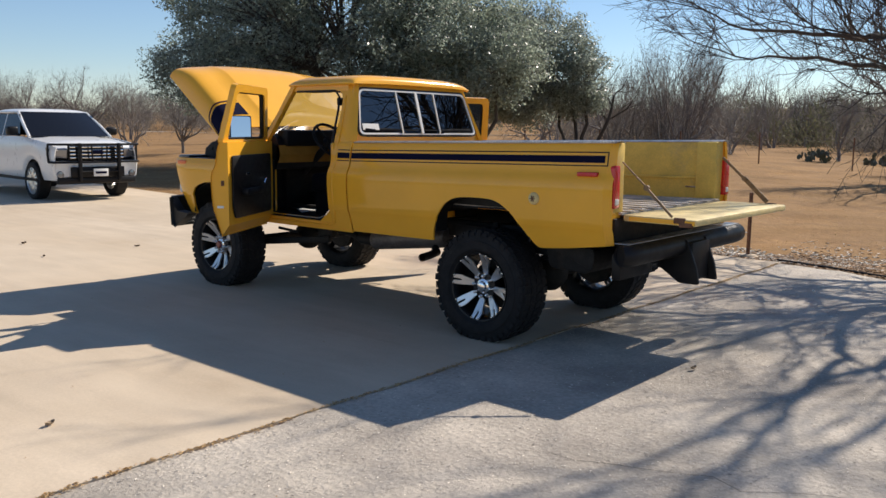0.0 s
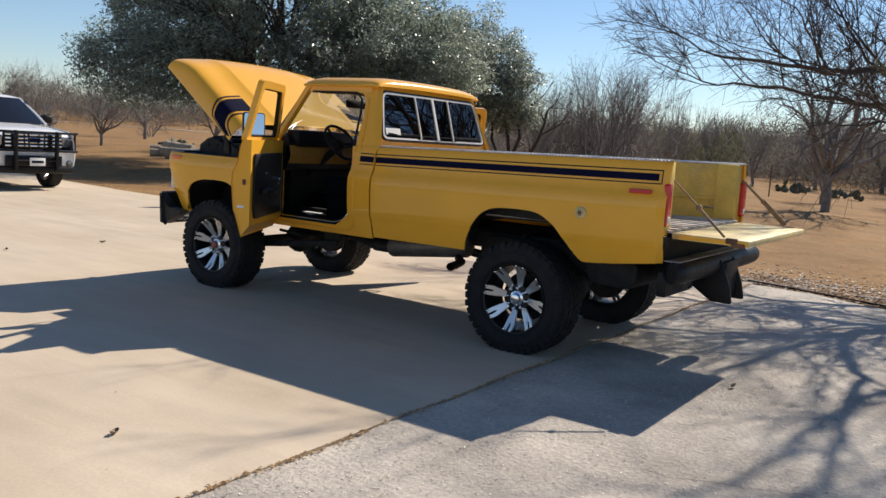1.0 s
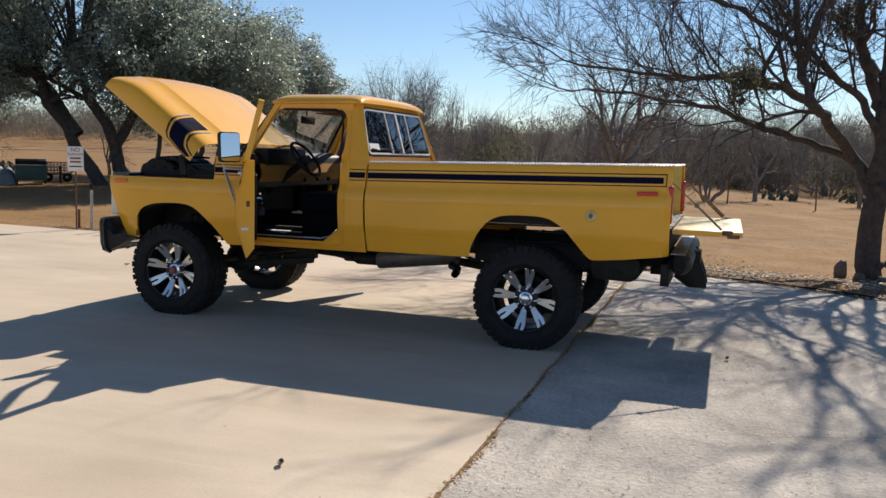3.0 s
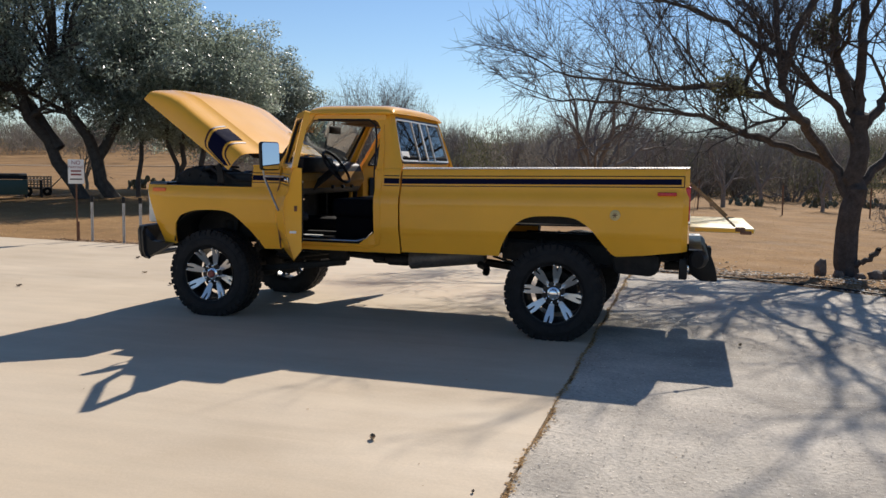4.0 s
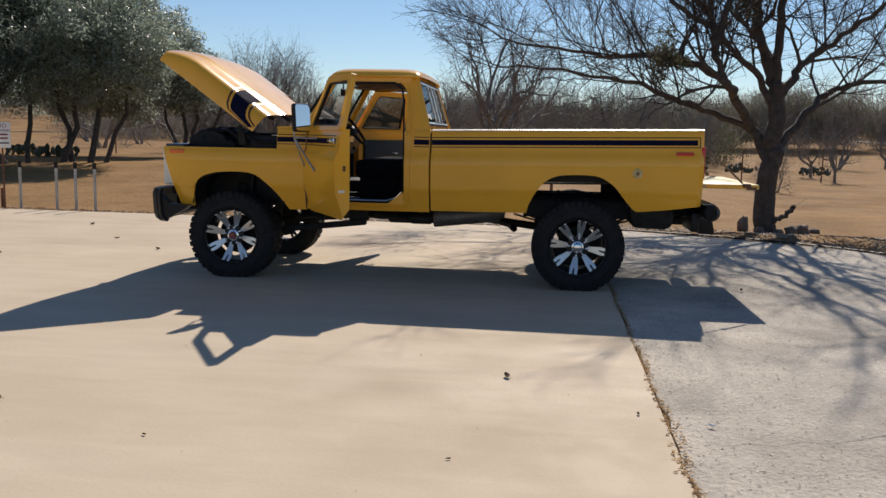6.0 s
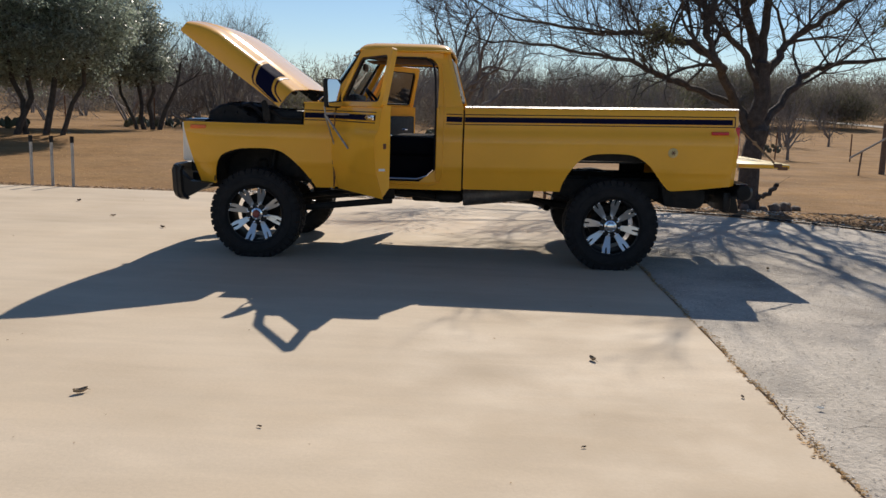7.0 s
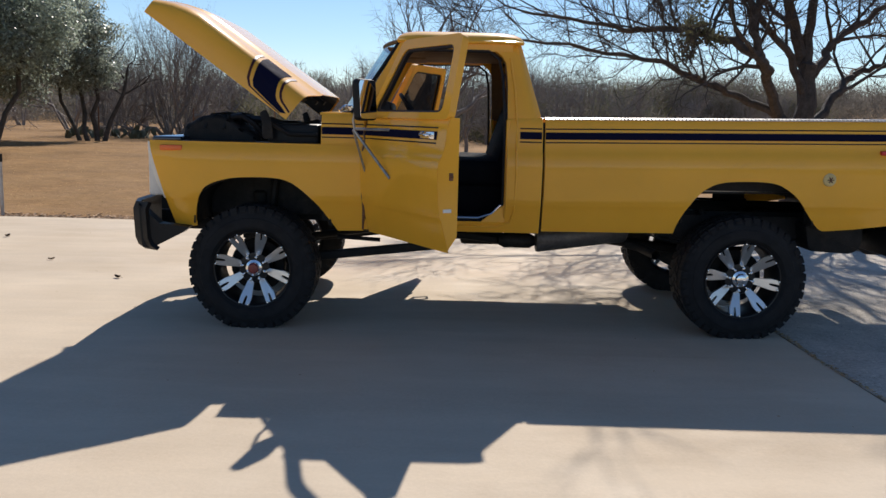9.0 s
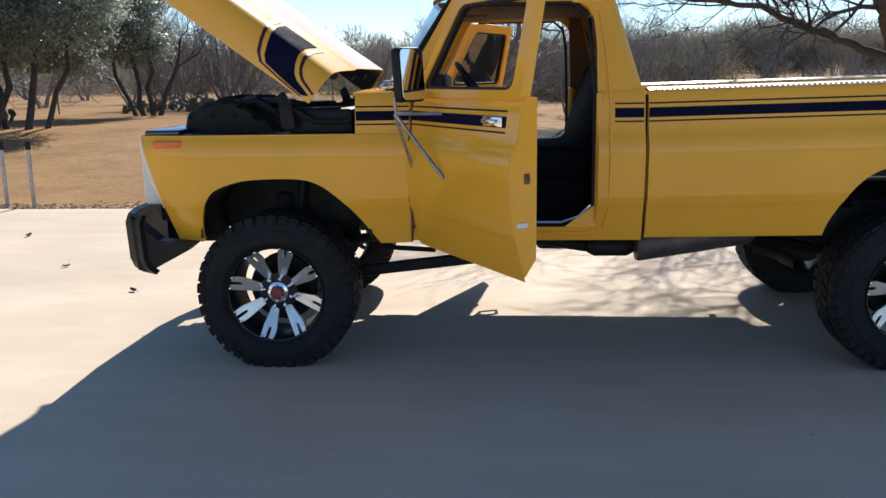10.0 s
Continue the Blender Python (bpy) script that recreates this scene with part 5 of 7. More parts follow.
    box(bm, L - 0.25, L - 0.15, side * (y + 0.015), side * (y + 0.035), 1.358, 1.378, 0.008)
    part("outer_handle", bm, CHROME, ob, "chrome outer door handle")
    ob["label"] = "yellow door swung open with black inner panel"
    ob.parent = truck
    ob.matrix_basis = pose(-0.93, side * 0.975, 0, 0, 0, side * angle)
    return ob


door(-1, 59)
door(1, 66)

# driver's mirror on its chrome frame
bm = bmesh.new()
prism(bm, rounded([(-0.098, -0.13), (0.098, -0.13), (0.098, 0.13), (-0.098, 0.13)], 0.03, 4), "x", -0.05, 0.0, 0.012)
M = pose(-0.89, -1.235, 1.572, 0, -4, -31)
bmesh.ops.transform(bm, matrix=M, verts=bm.verts[:])
mir = part("wing_mirror", bm, BLACK, truck, "black towing mirror on chrome tubes")
bm = bmesh.new()
prism(bm, rounded([(-0.088, -0.12), (0.088, -0.12), (0.088, 0.12), (-0.088, 0.12)], 0.025, 4), "x", 0.001, 0.004)
bmesh.ops.transform(bm, matrix=M, verts=bm.verts[:])
part("mirror_face", bm, MIRROR, mir)
bm = bmesh.new()
tube(bm, [(-0.96, -1.21, 1.56), (-0.985, -1.20, 1.44), (-0.975, -1.19, 1.37), (-0.735, -1.39, 1.085)], 0.009, 8)
tube(bm, [(-0.975, -1.19, 1.385), (-0.70, -1.27, 1.385)], 0.009, 8)
tube(bm, [(-0.985, -1.19, 1.38), (-0.92, -1.08, 1.12), (-0.90, -1.06, 1.07)], 0.008, 8)
part("mirror_arm", bm, STEEL, mir, "dull chrome mirror tubes")

# ---- hood, raised ----
# across the hood: half width, share of the skirt's height, share of the rear arch
HOODP = [(1.02, 0.0, 0), (1.017, 0.30, 0), (1.007, 0.60, 0), (0.990, 0.82, 0), (0.962, 0.955, 0), (0.915, 1.03, 0.08), (0.85, 1.062, 0.2), (0.76, 1.08, 0.35), (0.56, 1.09, 0.72), (0.547, 1.128, 0.74), (0.52, 1.135, 0.76), (0.28, 1.135, 0.93), (0, 1.135, 1.0)]
HOODP = [(-y, s_, a_) for y, s_, a_ in HOODP] + HOODP[-2::-1]


def hood_at(u, y, s_, a_, lift=0.0):
    """A point of the hood: u runs from the cowl to the bowed nose; heights over the skirt's lower edge."""
    bow = 1 - (y / 1.02) ** 2
    x = u * (1.138 + 0.11 * bow) - 0.055 * (1 - u) * bow
    z = (0.195 * s_ + 0.04 * a_ * (1 - u)) * (1 - 0.60 * max(0.0, (u - 0.72) / 0.28) ** 2)
    z += 0.016 * s_ * max(0.0, (u - 0.8) / 0.2) ** 2
    return Vector((-x, y + lift * (0.8 if y > 0.85 else -0.8 if y < -0.85 else 0), z + lift))


HM = pose(-1.450, 0, 1.433, 0, 36.2, 0)
LONG = [0, 0.03, 0.06, 0.12] + steps(0.2, 0.9, 9) + [0.94, 0.97, 1.0]
bm = bmesh.new()
surf(bm, LONG, range(len(HOODP)), lambda u, k: hood_at(u, *HOODP[int(k)]), 0.004)
bmesh.ops.transform(bm, matrix=HM, verts=bm.verts[:])
hood_ob = part("hood", bm, YELLOW, truck, "raised yellow hood with navy side stripes", smooth=33)
bm = bmesh.new()
surf(bm, [0.012] + LONG[1:-1] + [0.985], range(len(HOODP)), lambda u, k: tuple(Vector(hood_at(u, HOODP[int(k)][0] * 0.985, *HOODP[int(k)][1:])) - Vector((0, 0, 0.014 if HOODP[int(k)][1] > 0.5 else -0.002))), 0.002)
bmesh.ops.transform(bm, matrix=HM, verts=bm.verts[:])
part("hood_liner", bm, SOOT_SHADE, hood_ob, "sooty black underside", smooth=24)
SKIRT = [(0.0, 1.02), (0.30, 1.017), (0.60, 1.007), (0.82, 0.990), (0.955, 0.962), (1.03, 0.915), (1.062, 0.85), (1.08, 0.76), (1.10, 0.54)]
ARCH = [(0.955, 0.0), (1.03, 0.08), (1.062, 0.2), (1.08, 0.35), (1.10, 0.74)]
# stripes: along the shoulder, down the skirt, then swept back to its rear corner
NAVY_OUT = [(0.335, 1.084), (0.333, 1.076), (0.329, 1.06), (0.322, 0.99), (0.315, 0.85), (0.302, 0.62), (0.285, 0.36), (0.26, 0.20), (0.15, 0.11), (0.05, 0.05)]
NAVY_IN = [(0.17, 1.084), (0.172, 1.076), (0.172, 1.06), (0.17, 0.99), (0.165, 0.85), (0.15, 0.62), (0.13, 0.42), (0.105, 0.30), (0.06, 0.22), (0.02, 0.14)]
PIN_OUT = [(0.375, 1.084), (0.372, 1.076), (0.368, 1.06), (0.362, 0.99), (0.355, 0.85), (0.342, 0.62), (0.322, 0.33), (0.285, 0.13), (0.16, 0.045), (0.05, 0.0)]
PIN_OUT2 = [(0.359, 1.084), (0.356, 1.076), (0.352, 1.06), (0.346, 0.99), (0.339, 0.85), (0.326, 0.62), (0.307, 0.35), (0.276, 0.165), (0.16, 0.085), (0.05, 0.03)]
PIN_IN = [(0.148, 1.084), (0.149, 1.076), (0.149, 1.06), (0.147, 0.99), (0.142, 0.85), (0.127, 0.62), (0.108, 0.46), (0.085, 0.36), (0.045, 0.28), (0.01, 0.21)]
PIN_IN2 = [(0.132, 1.084), (0.133, 1.076), (0.133, 1.06), (0.131, 0.99), (0.126, 0.85), (0.111, 0.62), (0.092, 0.48), (0.071, 0.40), (0.035, 0.33), (0.006, 0.26)]
for side in (-1, 1):
    for nm, one, two, mt in (("stripe", NAVY_OUT, NAVY_IN, NAVY), ("pinstripe", PIN_OUT, PIN_OUT2, MAROON), ("pinstripe", PIN_IN, PIN_IN2, MAROON)):
        bm = bmesh.new()

        def st(k, v):
            k = min(k, 8.999)
            i, f = int(k), k - int(k)
            ends = [(e[i][0] + (e[i + 1][0] - e[i][0]) * f, e[i][1] + (e[i + 1][1] - e[i][1]) * f) for e in (one, two)]
            u, s_ = (ends[0][j] + (ends[1][j] - ends[0][j]) * v for j in (0, 1))
            p_ = hood_at(u, lerp(SKIRT, s_), s_, lerp(ARCH, s_), 0.004)
            return (p_.x, side * p_.y, p_.z)
        surf(bm, steps(0, 9, 27), steps(0, 1, 4), st, 0.003)
        bmesh.ops.transform(bm, matrix=HM, verts=bm.verts[:])
        part(nm, bm, mt, hood_ob)
    bm = bmesh.new()
    prism(bm, rounded([(-1.625, 1.30), (-1.63, 1.42), (-1.645, 1.475), (-1.60, 1.50), (-1.575, 1.44), (-1.56, 1.39), (-1.55, 1.30)], 0.018, 3), "y", side * 0.905, side * 0.925, 0.004)
    tube(bm, [(-1.60, side * 0.89, 1.42), (-1.45, side * 0.89, 1.335), (-1.26, side * 0.89, 1.335)], 0.016, 8)
    part("hood_hinge", bm, SOOT_SHADE, hood_ob)
for y in (-0.55, 0.0, 0.55):
    bm = bmesh.new()
    surf(bm, steps(0.06, 0.9, 6), [0, 1], lambda u, v: tuple(hood_at(u, y + 0.10 * v - 0.05, 1.0, 0.6) + Vector((0, 0, -0.065))), 0.03)
    bmesh.ops.transform(bm, matrix=HM, verts=bm.verts[:])
    part("hood_brace", bm, SOOT_SHADE, hood_ob, "dark underside bracing")

# ---- engine bay ----
bm = bmesh.new()
prism(bm, rounded([(-2.25, 1.20), (-2.20, 1.37), (-2.10, 1.44), (-1.98, 1.455), (-1.89, 1.435), (-1.80, 1.37), (-1.70, 1.32), (-1.60, 1.20)], 0.022, 4), "y", -0.74, -0.05, 0.03)
for v in bm.verts:
    v.co += Vector((0, 0, 0.012)) * noise.noise(v.co * 9)
engine = part("engine", bm, SOOT_SHADE, truck, "black dusty engine with air cleaner and hoses", smooth=60)
for i in range(2):
    bm = bmesh.new()
    tube(bm, [(-2.06 + i * 0.13, -0.745, 1.36), (-2.02 + i * 0.12, -0.71, 1.452), (-1.98 + i * 0.10, -0.40, 1.466), (-1.96 + i * 0.09, -0.08, 1.455)], 0.011, 8)
    part("cable_sleeve", bm, SOOT_SHADE, engine)
bm = bmesh.new()
lathe(bm, [(0.0001, 0.12), (0.17, 0.12), (0.19, 0.10), (0.19, 0.02), (0.12, 0.0)], 28, (-1.70, 0.1, 1.30), "z")
part("air_cleaner", bm, BLACK, engine)
for path, r_ in (([(-1.88, -0.70, 1.44), (-1.80, -0.74, 1.45), (-1.72, -0.75, 1.40), (-1.66, -0.72, 1.33)], 0.022),
                 ([(-1.85, -0.45, 1.43), (-1.62, -0.62, 1.42), (-1.45, -0.60, 1.36), (-1.3, -0.5, 1.33)], 0.028),
                 ([(-2.1, -0.3, 1.40), (-2.22, -0.1, 1.34), (-2.26, 0.2, 1.2)], 0.03),
                 ([(-1.6, -0.2, 1.36), (-1.4, 0.1, 1.42), (-1.24, 0.2, 1.36)], 0.016)):
    bm = bmesh.new()
    tube(bm, path, r_, 8)
    part("hose", bm, VINYL, engine)
bm = bmesh.new()
box(bm, -2.34, -2.24, -0.86, 0.86, 0.80, 1.285, 0.01)
box(bm, -2.33, -2.26, -0.90, 0.90, 1.272, 1.292, 0.006)
part("radiator_support", bm, SOOT_SHADE, engine)
bm = bmesh.new()
box(bm, -2.392, -2.20, -0.955, 0.955, 1.268, 1.302, 0.012, 3)
for v in bm.verts:
    v.co.x += 0.035 * (abs(v.co.y) / 0.955) ** 2
part("header_panel", bm, GLOSSBLACK, engine, "glossy black header panel over the grille")
# Added unseen plate stops sunlight leaking down through the engine bay.
bm = bmesh.new()
box(bm, -2.26, -1.2, -0.52, 0.52, 0.775, 0.79)
part("splash_pan", bm, SOOT_SHADE, engine)
bm = bmesh.new()
box(bm, -2.0, -1.75, 0.45, 0.68, 1.15, 1.36, 0.015)
part("battery", bm, BLACK, engine)
bm = bmesh.new()
box(bm, -1.60, -1.25, -0.86, -0.58, 1.20, 1.405, 0.02)
part("washer_tank", bm, BLACK, engine)
bm = bmesh.new()
box(bm, -1.36, -1.24, -0.50, -0.30, 1.28, 1.42, 0.02)
part("blower_box", bm, BLACK, engine)
# grille
bm = bmesh.new()
box(bm, -2.37, -2.33, -0.60, 0.60, 0.92, 1.25, 0.008)
grille = part("grille", bm, BLACK, truck)
for z in steps(0.98, 1.20, 4):
    bm = bmesh.new()
    box(bm, -2.388, -2.36, -0.60, 0.60, z - 0.012, z + 0.012, 0.004)
    part("grille_bar", bm, IVORY, grille)
# front bumper: deep black plate with swept ends
bm = bmesh.new()
outl = [(-2.385, -1.055), (-2.49, -0.985), (-2.54, -0.80), (-2.57, 0.0), (-2.54, 0.80), (-2.49, 0.985), (-2.385, 1.055)]
lo, hi = 0.54, 0.865
loops = []
for z, dx in ((lo, 0.075), (lo + 0.03, 0.03), (0.62, 0.01), (hi - 0.05, 0.0), (hi, 0.02)):
    loops.append([bm.verts.new((x + dx, y, z)) for x, y in outl])
for a, b in zip(loops, loops[1:]):
    for k in range(len(outl) - 1):
        bm.faces.new((a[k], a[k + 1], b[k + 1], b[k]))
bmesh.ops.recalc_face_normals(bm, faces=bm.faces[:])
bmesh.ops.solidify(bm, geom=bm.faces[:], thickness=0.03)
bumper = part("front_bumper", bm, BLACK, truck, "deep black steel front bumper")
for side in (-1, 1):
    bm = bmesh.new()
    prism(bm, [(-2.42, 0.56), (-2.36, 0.55), (-2.15, 0.66), (-2.10, 0.70), (-2.30, 0.72), (-2.44, 0.85)], "y", side * 0.93, side * 1.03)
    part("bumper_wing", bm, BLACK, bumper)
    bm = bmesh.new()
    box(bm, -2.45, -2.1, side * 0.42, side * 0.52, 0.62, 0.76, 0.01)
    part("bumper_bracket", bm, SOOT_SHADE, bumper)

# ---- chassis ----
bm = bmesh.new()
for side in (-1, 1):
    box(bm, -2.35, 2.75, side * 0.40, side * 0.48, 0.70, 0.84, 0.008)
for x in (-1.2, -0.3, 0.55, 1.2, 2.1, 2.6):
    box(bm, x - 0.05, x + 0.05, -0.42, 0.42, 0.68, 0.78, 0.01)
frame_ob = part("chassis", bm, SOOT_SHADE, truck, "sooty black ladder chassis and running gear")
for x in (-1.69, 1.69):
    bm = bmesh.new()
    tube(bm, [(x, -0.78, 0.411), (x, 0.78, 0.411)], 0.055, 12)
    r = bmesh.ops.create_uvsphere(bm, u_segments=14, v_segments=8, radius=0.16, matrix=Matrix.Translation((x, 0.0 if x > 0 else 0.25, 0.411)))
    part("axle", bm, SOOT_SHADE, frame_ob)
bm = bmesh.new()
tube(bm, [(-0.5, 0.0, 0.66), (0.3, 0.0, 0.62), (1.55, 0.0, 0.47)], 0.04, 10)
tube(bm, [(-0.5, 0.22, 0.62), (-1.55, 0.25, 0.47)], 0.03, 10)
part("drive_shaft", bm, SOOT_SHADE, frame_ob)
bm = bmesh.new()
prism(bm, rounded([(-1.1, 0.60), (-0.3, 0.54), (0.0, 0.58), (0.0, 0.8), (-1.1, 0.8)], 0.04, 3), "y", -0.2, 0.28, 0.02)
box(bm, -0.25, 0.08, -0.30, 0.34, 0.52, 0.66, 0.03)
part("gearbox", bm, SOOT_SHADE, frame_ob)
for side in (-1, 1):
    bm = bmesh.new()
    for i, ln in enumerate((0.62, 0.5, 0.38)):
        pts = [(1.69 + ln * u, side * 0.58, 0.585 - i * 0.014 + 0.10 * u * u) for u in steps(-1, 1, 10)]
        for a, b in zip(pts, pts[1:]):
            pass
        surf(bm, steps(-1, 1, 10), [-0.035, 0.035], lambda u, w_: (1.69 + ln * u, side * 0.58 + w_, 0.585 - i * 0.014 + 0.10 * u * u), 0.012)
    part("leaf_spring", bm, SOOT_SHADE, frame_ob)
    bm = bmesh.new()
    box(bm, -1.68, -0.42, side * 0.54, side * 0.60, 0.375, 0.437, 0.01)
    for v in bm.verts:
        v.co.z += (v.co.x + 1.68) * 0.115
    tube(bm, [(-1.15, side * 0.60, 0.60), (-0.84, side * 0.62, 0.585)], 0.016, 6)
    box(bm, -0.60, -0.40, side * 0.50, side * 0.58, 0.56, 0.72, 0.012)
    part("radius_arm", bm, SOOT_SHADE, frame_ob)
    bm = bmesh.new()
    tube(bm, [(-1.66, side * 0.62, 0.48), (-1.60, side * 0.56, 1.02)], 0.03, 10)
    lathe(bm, [(0.06, 0), (0.065, 0.3), (0.05, 0.32)], 12, (-1.72, side * 0.50, 0.60), "z")
    part("shock_absorber", bm, SOOT_SHADE, frame_ob)
    bm = bmesh.new()
    tube(bm, [(1.5, side * 0.52, 0.85), (1.66, side * 0.60, 0.42)], 0.028, 10)
    part("shock_absorber", bm, SOOT_SHADE, frame_ob)
# exhaust along the driver's side
bm = bmesh.new()
tube(bm, [(-0.9, -0.35, 0.64), (-0.2, -0.52, 0.62), (0.02, -0.62, 0.605)], 0.032, 10)
tube(bm, [(0.02, -0.62, 0.605), (0.06, -0.62, 0.605), (0.24, -0.62, 0.605), (0.28, -0.62, 0.605)], [0.035, 0.055, 0.055, 0.035], 12)
exhaust = part("exhaust", bm, SOOT_SHADE, frame_ob, "dark exhaust pipe with side outlet")
bm = bmesh.new()
tube(bm, [(0.95, -0.63, 0.60), (1.03, -0.70, 0.585), (1.06, -0.82, 0.575), (1.085, -0.95, 0.570)], 0.033, 12, False)
part("tailpipe", bm, SOOT_SHADE, exhaust)
bm = bmesh.new()
lathe(bm, [(0.0001, 0.28), (0.09, 0.285), (0.098, 0.30), (0.090, 0.95), (0.075, 0.97), (0.0001, 0.98)], 20, (0, -0.66, 0.625), "x")
for v in bm.verts:
    v.co.z += 0.085 * (v.co.x - 0.28)
    v.co.y += 0.25 * (v.co.x - 0.28)
part("muffler", bm, DULLPIPE, exhaust, "dull grey muffler")
bm = bmesh.new()
prism(bm, rounded([(2.20, 0.60), (2.52, 0.585), (2.58, 0.64), (2.58, 0.78), (2.16, 0.80)], 0.04, 3), "y", -0.80, 0.60, 0.02)
part("fuel_tank", bm, SOOT_SHADE, frame_ob, "black fuel tank behind the rear axle")
# rear bumper
bm = bmesh.new()
tube(bm, [(2.885, -0.975, 0.772), (2.895, -0.962, 0.772), (2.90, -0.84, 0.772), (2.90, 0.84, 0.772), (2.895, 0.962, 0.772), (2.885, 0.975, 0.772)], [0.066, 0.077, 0.080, 0.080, 0.077, 0.066], 20)
rbump = part("rear_bumper", bm, BLACK, truck, "black pipe rear bumper with drop plates")
bm = bmesh.new()
box(bm, 2.815, 2.925, -0.945, 0.945, 0.846, 0.853, 0.003)
part("step_plate", bm, STEEL, rbump, "narrow tread-plate bumper step")
for y in (-0.16, 0.16):
    bm = bmesh.new()
    prism(bm, rounded([(2.70, 0.80), (2.98, 0.82), (3.06, 0.62), (3.085, 0.495), (2.93, 0.495), (2.74, 0.62)], 0.02, 3), "y", y - 0.012, y + 0.012, 0.003)
    part("drop_plate", bm, BLACK, rbump)
bm = bmesh.new()
box(bm, 2.93, 3.02, -0.148, 0.148, 0.51, 0.80, 0.012)
box(bm, 2.6, 2.975, -0.055, 0.035, 0.57, 0.65, 0.008)
part("hitch", bm, BLACK, rbump)
bm = bmesh.new()
box(bm, 2.74, 2.81, -0.84, -0.30, 0.58, 0.76, 0.01)
part("bracket", bm, BLACK, rbump)
bm = bmesh.new()
ring(bm, rounded([(-0.40, 0.60), (-0.30, 0.60), (-0.30, 0.66), (-0.40, 0.66)], 0.01, 2), rounded([(-0.388, 0.612), (-0.312, 0.612), (-0.312, 0.648), (-0.388, 0.648)], 0.008, 2), lambda y, z: (2.825, y, z), 0.012)
part("hitch_pin", bm, CHROME, rbump, "bright steel hitch ring")


# step brackets under the far sill
bm = bmesh.new()
tube(bm, [(-0.53, 0.90, 0.74), (-0.50, 0.90, 0.60), (-0.40, 0.90, 0.57), (-0.385, 0.90, 0.64), (-0.45, 0.90, 0.665), (-0.50, 0.90, 0.66)], 0.014, 7)
part("step_bracket", bm, SOOT_SHADE, truck)
bm = bmesh.new()
box(bm, 1.005, 1.05, 0.86, 0.90, 0.62, 0.80, 0.006)
part("step_bracket", bm, SOOT_SHADE, truck)

# ---- wheels ----
def turned(bm, n0, a):
    """Turn the newest vertices about the axle."""
    c, s = math.cos(a), math.sin(a)
    for v in list(bm.verts)[n0:]:
        x, z = v.co.x, v.co.z
        v.co.x, v.co.z = x * c + z * s, -x * s + z * c


def settle(bm, drop):
    """Press the foot of the tyre flat on the ground, with a slight bulge above it."""
    for v in bm.verts:
        over = -drop - v.co.z
        if over > 0:
            v.co.z = -drop
            v.co.y *= 1 + 0.9 * over


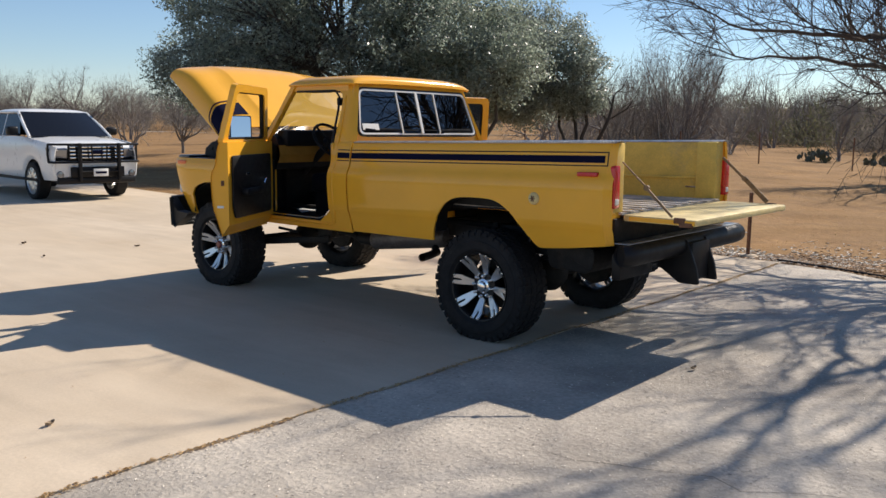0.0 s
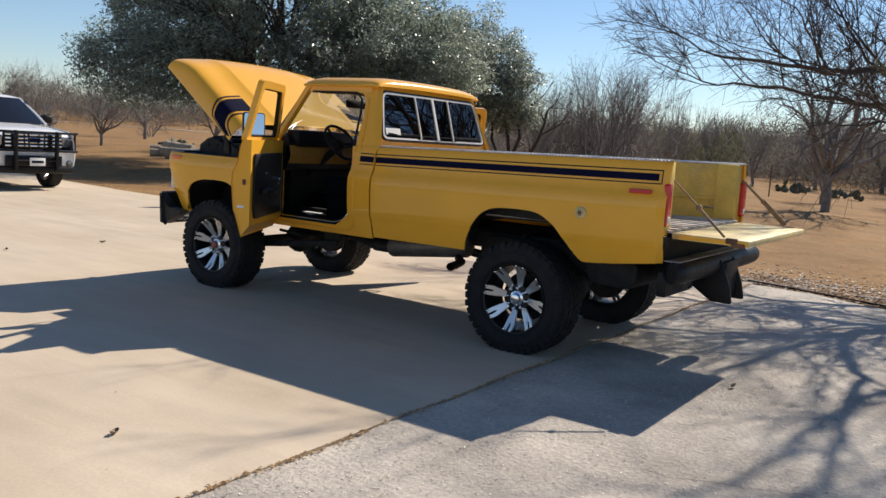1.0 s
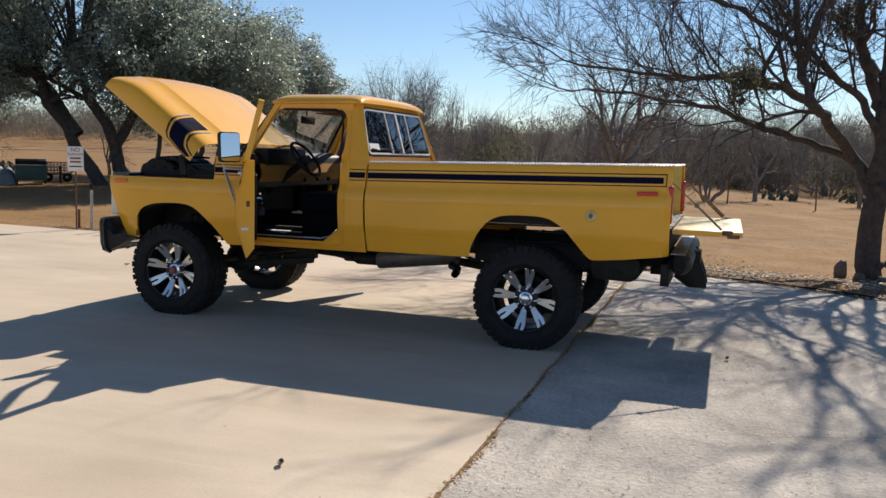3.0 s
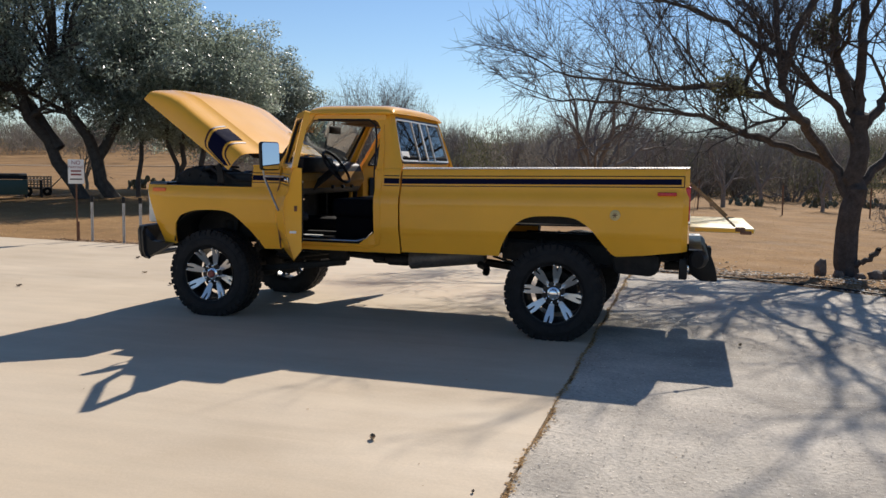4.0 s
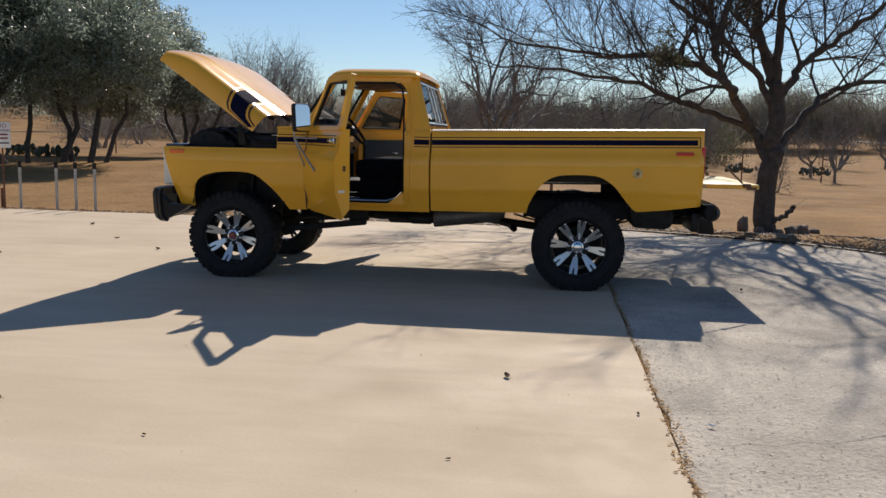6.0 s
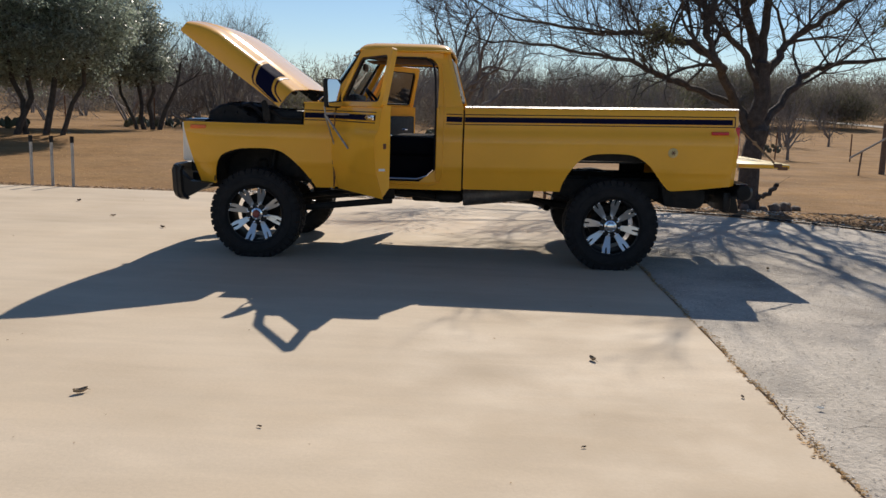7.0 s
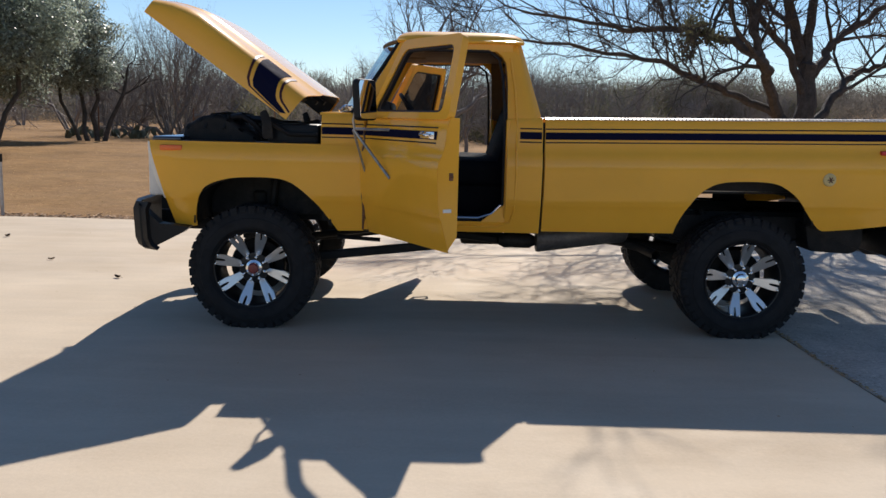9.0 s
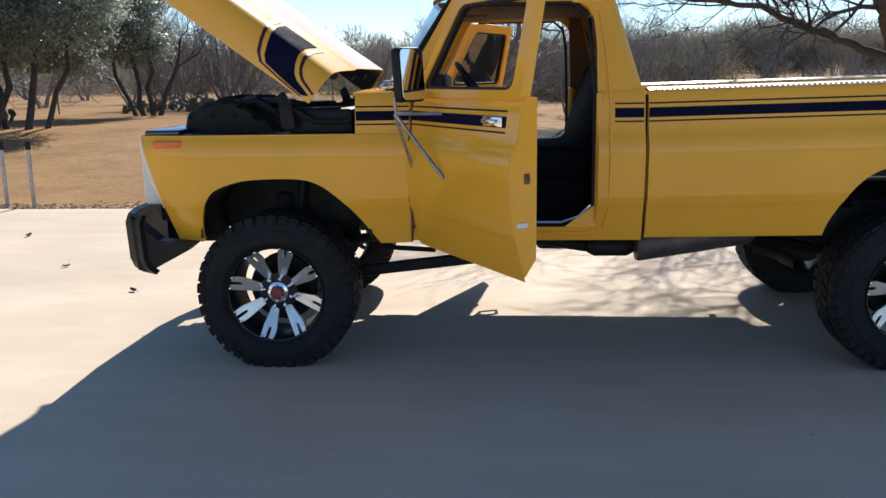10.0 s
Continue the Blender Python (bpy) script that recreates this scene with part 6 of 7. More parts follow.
def wheel(x, side, cap_mat, turn):
    """Mud tyre on a black rim with eight forked bright spokes. Built for y outward = -1."""
    ob = thing("wheel", "", "")
    R, W, HUB = 0.438, 0.31, 0.411
    bm = bmesh.new()
    h = W / 2
    lathe(bm, [(0.255, -h + 0.03), (0.272, -h + 0.010), (0.285, -h + 0.002), (0.290, -h - 0.004), (0.325, -h - 0.010), (0.352, -h - 0.008), (0.356, -h - 0.003), (0.384, -h + 0.002), (0.408, -h + 0.010), (0.426, -h + 0.030), (0.431, -0.07), (0.432, 0.0), (0.431, 0.07), (0.426, h - 0.030), (0.408, h - 0.010), (0.365, h), (0.325, h + 0.004), (0.275, h - 0.01), (0.255, h - 0.03)], 72)
    settle(bm, HUB)
    tyre = part("tyre", bm, RUBBER, ob, "black mud-terrain tyre")
    bm = bmesh.new()
    n = 42
    for k in range(n):
        a = k * math.tau / n
        for row, (y0, y1, r0, r1, ph) in enumerate(((-h + 0.010, -0.078, 0.412, R - 0.003, 0), (-0.064, -0.006, 0.422, R, 0.5), (0.006, 0.064, 0.422, R, 0), (0.078, h - 0.010, 0.412, R - 0.003, 0.5))):
            w0 = (0.74 if row in (0, 3) else 0.66) * math.tau / n * R
            if row in (0, 3) and k % 2:
                y0, y1 = (y0 + 0.010, y1) if row == 0 else (y0, y1 - 0.010)
            n0 = len(bm.verts)
            box(bm, -w0 / 2, w0 / 2, y0, y1, r0, r1)
            bm.verts.ensure_lookup_table()
            if row in (1, 2):
                for v in bm.verts[n0:]:
                    v.co.x += (v.co.y - (y0 + y1) / 2) * (0.5 if row == 1 else -0.5)
            turned(bm, n0, a + ph * math.tau / n)
        # shoulder lugs down the sidewall, long and short by turns
        for sd in (-1, 1):
            y0 = sd * (h - 0.006)
            n0 = len(bm.verts)
            box(bm, -0.020, 0.020, min(y0, y0 + sd * 0.006), max(y0, y0 + sd * 0.006), 0.380 + 0.016 * (k % 2), 0.418)
            turned(bm, n0, a + (0.5 if sd > 0 else 0) * math.tau / n)
    settle(bm, HUB)
    part("tread", bm, RUBBER, tyre)
    bm = bmesh.new()
    lathe(bm, [(0.268, -h + 0.022), (0.264, -h + 0.008), (0.256, -h + 0.010), (0.250, -h + 0.022), (0.245, -h + 0.06), (0.237, h - 0.05), (0.262, h - 0.01)], 56)
    lathe(bm, [(0.118, -0.02), (0.112, -0.060), (0.104, -0.074), (0.05, -0.078)], 36)
    rim = part("rim", bm, RIMBLACK, ob, "gloss black rim")
    bm = bmesh.new()
    lathe(bm, [(0.13, 0.02), (0.185, 0.02), (0.19, 0.03), (0.19, 0.09), (0.0001, 0.09)], 28)
    part("brake_drum", bm, SOOT_SHADE, rim)
    # one spoke: waisted at the hub, slotted at the rim, its fingers bent back
    half = [(0.0190, 0.070), (0.0220, 0.100), (0.0280, 0.140), (0.0345, 0.180), (0.0385, 0.204), (0.0395, 0.218), (0.0385, 0.236), (0.0375, 0.252), (0.0085, 0.254), (0.0080, 0.236), (0.0072, 0.220), (0.0055, 0.206), (0.0030, 0.201)]
    bm = bmesh.new()
    prism(bm, half + [(-px, pz) for px, pz in half[::-1]], "y", -0.009, 0.009, 0.0016)
    for v in bm.verts:
        r = v.co.z
        v.co.y += -0.082 - 0.034 * max(0.0, min(1.0, (r - 0.09) / 0.11)) - 0.85 * max(0.0, r - 0.208) - 0.10 * abs(v.co.x) * (r < 0.2)
    spoke = part("spoke", bm, MACHINED, rim, "machined bright forked spoke", smooth=14)
    bm = bmesh.new()
    lathe(bm, [(0.0001, -0.142), (0.008, -0.139), (0.0128, -0.128), (0.0136, -0.116), (0.0150, -0.112), (0.0155, -0.07)], 12, (0, 0, 0.081))
    nut = part("lug_nut", bm, CHROME, rim, "dark chrome lug nut")
    bm = bmesh.new()
    lathe(bm, [(0.0001, -0.010), (0.006, -0.009), (0.0085, -0.005), (0.0085, 0.008)], 10, (0, -0.158, 0.253))
    stud = part("rim_stud", bm, CHROME, rim, "bright stud at the spoke tip")
    for k in range(8):
        a = turn + k * math.tau / 8
        for first, shift in ((spoke, 0), (nut, 0), (stud, 0.120), (stud, -0.120)):
            if k == 0 and shift >= 0:
                o = first
            else:
                o = new(first.name.split(".")[0], first.data)
                o.parent = rim
            o.rotation_euler = (0, a + shift, 0)
    bm = bmesh.new()
    lathe(bm, [(0.045, -0.094), (0.088, -0.094), (0.093, -0.089), (0.094, -0.05)], 36)
    part("hub_plate", bm, RIMBLACK, rim, "black hub plate")
    bm = bmesh.new()
    lathe(bm, [(0.0001, -0.140), (0.026, -0.140), (0.034, -0.136), (0.040, -0.118), (0.056, -0.112), (0.060, -0.104), (0.060, -0.085)], 28)
    part("centre_cap", bm, CHROME, rim, "chrome hub")
    if cap_mat:
        bm = bmesh.new()
        lathe(bm, [(0.0001, -0.147), (0.028, -0.146), (0.036, -0.138), (0.037, -0.125)], 24)
        part("hub_face", bm, cap_mat, rim, "dull red hub face")
    ob["label"] = "mud tyre on black rim with bright forked spokes"
    ob.parent = truck
    ob.matrix_basis = pose(x, side * 0.835, HUB, 0, 0, 0 if side < 0 else 180)
    for o in rim.children:
        o.location.y += 0.022
    return ob


wheel(-1.69, -1, REDCAP, 0.25)
wheel(1.69, -1, None, 0.14)
wheel(-1.69, 1, REDCAP, 0.3)
wheel(1.69, 1, None, 0.2)

# ---- white pickup parked by the lawn ----
def white_pickup(at):
    """A modern crew-cab pickup, front towards +x, wheels on z = 0."""
    ob = thing("parked_pickup", "clean white modern crew-cab pickup with black grille guard", "pickup truck", at=at)
    W = 0.985

    def low(x):
        a = abs(x - 0.0)
        b = abs(x + 3.68)
        z = 0.44
        for d in (a, b):
            if d < 0.50:
                z = max(z, 0.36 + math.sqrt(0.25 - d * d))
        return min(z, 0.88)

    def top(x):
        return lerp([(-4.56, 1.30), (-2.75, 1.33), (-2.70, 1.32), (-0.55, 1.34), (0.0, 1.29), (0.7, 1.22), (0.98, 1.12)], x)
    for side in (-1, 1):
        bm = bmesh.new()
        xs = steps(-4.56, 0.98, 110)
        surf(bm, xs, steps(0, 1, 8), lambda x, v: (x, side * (W - 0.05 * (2 * v - 1) ** 4 - 0.10 * max(0, (x - 0.55) / 0.43) ** 2), low(x) + (top(x) - low(x)) * v), 0.02)
        body = part("body_side", bm, WHITEP, ob)
        for x0, x1 in ((-0.62, -1.62), (-1.66, -2.62)):
            bm = bmesh.new()
            f = lambda x, z: (x, side * (0.955 - 0.30 * (z - 1.32)), z)
            slope = 0.62 if x0 > -1 else 0.0
            surf(bm, [0, 1], steps(1.35, 1.82, 4), lambda u, z: f((x0 - slope * (z - 1.35)) * (1 - u) + x1 * u, z), 0.006)
            part("door_window", bm, DARKGLASS, body, "dark door window")
        bm = bmesh.new()
        tube(bm, [(-0.22, side * 0.90, 1.32), (-0.62, side * 0.85, 1.57), (-1.12, side * 0.76, 1.86), (-2.45, side * 0.76, 1.87), (-2.72, side * 0.86, 1.36)], 0.035, 8)
        tube(bm, [(-1.64, side * 0.94, 1.27), (-1.64, side * 0.78, 1.82)], 0.035, 8)
        part("pillar", bm, WHITEP, body)
        bm = bmesh.new()
        box(bm, -0.72, -0.52, side * 1.0, side * 1.22, 1.36, 1.55, 0.05, 3)
        tube(bm, [(-0.62, side * 0.94, 1.36), (-0.62, side * 1.06, 1.40)], 0.03, 6)
        part("wing_mirror", bm, BLACK, ob)
        bm = bmesh.new()
        box(bm, -2.5, 0.45, side * 0.93, side * 0.995, 0.40, 0.46, 0.01)
        part("sill_trim", bm, SOOT_SHADE, body)
        bm = bmesh.new()
        prism(bm, rounded([(0.44, 0.92), (0.90, 0.90), (0.93, 1.10), (0.36, 1.20)], 0.03, 3), "y", side * 0.62, side * 0.955)
        for v in bm.verts:
            v.co.x += 0.06 - 0.16 * max(0, abs(v.co.y) - 0.6) / 0.35
        part("headlamp", bm, LAMPGLASS, ob, "clear tall headlamp")
        bm = bmesh.new()
        lathe(bm, [(0.0001, 0.02), (0.06, 0.016), (0.075, 0.0), (0.08, -0.03)], 20, (0.985, side * 0.78, 0.56), "x")
        part("fog_lamp", bm, LAMPGLASS, ob)
    # hood, roof, screen, front
    bm = bmesh.new()
    surf(bm, steps(-0.52, 0.97, 14), steps(-1, 1, 14), lambda x, v: (x - 0.10 * abs(v) ** 3 * max(0, x), v * 0.90, top(x) + 0.035 * (1 - v ** 4) - 0.02 * (abs(v) > 0.7) - 0.05 * max(0, (x - 0.85) / 0.12)), 0.02)
    part("hood", bm, WHITEP, ob)
    bm = bmesh.new()
    surf(bm, steps(-1, 1, 12), steps(-1, 1, 12), lambda u, v: (-1.78 + 0.70 * u, v * 0.79, 1.875 + 0.075 * (1 - u ** 4) ** 0.5 * (1 - v ** 4) ** 0.5), 0.02)
    part("roof", bm, WHITEP, ob, smooth=60)
    bm = bmesh.new()
    surf(bm, steps(-1, 1, 10), steps(0, 1, 4), lambda u, v: (-0.26 - 0.84 * v + 0.14 * (1 - u * u), u * (0.89 - 0.13 * v), 1.345 + 0.53 * v), 0.006)
    part("windscreen", bm, DARKGLASS, ob, "dark raked windscreen")
    bm = bmesh.new()
    surf(bm, [-0.75, 0.75], steps(0, 1, 2), lambda y, v: (-2.62 - 0.12 * (1 - v), y, 1.34 + 0.48 * v), 0.006)
    part("rear_window", bm, DARKGLASS, ob)
    bm = bmesh.new()
    box(bm, -4.5, -2.72, -0.92, 0.92, 1.24, 1.27)
    box(bm, -0.6, 0.80, -0.88, 0.88, 0.5, 1.05)
    box(bm, -4.5, 0.8, -0.5, 0.5, 0.35, 0.5)
    box(bm, -2.6, -0.5, -0.9, 0.9, 0.42, 1.25)
    part("under_body", bm, SOOT_SHADE, ob)
    bm = bmesh.new()
    prism(bm, rounded([(-0.90, 0.50), (0.90, 0.50), (0.94, 0.76), (0.94, 0.84), (-0.94, 0.84), (-0.94, 0.76)], 0.03, 3), "x", 0.80, 1.05, 0.03)
    for v in bm.verts:
        v.co.x -= 0.10 * abs(v.co.y / 0.94) ** 3
    bump = part("front_bumper", bm, WHITEP, ob)
    bm = bmesh.new()
    box(bm, 1.0, 1.06, -0.58, 0.58, 0.50, 0.72, 0.02)
    box(bm, 0.9, 1.02, -0.85, 0.85, 0.36, 0.50, 0.03)
    part("lower_grille", bm, BLACK, bump)
    bm = bmesh.new()
    box(bm, 0.93, 1.0, -0.60, 0.60, 0.86, 1.17, 0.02)
    gr = part("grille", bm, BLACK, ob)
    for z in (0.91, 0.985, 1.06, 1.135):
        bm = bmesh.new()
        box(bm, 0.98, 1.03, -0.58, 0.58, z - 0.018, z + 0.018, 0.008)
        part("grille_bar", bm, CHROME, gr)
    bm = bmesh.new()
    prism(bm, rounded([(-0.12, 0.98), (0.12, 0.98), (0.12, 1.07), (-0.12, 1.07)], 0.03, 4), "x", 1.02, 1.05)
    part("badge", bm, NAVY, gr, "plain dark oval badge")
    # grille guard
    guard = bmesh.new()
    for y in (-0.42, 0.42):
        prism(guard, rounded([(1.08, 0.42), (1.16, 0.42), (1.18, 1.22), (1.10, 1.22)], 0.02, 2), "y", y - 0.03, y + 0.03, 0.006)
    for z in (0.82, 1.19):
        tube(guard, [(0.86, -0.96, z), (1.06, -0.90, z), (1.13, -0.42, z), (1.13, 0.42, z), (1.06, 0.90, z), (0.86, 0.96, z)], 0.024, 8)
    for s in (-1, 1):
        tube(guard, [(0.86, s * 0.96, 0.82), (0.84, s * 0.97, 1.0), (0.86, s * 0.96, 1.19)], 0.024, 8)
        tube(guard, [(1.13, s * 0.15, 0.82), (1.13, s * 0.17, 1.19)], 0.018, 6)
    tube(guard, [(1.13, -0.42, 0.62), (1.13, 0.42, 0.62)], 0.022, 8)
    part("grille_guard", guard, BLACK, ob, "black tubular grille guard")
    bm = bmesh.new()
    box(bm, 1.165, 1.175, -0.16, 0.16, 0.52, 0.68, 0.004)
    pl = part("number_plate", bm, WHITEPL, ob, "white plate with dark bars")
    bm = bmesh.new()
    box(bm, 1.175, 1.178, -0.12, 0.12, 0.575, 0.625)
    part("plate_bar", bm, NAVY, pl)
    wm = []
    for x in (0.0, -3.68):
        for side in (-1, 1):
            wl = thing("wheel", "", "")
            wl.parent = ob
            wl.matrix_basis = pose(x, side * 0.86, 0.40, 0, 0, 0 if side < 0 else 180)
            if not wm:
                bm = bmesh.new()
                lathe(bm, [(0.285, -0.11), (0.30, -0.135), (0.36, -0.135), (0.395, -0.11), (0.40, 0.0), (0.395, 0.11), (0.36, 0.135), (0.25, 0.12)], 40)
                a = part("tyre", bm, RUBBER, wl)
                bm = bmesh.new()
                lathe(bm, [(0.29, -0.12), (0.28, -0.11), (0.27, -0.06), (0.27, 0.1)], 40)
                for k in range(6):
                    prism(bm, [(-0.05, 0.04), (0.05, 0.04), (0.10, 0.275), (0.03, 0.275), (0.0, 0.15), (-0.03, 0.275), (-0.10, 0.275)], "y", -0.115, -0.08, 0.004)
                    bmesh.ops.rotate(bm, verts=bm.verts[:], cent=(0, 0, 0), matrix=Matrix.Rotation(math.tau / 6, 3, "Y"))
                lathe(bm, [(0.0001, -0.125), (0.05, -0.12), (0.06, -0.08)], 16)
                b = part("rim", bm, MACHINED, wl, "bright alloy rim")
                wm = [("tyre", a.data), ("rim", b.data)]
            else:
                for nm, me in wm:
                    new(nm, me).parent = wl
    return ob


white_pickup(pose(-12.88, 3.18, 0.0, 0, 0, -3))

# ---- posts, sign, stones ----
def stake(x, y, h, material, cap, label):
    ob = thing("stake", label, "stake", "stakes at the lawn edge", Matrix.Translation((x, y, ground_z(x, y))))
    bm = bmesh.new()
    tube(bm, [(0, 0, -0.1), (0, 0, h)], 0.026, 8)
    part("shaft", bm, material, ob)
    if cap:
        bm = bmesh.new()
        tube(bm, [(0, 0, h - 0.09), (0, 0, h + 0.02)], 0.034, 8)
        part("cap", bm, BLACK, ob, "black cap")


for x in (-7.94, -7.25, -6.89, -6.53):
    stake(x, 5.24, 0.84, GALV, True, "grey metal stake with black cap at the lawn edge")
stake(-8.51, 5.56, 0.36, RUST, False, "short rusty stake in the dry grass")
stake(1.47, 5.06, 0.85, RUST, False, "thin rusty pipe post by the asphalt")
bm = bmesh.new()
lathe(bm, [(0.0001, 0.03), (0.10, 0.025), (0.13, 0.0), (0.13, -0.05)], 18, (1.47, 5.06, ground_z(1.47, 5.06) + 0.01), "z")
tagged(part("concrete_footing", bm, CONCRETE), "small round concrete footing of the pipe post", "footing")

sx, sy = -8.12, 5.05
sign = thing("parking_sign", "white metal notice board with dark lines on a thin post", "sign", at=pose(sx, sy, ground_z(sx, sy), 0, 0, 38))
bm = bmesh.new()
box(bm, -0.138, 0.138, -0.006, 0.006, 1.08, 1.53, 0.012)
board = part("board", bm, WHITEPL, sign, "white sign board")


def lettering(words, size, x, z, material, parent):
    """Raised letters in the built-in font, facing -y."""
    cu = bpy.data.curves.new("letters", "FONT")
    cu.body, cu.size, cu.align_x, cu.extrude = words, size, "CENTER", 0.0015
    tmp = new("letters", cu)
    me = bpy.data.meshes.new_from_object(tmp)
    bpy.data.objects.remove(tmp)
    me.transform(pose(x, -0.008, z, 90, 0, 0))
    me.materials.append(material)
    ob = new("lettering", me)
    ob.parent = parent
    return ob


lettering("NO", 0.10, 0, 1.435, REDCAP, board)
lettering("PARKING", 0.062, 0, 1.365, REDCAP, board)
for z, w_, h_ in ((1.315, 0.09, 0.03), (1.250, 0.09, 0.03), (1.165, 0.105, 0.022)):
    bm = bmesh.new()
    box(bm, -w_, w_, -0.010, -0.006, z - h_ / 2, z + h_ / 2)
    part("text_bar", bm, BLACK if z < 1.2 else REDCAP, board)
bm = bmesh.new()
box(bm, -0.014, 0.014, 0.006, 0.026, -0.2, 1.45)
part("post", bm, RUST, sign, "thin rusty post")

# a leaning pipe rail with its posts, out in the field
rail = thing("pipe_rail", "pale leaning pipe rail on thin dark posts", "rail", at=Matrix.Translation((12.4, 20.0, ground_z(12.4, 20))))
bm = bmesh.new()
tube(bm, [(0.05, 0, 0.58), (1.1, 0, 1.22), (2.6, 0, 2.0)], 0.035, 8)
part("pipe", bm, ROADPALE, rail, "pale pipe")
for x, y, h in ((0.4, 0.06, 0.8), (1.42, 0.06, 1.42), (2.5, 0.06, 1.95)):
    bm = bmesh.new()
    tube(bm, [(x, y, -0.2), (x + 0.05, y, h)], 0.03, 7)
    part("post", bm, POSTWOOD, rail)
for i, (x, y) in enumerate([(-17.5, 27), (-13.8, 27.4), (-10.2, 27.8), (-7.0, 28.2), (-3.6, 28.6), (3.2, 29.4), (6.6, 29.8), (10.0, 30.2), (13.5, 30.6), (17.0, 31)]):
    ob = thing("fence_post", "thin dark metal fence post in the dry field", "fence post", "field fence posts", Matrix.Translation((x, y, ground_z(x, y))))
    bm = bmesh.new()
    tube(bm, [(0, 0, -0.1), (0.02 * (i % 3 - 1), 0, 1.25)], 0.03, 6)
    part("shaft", bm, RUST, ob)
fx, fy = 14.2, 21.5
ob = thing("corner_post", "weathered wooden corner post with slanting brace", "fence post", at=Matrix.Translation((fx, fy, ground_z(fx, fy))))
bm = bmesh.new()
tube(bm, [(0, 0, -0.1), (0, 0, 1.75)], 0.10, 10)
part("post", bm, POSTWOOD, ob)
bm = bmesh.new()
tube(bm, [(0.05, 0, 1.2), (1.3, 0.1, 0.05)], 0.07, 8)
part("brace", bm, POSTWOOD, ob)


def stone(x, y, r, tall, seed):
    bm = bmesh.new()
    bmesh.ops.create_icosphere(bm, subdivisions=3, radius=r)
    for v in bm.verts:
        n = noise.noise(v.co * (1.6 / r) + Vector((seed, 0, 0)))
        v.co *= 1 + 0.35 * n
        v.co.z *= tall
    bmesh.ops.translate(bm, verts=bm.verts[:], vec=(x, y, ground_z(x, y) + r * tall * 0.62))
    tagged(part("stone", bm, STONE), "rough grey-brown field stone at the tree's foot", "stone", "stones by the tree")


STONE = pbr("field_stone", (0.16, 0.125, 0.10), 0.95, var=0.3, scale=14, bump=0.006)
for i, (x, y, r, t) in enumerate([(4.97, 6.95, 0.10, 1.7), (5.75, 6.75, 0.12, 0.75), (5.98, 6.9, 0.13, 0.8), (5.2, 6.72, 0.09, 0.8), (5.52, 6.65, 0.08, 0.7), (6.3, 7.25, 0.10, 0.6)]):
    stone(x, y, r, t, i * 3.1)

# things under the oaks
bx, by = -18.5, 14.7
grill = thing("grill", "dark green barbecue grill with a plank shelf", "grill", at=pose(bx, by, ground_z(bx, by), 0, 0, 46) @ Matrix.Diagonal((1.3, 1.2, 1.05, 1)))
bm = bmesh.new()
box(bm, -0.36, 0.36, -0.25, 0.25, 0.12, 0.58, 0.02)
part("cabinet", bm, GREENPL, grill)
bm = bmesh.new()
prism(bm, rounded([(-0.26, 0.60), (0.26, 0.60), (0.22, 0.72), (0.10, 0.78), (-0.10, 0.78), (-0.22, 0.72)], 0.03, 3), "x", -0.35, 0.35, 0.01)
part("lid", bm, BLACK, grill)
bm = bmesh.new()
box(bm, 0.36, 0.72, -0.22, 0.22, 0.56, 0.59, 0.006)
part("shelf", bm, POSTWOOD, grill, "weathered plank shelf")
for x in (-0.32, 0.32, 0.68):
    for y in (-0.2, 0.2):
        bm = bmesh.new()
        tube(bm, [(x, y, -0.05), (x, y, 0.56)], 0.02, 6)
        part("leg", bm, BLACK, grill)


# a heap under a blue-grey tarp, and a garden cart with a woven side
bx, by = -19.5, 14.1
bm = bmesh.new()
surf(bm, steps(-1, 1, 22), steps(-1, 1, 18), lambda u, v: (0.75 * u, 0.5 * v, -0.05 + 0.62 * max(0.0, (1 - abs(u) ** 5) * (1 - abs(v) ** 5)) ** 0.5 * (0.86 + 0.3 * noise.noise(Vector((u * 2.2, v * 2.2, 4)))) + 0.05 * noise.noise(Vector((u * 7, v * 7, 1)))), 0.006)
bmesh.ops.transform(bm, matrix=pose(bx, by, ground_z(bx, by), 0, 0, 46), verts=bm.verts[:])
tagged(part("tarp_heap", bm, TARP, smooth=60), "low heap under a faded blue-grey tarpaulin", "tarpaulin")
bx, by = -18.7, 16.1
cart = thing("garden_cart", "tan garden cart with woven side panels on the dry grass", "cart", at=pose(bx, by, ground_z(bx, by), 0, 0, 42))
for y in (-0.3, 0.3):
    bm = bmesh.new()
    for x in steps(-0.42, 0.42, 8):
        box(bm, x - 0.022, x + 0.022, y - 0.012, y + 0.012, 0.26, 0.66)
    for z in steps(0.28, 0.64, 4):
        box(bm, -0.45, 0.45, y - 0.016, y + 0.016, z - 0.02, z + 0.02)
    part("side_panel", bm, STRAWWOOD, cart, "tan woven lattice side")
bm = bmesh.new()
box(bm, -0.45, 0.45, -0.29, 0.29, 0.22, 0.26, 0.005)
part("bed", bm, POSTWOOD, cart)
bm = bmesh.new()
tube(bm, [(0.45, 0.12, 0.30), (0.75, 0.05, 0.62), (0.75, -0.05, 0.62), (0.45, -0.12, 0.30)], 0.016, 6)
part("handle", bm, BLACK, cart)
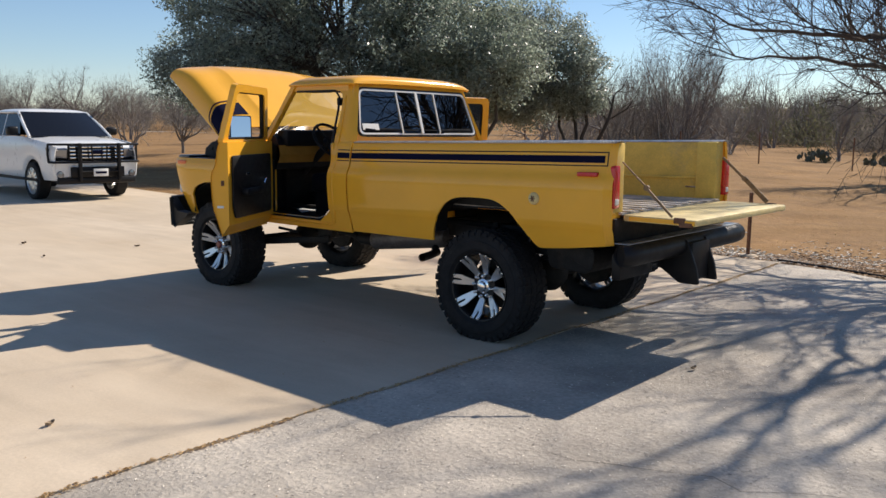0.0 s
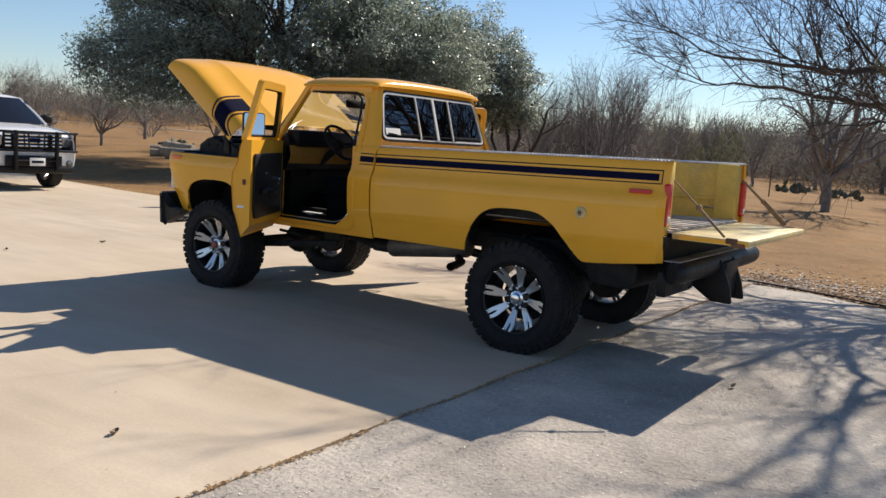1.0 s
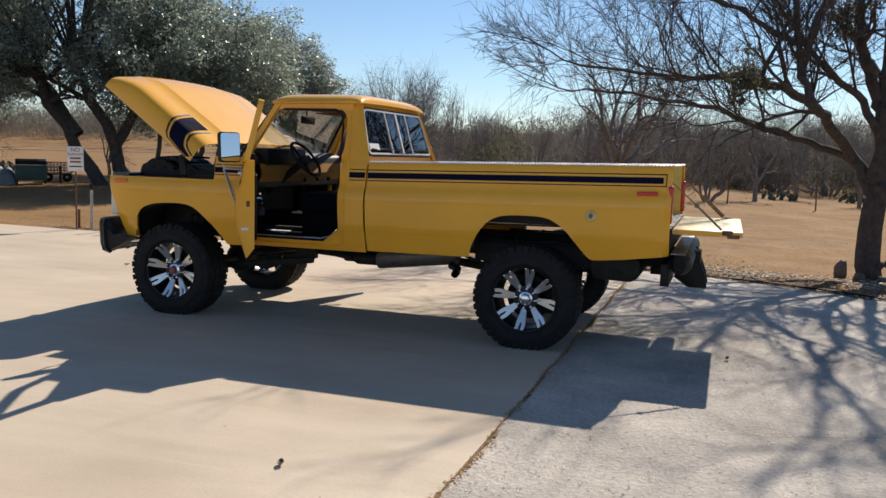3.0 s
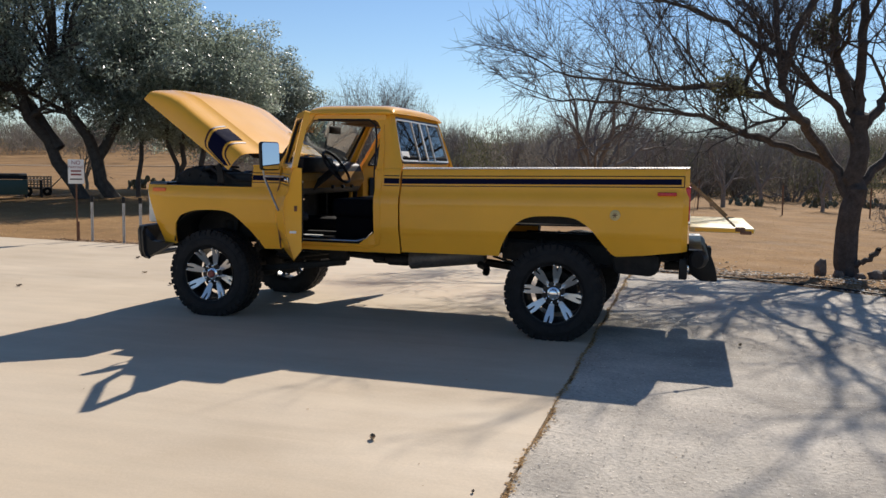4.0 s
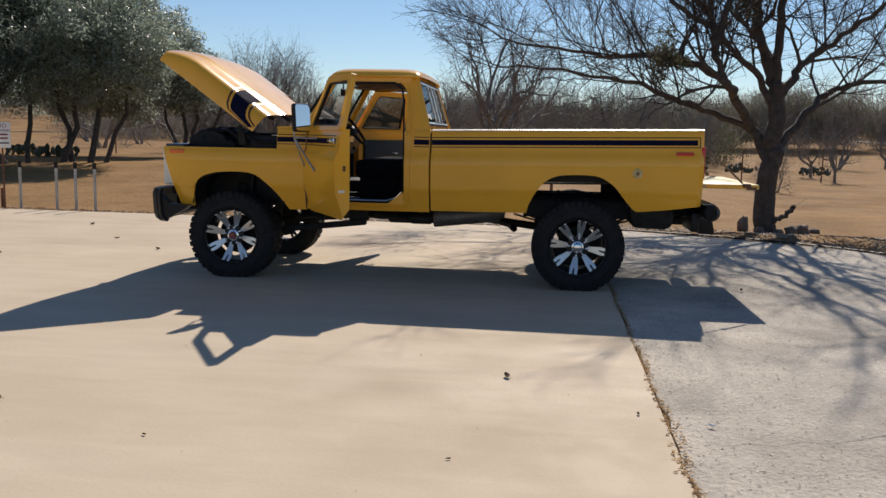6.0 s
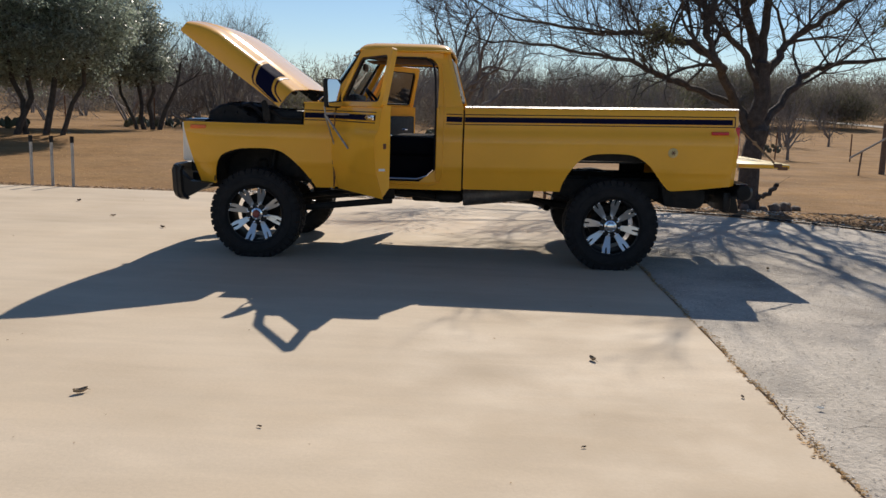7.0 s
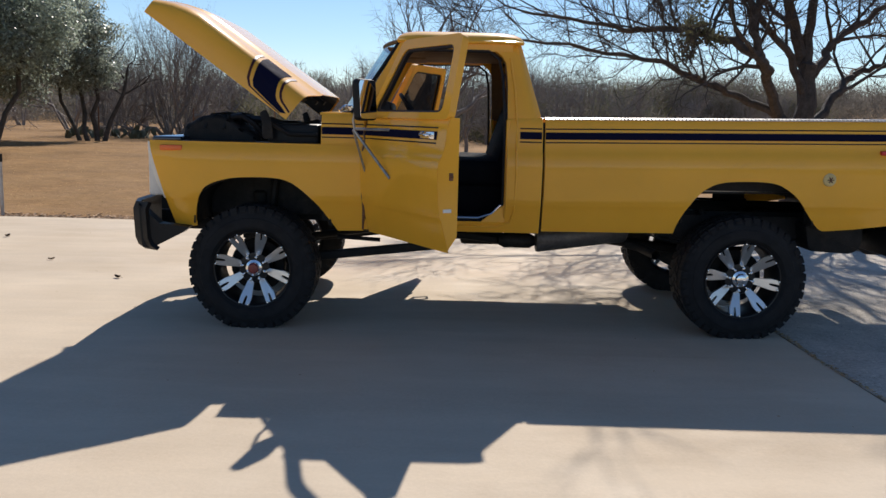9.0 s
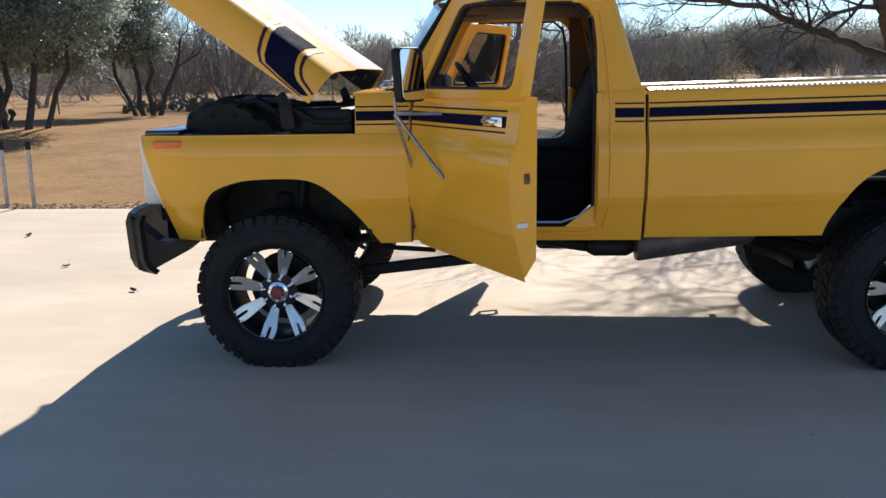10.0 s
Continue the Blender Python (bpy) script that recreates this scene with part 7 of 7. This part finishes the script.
for x in (-0.3, 0.3):
    for y in (-0.36, 0.36):
        bm = bmesh.new()
        lathe(bm, [(0.06, -0.025), (0.13, -0.03), (0.15, -0.02), (0.15, 0.02), (0.13, 0.03), (0.06, 0.025)], 18, (x, y, 0.14), "y", True)
        part("wheel", bm, RUBBER, cart)


def log(x, y, length, r, turn, seed):
    """A fallen grey log, slightly crooked and tapered."""
    g = random.Random(seed)
    bm = bmesh.new()
    pts = [(length * (i / 7 - 0.5), g.gauss(0, 0.03), r * 0.8 + g.gauss(0, 0.01)) for i in range(8)]
    tube(bm, pts, [r * (1.1 - 0.05 * i + g.gauss(0, 0.04)) for i in range(8)], 12)
    bmesh.ops.transform(bm, matrix=pose(x, y, ground_z(x, y), 0, 0, turn), verts=bm.verts[:])
    tagged(part("log", bm, LOGWOOD, smooth=60), "fallen grey weathered log on the dry grass", "log", "fallen logs")


for i, q in enumerate([(-21.6, 15.6, 2.8, 0.20, 38, 1), (-21.2, 15.2, 2.1, 0.16, 30, 2), (-22.8, 16.2, 2.6, 0.18, 50, 3), (-24.2, 16.6, 1.4, 0.28, 10, 4), (-23.0, 15.7, 2.4, 0.15, 35, 5), (-24.9, 16.9, 2.0, 0.17, 62, 6)]):
    log(*q)


bm = bmesh.new()
bmesh.ops.create_uvsphere(bm, u_segments=8, v_segments=5, radius=1.0)
PAD = bpy.data.meshes.new("pad")
bm.to_mesh(PAD)
PAD.materials.append(CACTUS)
PAD.shade_smooth()


def prickly_pear(x, y, seed, n=34):
    """A heap of flat oval pads."""
    g = random.Random(seed)
    ob = thing("prickly_pear", "low grey-green prickly pear cactus clump", "cactus", "prickly pears", Matrix.Translation((x, y, ground_z(x, y))))
    for _ in range(n):
        a, r = g.random() * math.tau, 0.85 * g.random() ** 0.5
        z = 0.06 + (0.50 - 0.35 * r) * g.random()
        m = pose(r * math.cos(a), r * math.sin(a), z, g.uniform(-40, 40), g.uniform(-40, 40), g.uniform(0, 180)) @ Matrix.Diagonal((0.11, 0.02, 0.15, 1))
        pad = new("pad", PAD)
        pad.parent, pad.matrix_local = ob, m


for i, (x, y) in enumerate([(-14.2, 27.2), (-12.6, 28.0), (-9.8, 29.3), (-6.5, 34), (-4.2, 35), (-2.0, 35), (9.4, 40), (12.3, 41), (15.8, 39), (-17.0, 21.5), (-19.2, 22.8), (5.6, 38), (-24.5, 19), (-27, 18.5)]):
    prickly_pear(x, y, i)

# ---- litter on the ground ----
CHIPS = pbr("stone_chips", (0.55, 0.50, 0.43), 0.9, var=0.1, rand=0.6)
# fine cracks in the asphalt
for k, (x0, y0, x1, y1) in enumerate([(2.6, -5.6, 4.6, -5.0), (2.15, -5.0, 3.9, -4.55), (3.2, -2.6, 5.4, -1.9)]):
    gk = random.Random(k)
    bm = bmesh.new()
    pts = [(x0 + (x1 - x0) * i / 14 + gk.gauss(0, 0.02), y0 + (y1 - y0) * i / 14 + gk.gauss(0, 0.035)) for i in range(15)]
    va = [bm.verts.new((x, y - 0.0015, -0.0035)) for x, y in pts]
    vb = [bm.verts.new((x, y + 0.001 + 0.002 * gk.random(), -0.0035)) for x, y in pts]
    for i in range(14):
        bm.faces.new((va[i], va[i + 1], vb[i + 1], vb[i]))
    tagged(part("asphalt_crack", bm, SOOT_SHADE), "thin dark crack in the asphalt", "crack", kind="structure")

def flakes(name, pts, size, seed, material, label, category, lift=0.012):
    """Small curled flakes strewn at the given places."""
    g = np.random.default_rng(seed)
    p = np.array(pts)
    n = len(p)
    a = g.uniform(0, math.tau, n)
    s = size * g.uniform(0.4, 1.5, n)
    t = g.uniform(-0.5, 0.5, (n, 2))
    c, d = np.cos(a), np.sin(a)
    v = np.empty((n * 4, 3))
    for k, (u, w_, z) in enumerate(((-1, -0.35, 0.2), (0.2, -0.5, 0.9), (1, 0.1, 0.1), (0, 0.55, 1.0))):
        v[k::4, 0] = p[:, 0] + s * (u * c - w_ * d)
        v[k::4, 1] = p[:, 1] + s * (u * d + w_ * c)
        v[k::4, 2] = p[:, 2] + 0.003 + s * (0.25 * z + 0.2 * abs(t[:, 0]) * (k % 2))
    me = bpy.data.meshes.new(name)
    me.from_pydata(v.tolist(), [], np.arange(n * 4).reshape(-1, 4).tolist())
    tagged(link_mesh(name, me, material, smooth=0), label, category, kind="stuff")


g = random.Random(5)
seam = []
for _ in range(2800):
    y = g.uniform(-11, 4.6)
    k = noise.noise(Vector((0, y * 0.9, 1)))
    seam.append((2.035 + g.gauss(0, 0.011 + 0.03 * max(0, k)) + 0.012 * math.sin(y * 5), y, 0.0))
chips = []
for _ in range(24000):
    y = -9 + 13.5 * g.random()
    x = 2.06 + (edges_of_pad(2.06) > 0) * (7.0 * g.random() ** 1.3)
    if y < edges_of_pad(x) - 0.05:
        chips.append((x, y, -0.006))
flakes("asphalt_chips", chips, 0.007, 7, CHIPS, "pale worn stone chips in the asphalt", "gravel")
flakes("joint_debris", seam, 0.011, 1, STRAW, "dry grass and grit along the paving joint", "debris")
lit = []
for _ in range(20000):
    x = g.uniform(-9, 9.5)
    e = edges_of_pad(x)
    y = e + abs(g.gauss(0, 0.35 if x < 1.5 else 1.3)) - 0.02
    if x < 1.5 and g.random() < 0.55:
        continue
    lit.append((x, y, max(ground_z(x, y), -0.02 if y < e + 0.1 else -9)))
flakes("leaf_litter", lit, 0.032, 2, LEAFLITTER, "brown dead leaves along the lawn edge", "leaf litter")
bed = []
for _ in range(10000):
    x = g.uniform(-4, 11)
    y = edges_of_pad(x) + 0.1 + abs(g.gauss(0, 1.5))
    if noise.noise(Vector((x * 0.8, y * 0.8, 4))) > -0.15:
        bed.append((x, y, ground_z(x, y)))
flakes("straw_bits", bed, 0.034, 6, CHIPS, "pale straw and stone bits on bare earth", "debris")
strewn = [(g.uniform(-9, 8), g.uniform(-8, 4.4), 0.0) for _ in range(240)]
flakes("paving_grit", strewn, 0.007, 3, LEAFLITTER, "scattered grit and leaf bits on the paving", "debris")
tuft = []
for _ in range(14000):
    x = g.uniform(-28, 24)
    y = edges_of_pad(x) + 0.15 + 22 * g.random() ** 1.6
    tuft.append((x, y, ground_z(x, y) - 0.004))
gt = np.random.default_rng(6)
p = np.array(tuft)
n = len(p)
h_ = gt.uniform(0.01, 0.035, n)
a_ = gt.uniform(0, math.tau, n)
v = np.empty((n * 3, 3))
v[0::3] = p + np.c_[np.cos(a_) * 0.012, np.sin(a_) * 0.012, 0 * a_ - 0.01]
v[1::3] = p - np.c_[np.cos(a_) * 0.012, np.sin(a_) * 0.012, 0 * a_ + 0.01]
v[2::3] = p + np.c_[gt.normal(0, 0.03, n), gt.normal(0, 0.03, n), h_]
me = bpy.data.meshes.new("grass")
me.from_pydata(v.tolist(), [], np.arange(n * 3).reshape(-1, 3).tolist())
tagged(link_mesh("dry_grass", me, STRAW, smooth=0), "short dry straw-coloured grass blades on the lawn", "grass", kind="stuff")


def dead_leaf(x, y, s, seed, material, label):
    """One curled leaf or crumpled scrap."""
    bm = bmesh.new()
    g2 = random.Random(seed)
    t = g2.random() * 6
    surf(bm, steps(-1, 1, 8), steps(-1, 1, 6), lambda u, w_: (x + s * (u * math.cos(t) - w_ * 0.55 * (1 - u * u) ** 0.5 * math.sin(t)), y + s * (u * math.sin(t) + w_ * 0.55 * (1 - u * u) ** 0.5 * math.cos(t)), 0.004 + s * (0.45 * w_ * w_ + 0.28 * u * u + 0.12 * abs(noise.noise(Vector((u * 2, w_ * 2, seed)))))), 0.0015)
    tube(bm, [(x + s * math.cos(t), y + s * math.sin(t), 0.006 + s * 0.28), (x + s * 1.5 * math.cos(t + 0.2), y + s * 1.5 * math.sin(t + 0.2), 0.006)], 0.0016, 4)
    tagged(part("dead_leaf", bm, material), label, "leaf", "leaves on the paving")


LEAFPALE = pbr("pale_dead_leaf", (0.30, 0.22, 0.14), 0.8, var=0.3, scale=30)
LEAFDARK = pbr("dark_dead_leaf", (0.07, 0.045, 0.03), 0.85, var=0.3, scale=30)
for i, (x, y, s, mt) in enumerate([(1.176, -4.036, 0.032, LEAFPALE), (-1.478, -4.998, 0.036, LEAFPALE), (-3.24, 0.69, 0.035, LEAFDARK), (-5.35, 3.0, 0.04, LEAFDARK), (3.28, -0.63, 0.03, LEAFPALE), (-4.2, 1.54, 0.03, LEAFPALE), (1.89, -4.61, 0.014, LEAFDARK), (-6.07, -1.0, 0.04, LEAFDARK), (-4.77, -0.09, 0.035, LEAFDARK), (-4.74, -1.34, 0.03, LEAFDARK), (0.977, -5.4, 0.010, LEAFDARK), (-0.48, -5.34, 0.011, LEAFDARK)]):
    dead_leaf(x, y, s, i, mt, "curled dead leaf lying on the concrete" if x < 2 else "pale dead leaf lying on the asphalt")
for i, (x, y, s) in enumerate([(2.243, -4.74, 0.018), (2.966, 2.927, 0.022)]):
    dead_leaf(x, y, s, 40 + i, WHITEPL, "small white paper scrap lying on the asphalt")

# black hose along the asphalt's far edge
bm = bmesh.new()
tube(bm, [(x, edges_of_pad(x) + 0.22 + 0.05 * math.sin(x * 1.7), 0.015 + max(ground_z(x, edges_of_pad(x) + 0.22), -0.02)) for x in steps(1.9, 7.6, 40)], 0.013, 8)
tagged(part("garden_hose", bm, VINYL), "black garden hose lying along the asphalt edge", "hose")
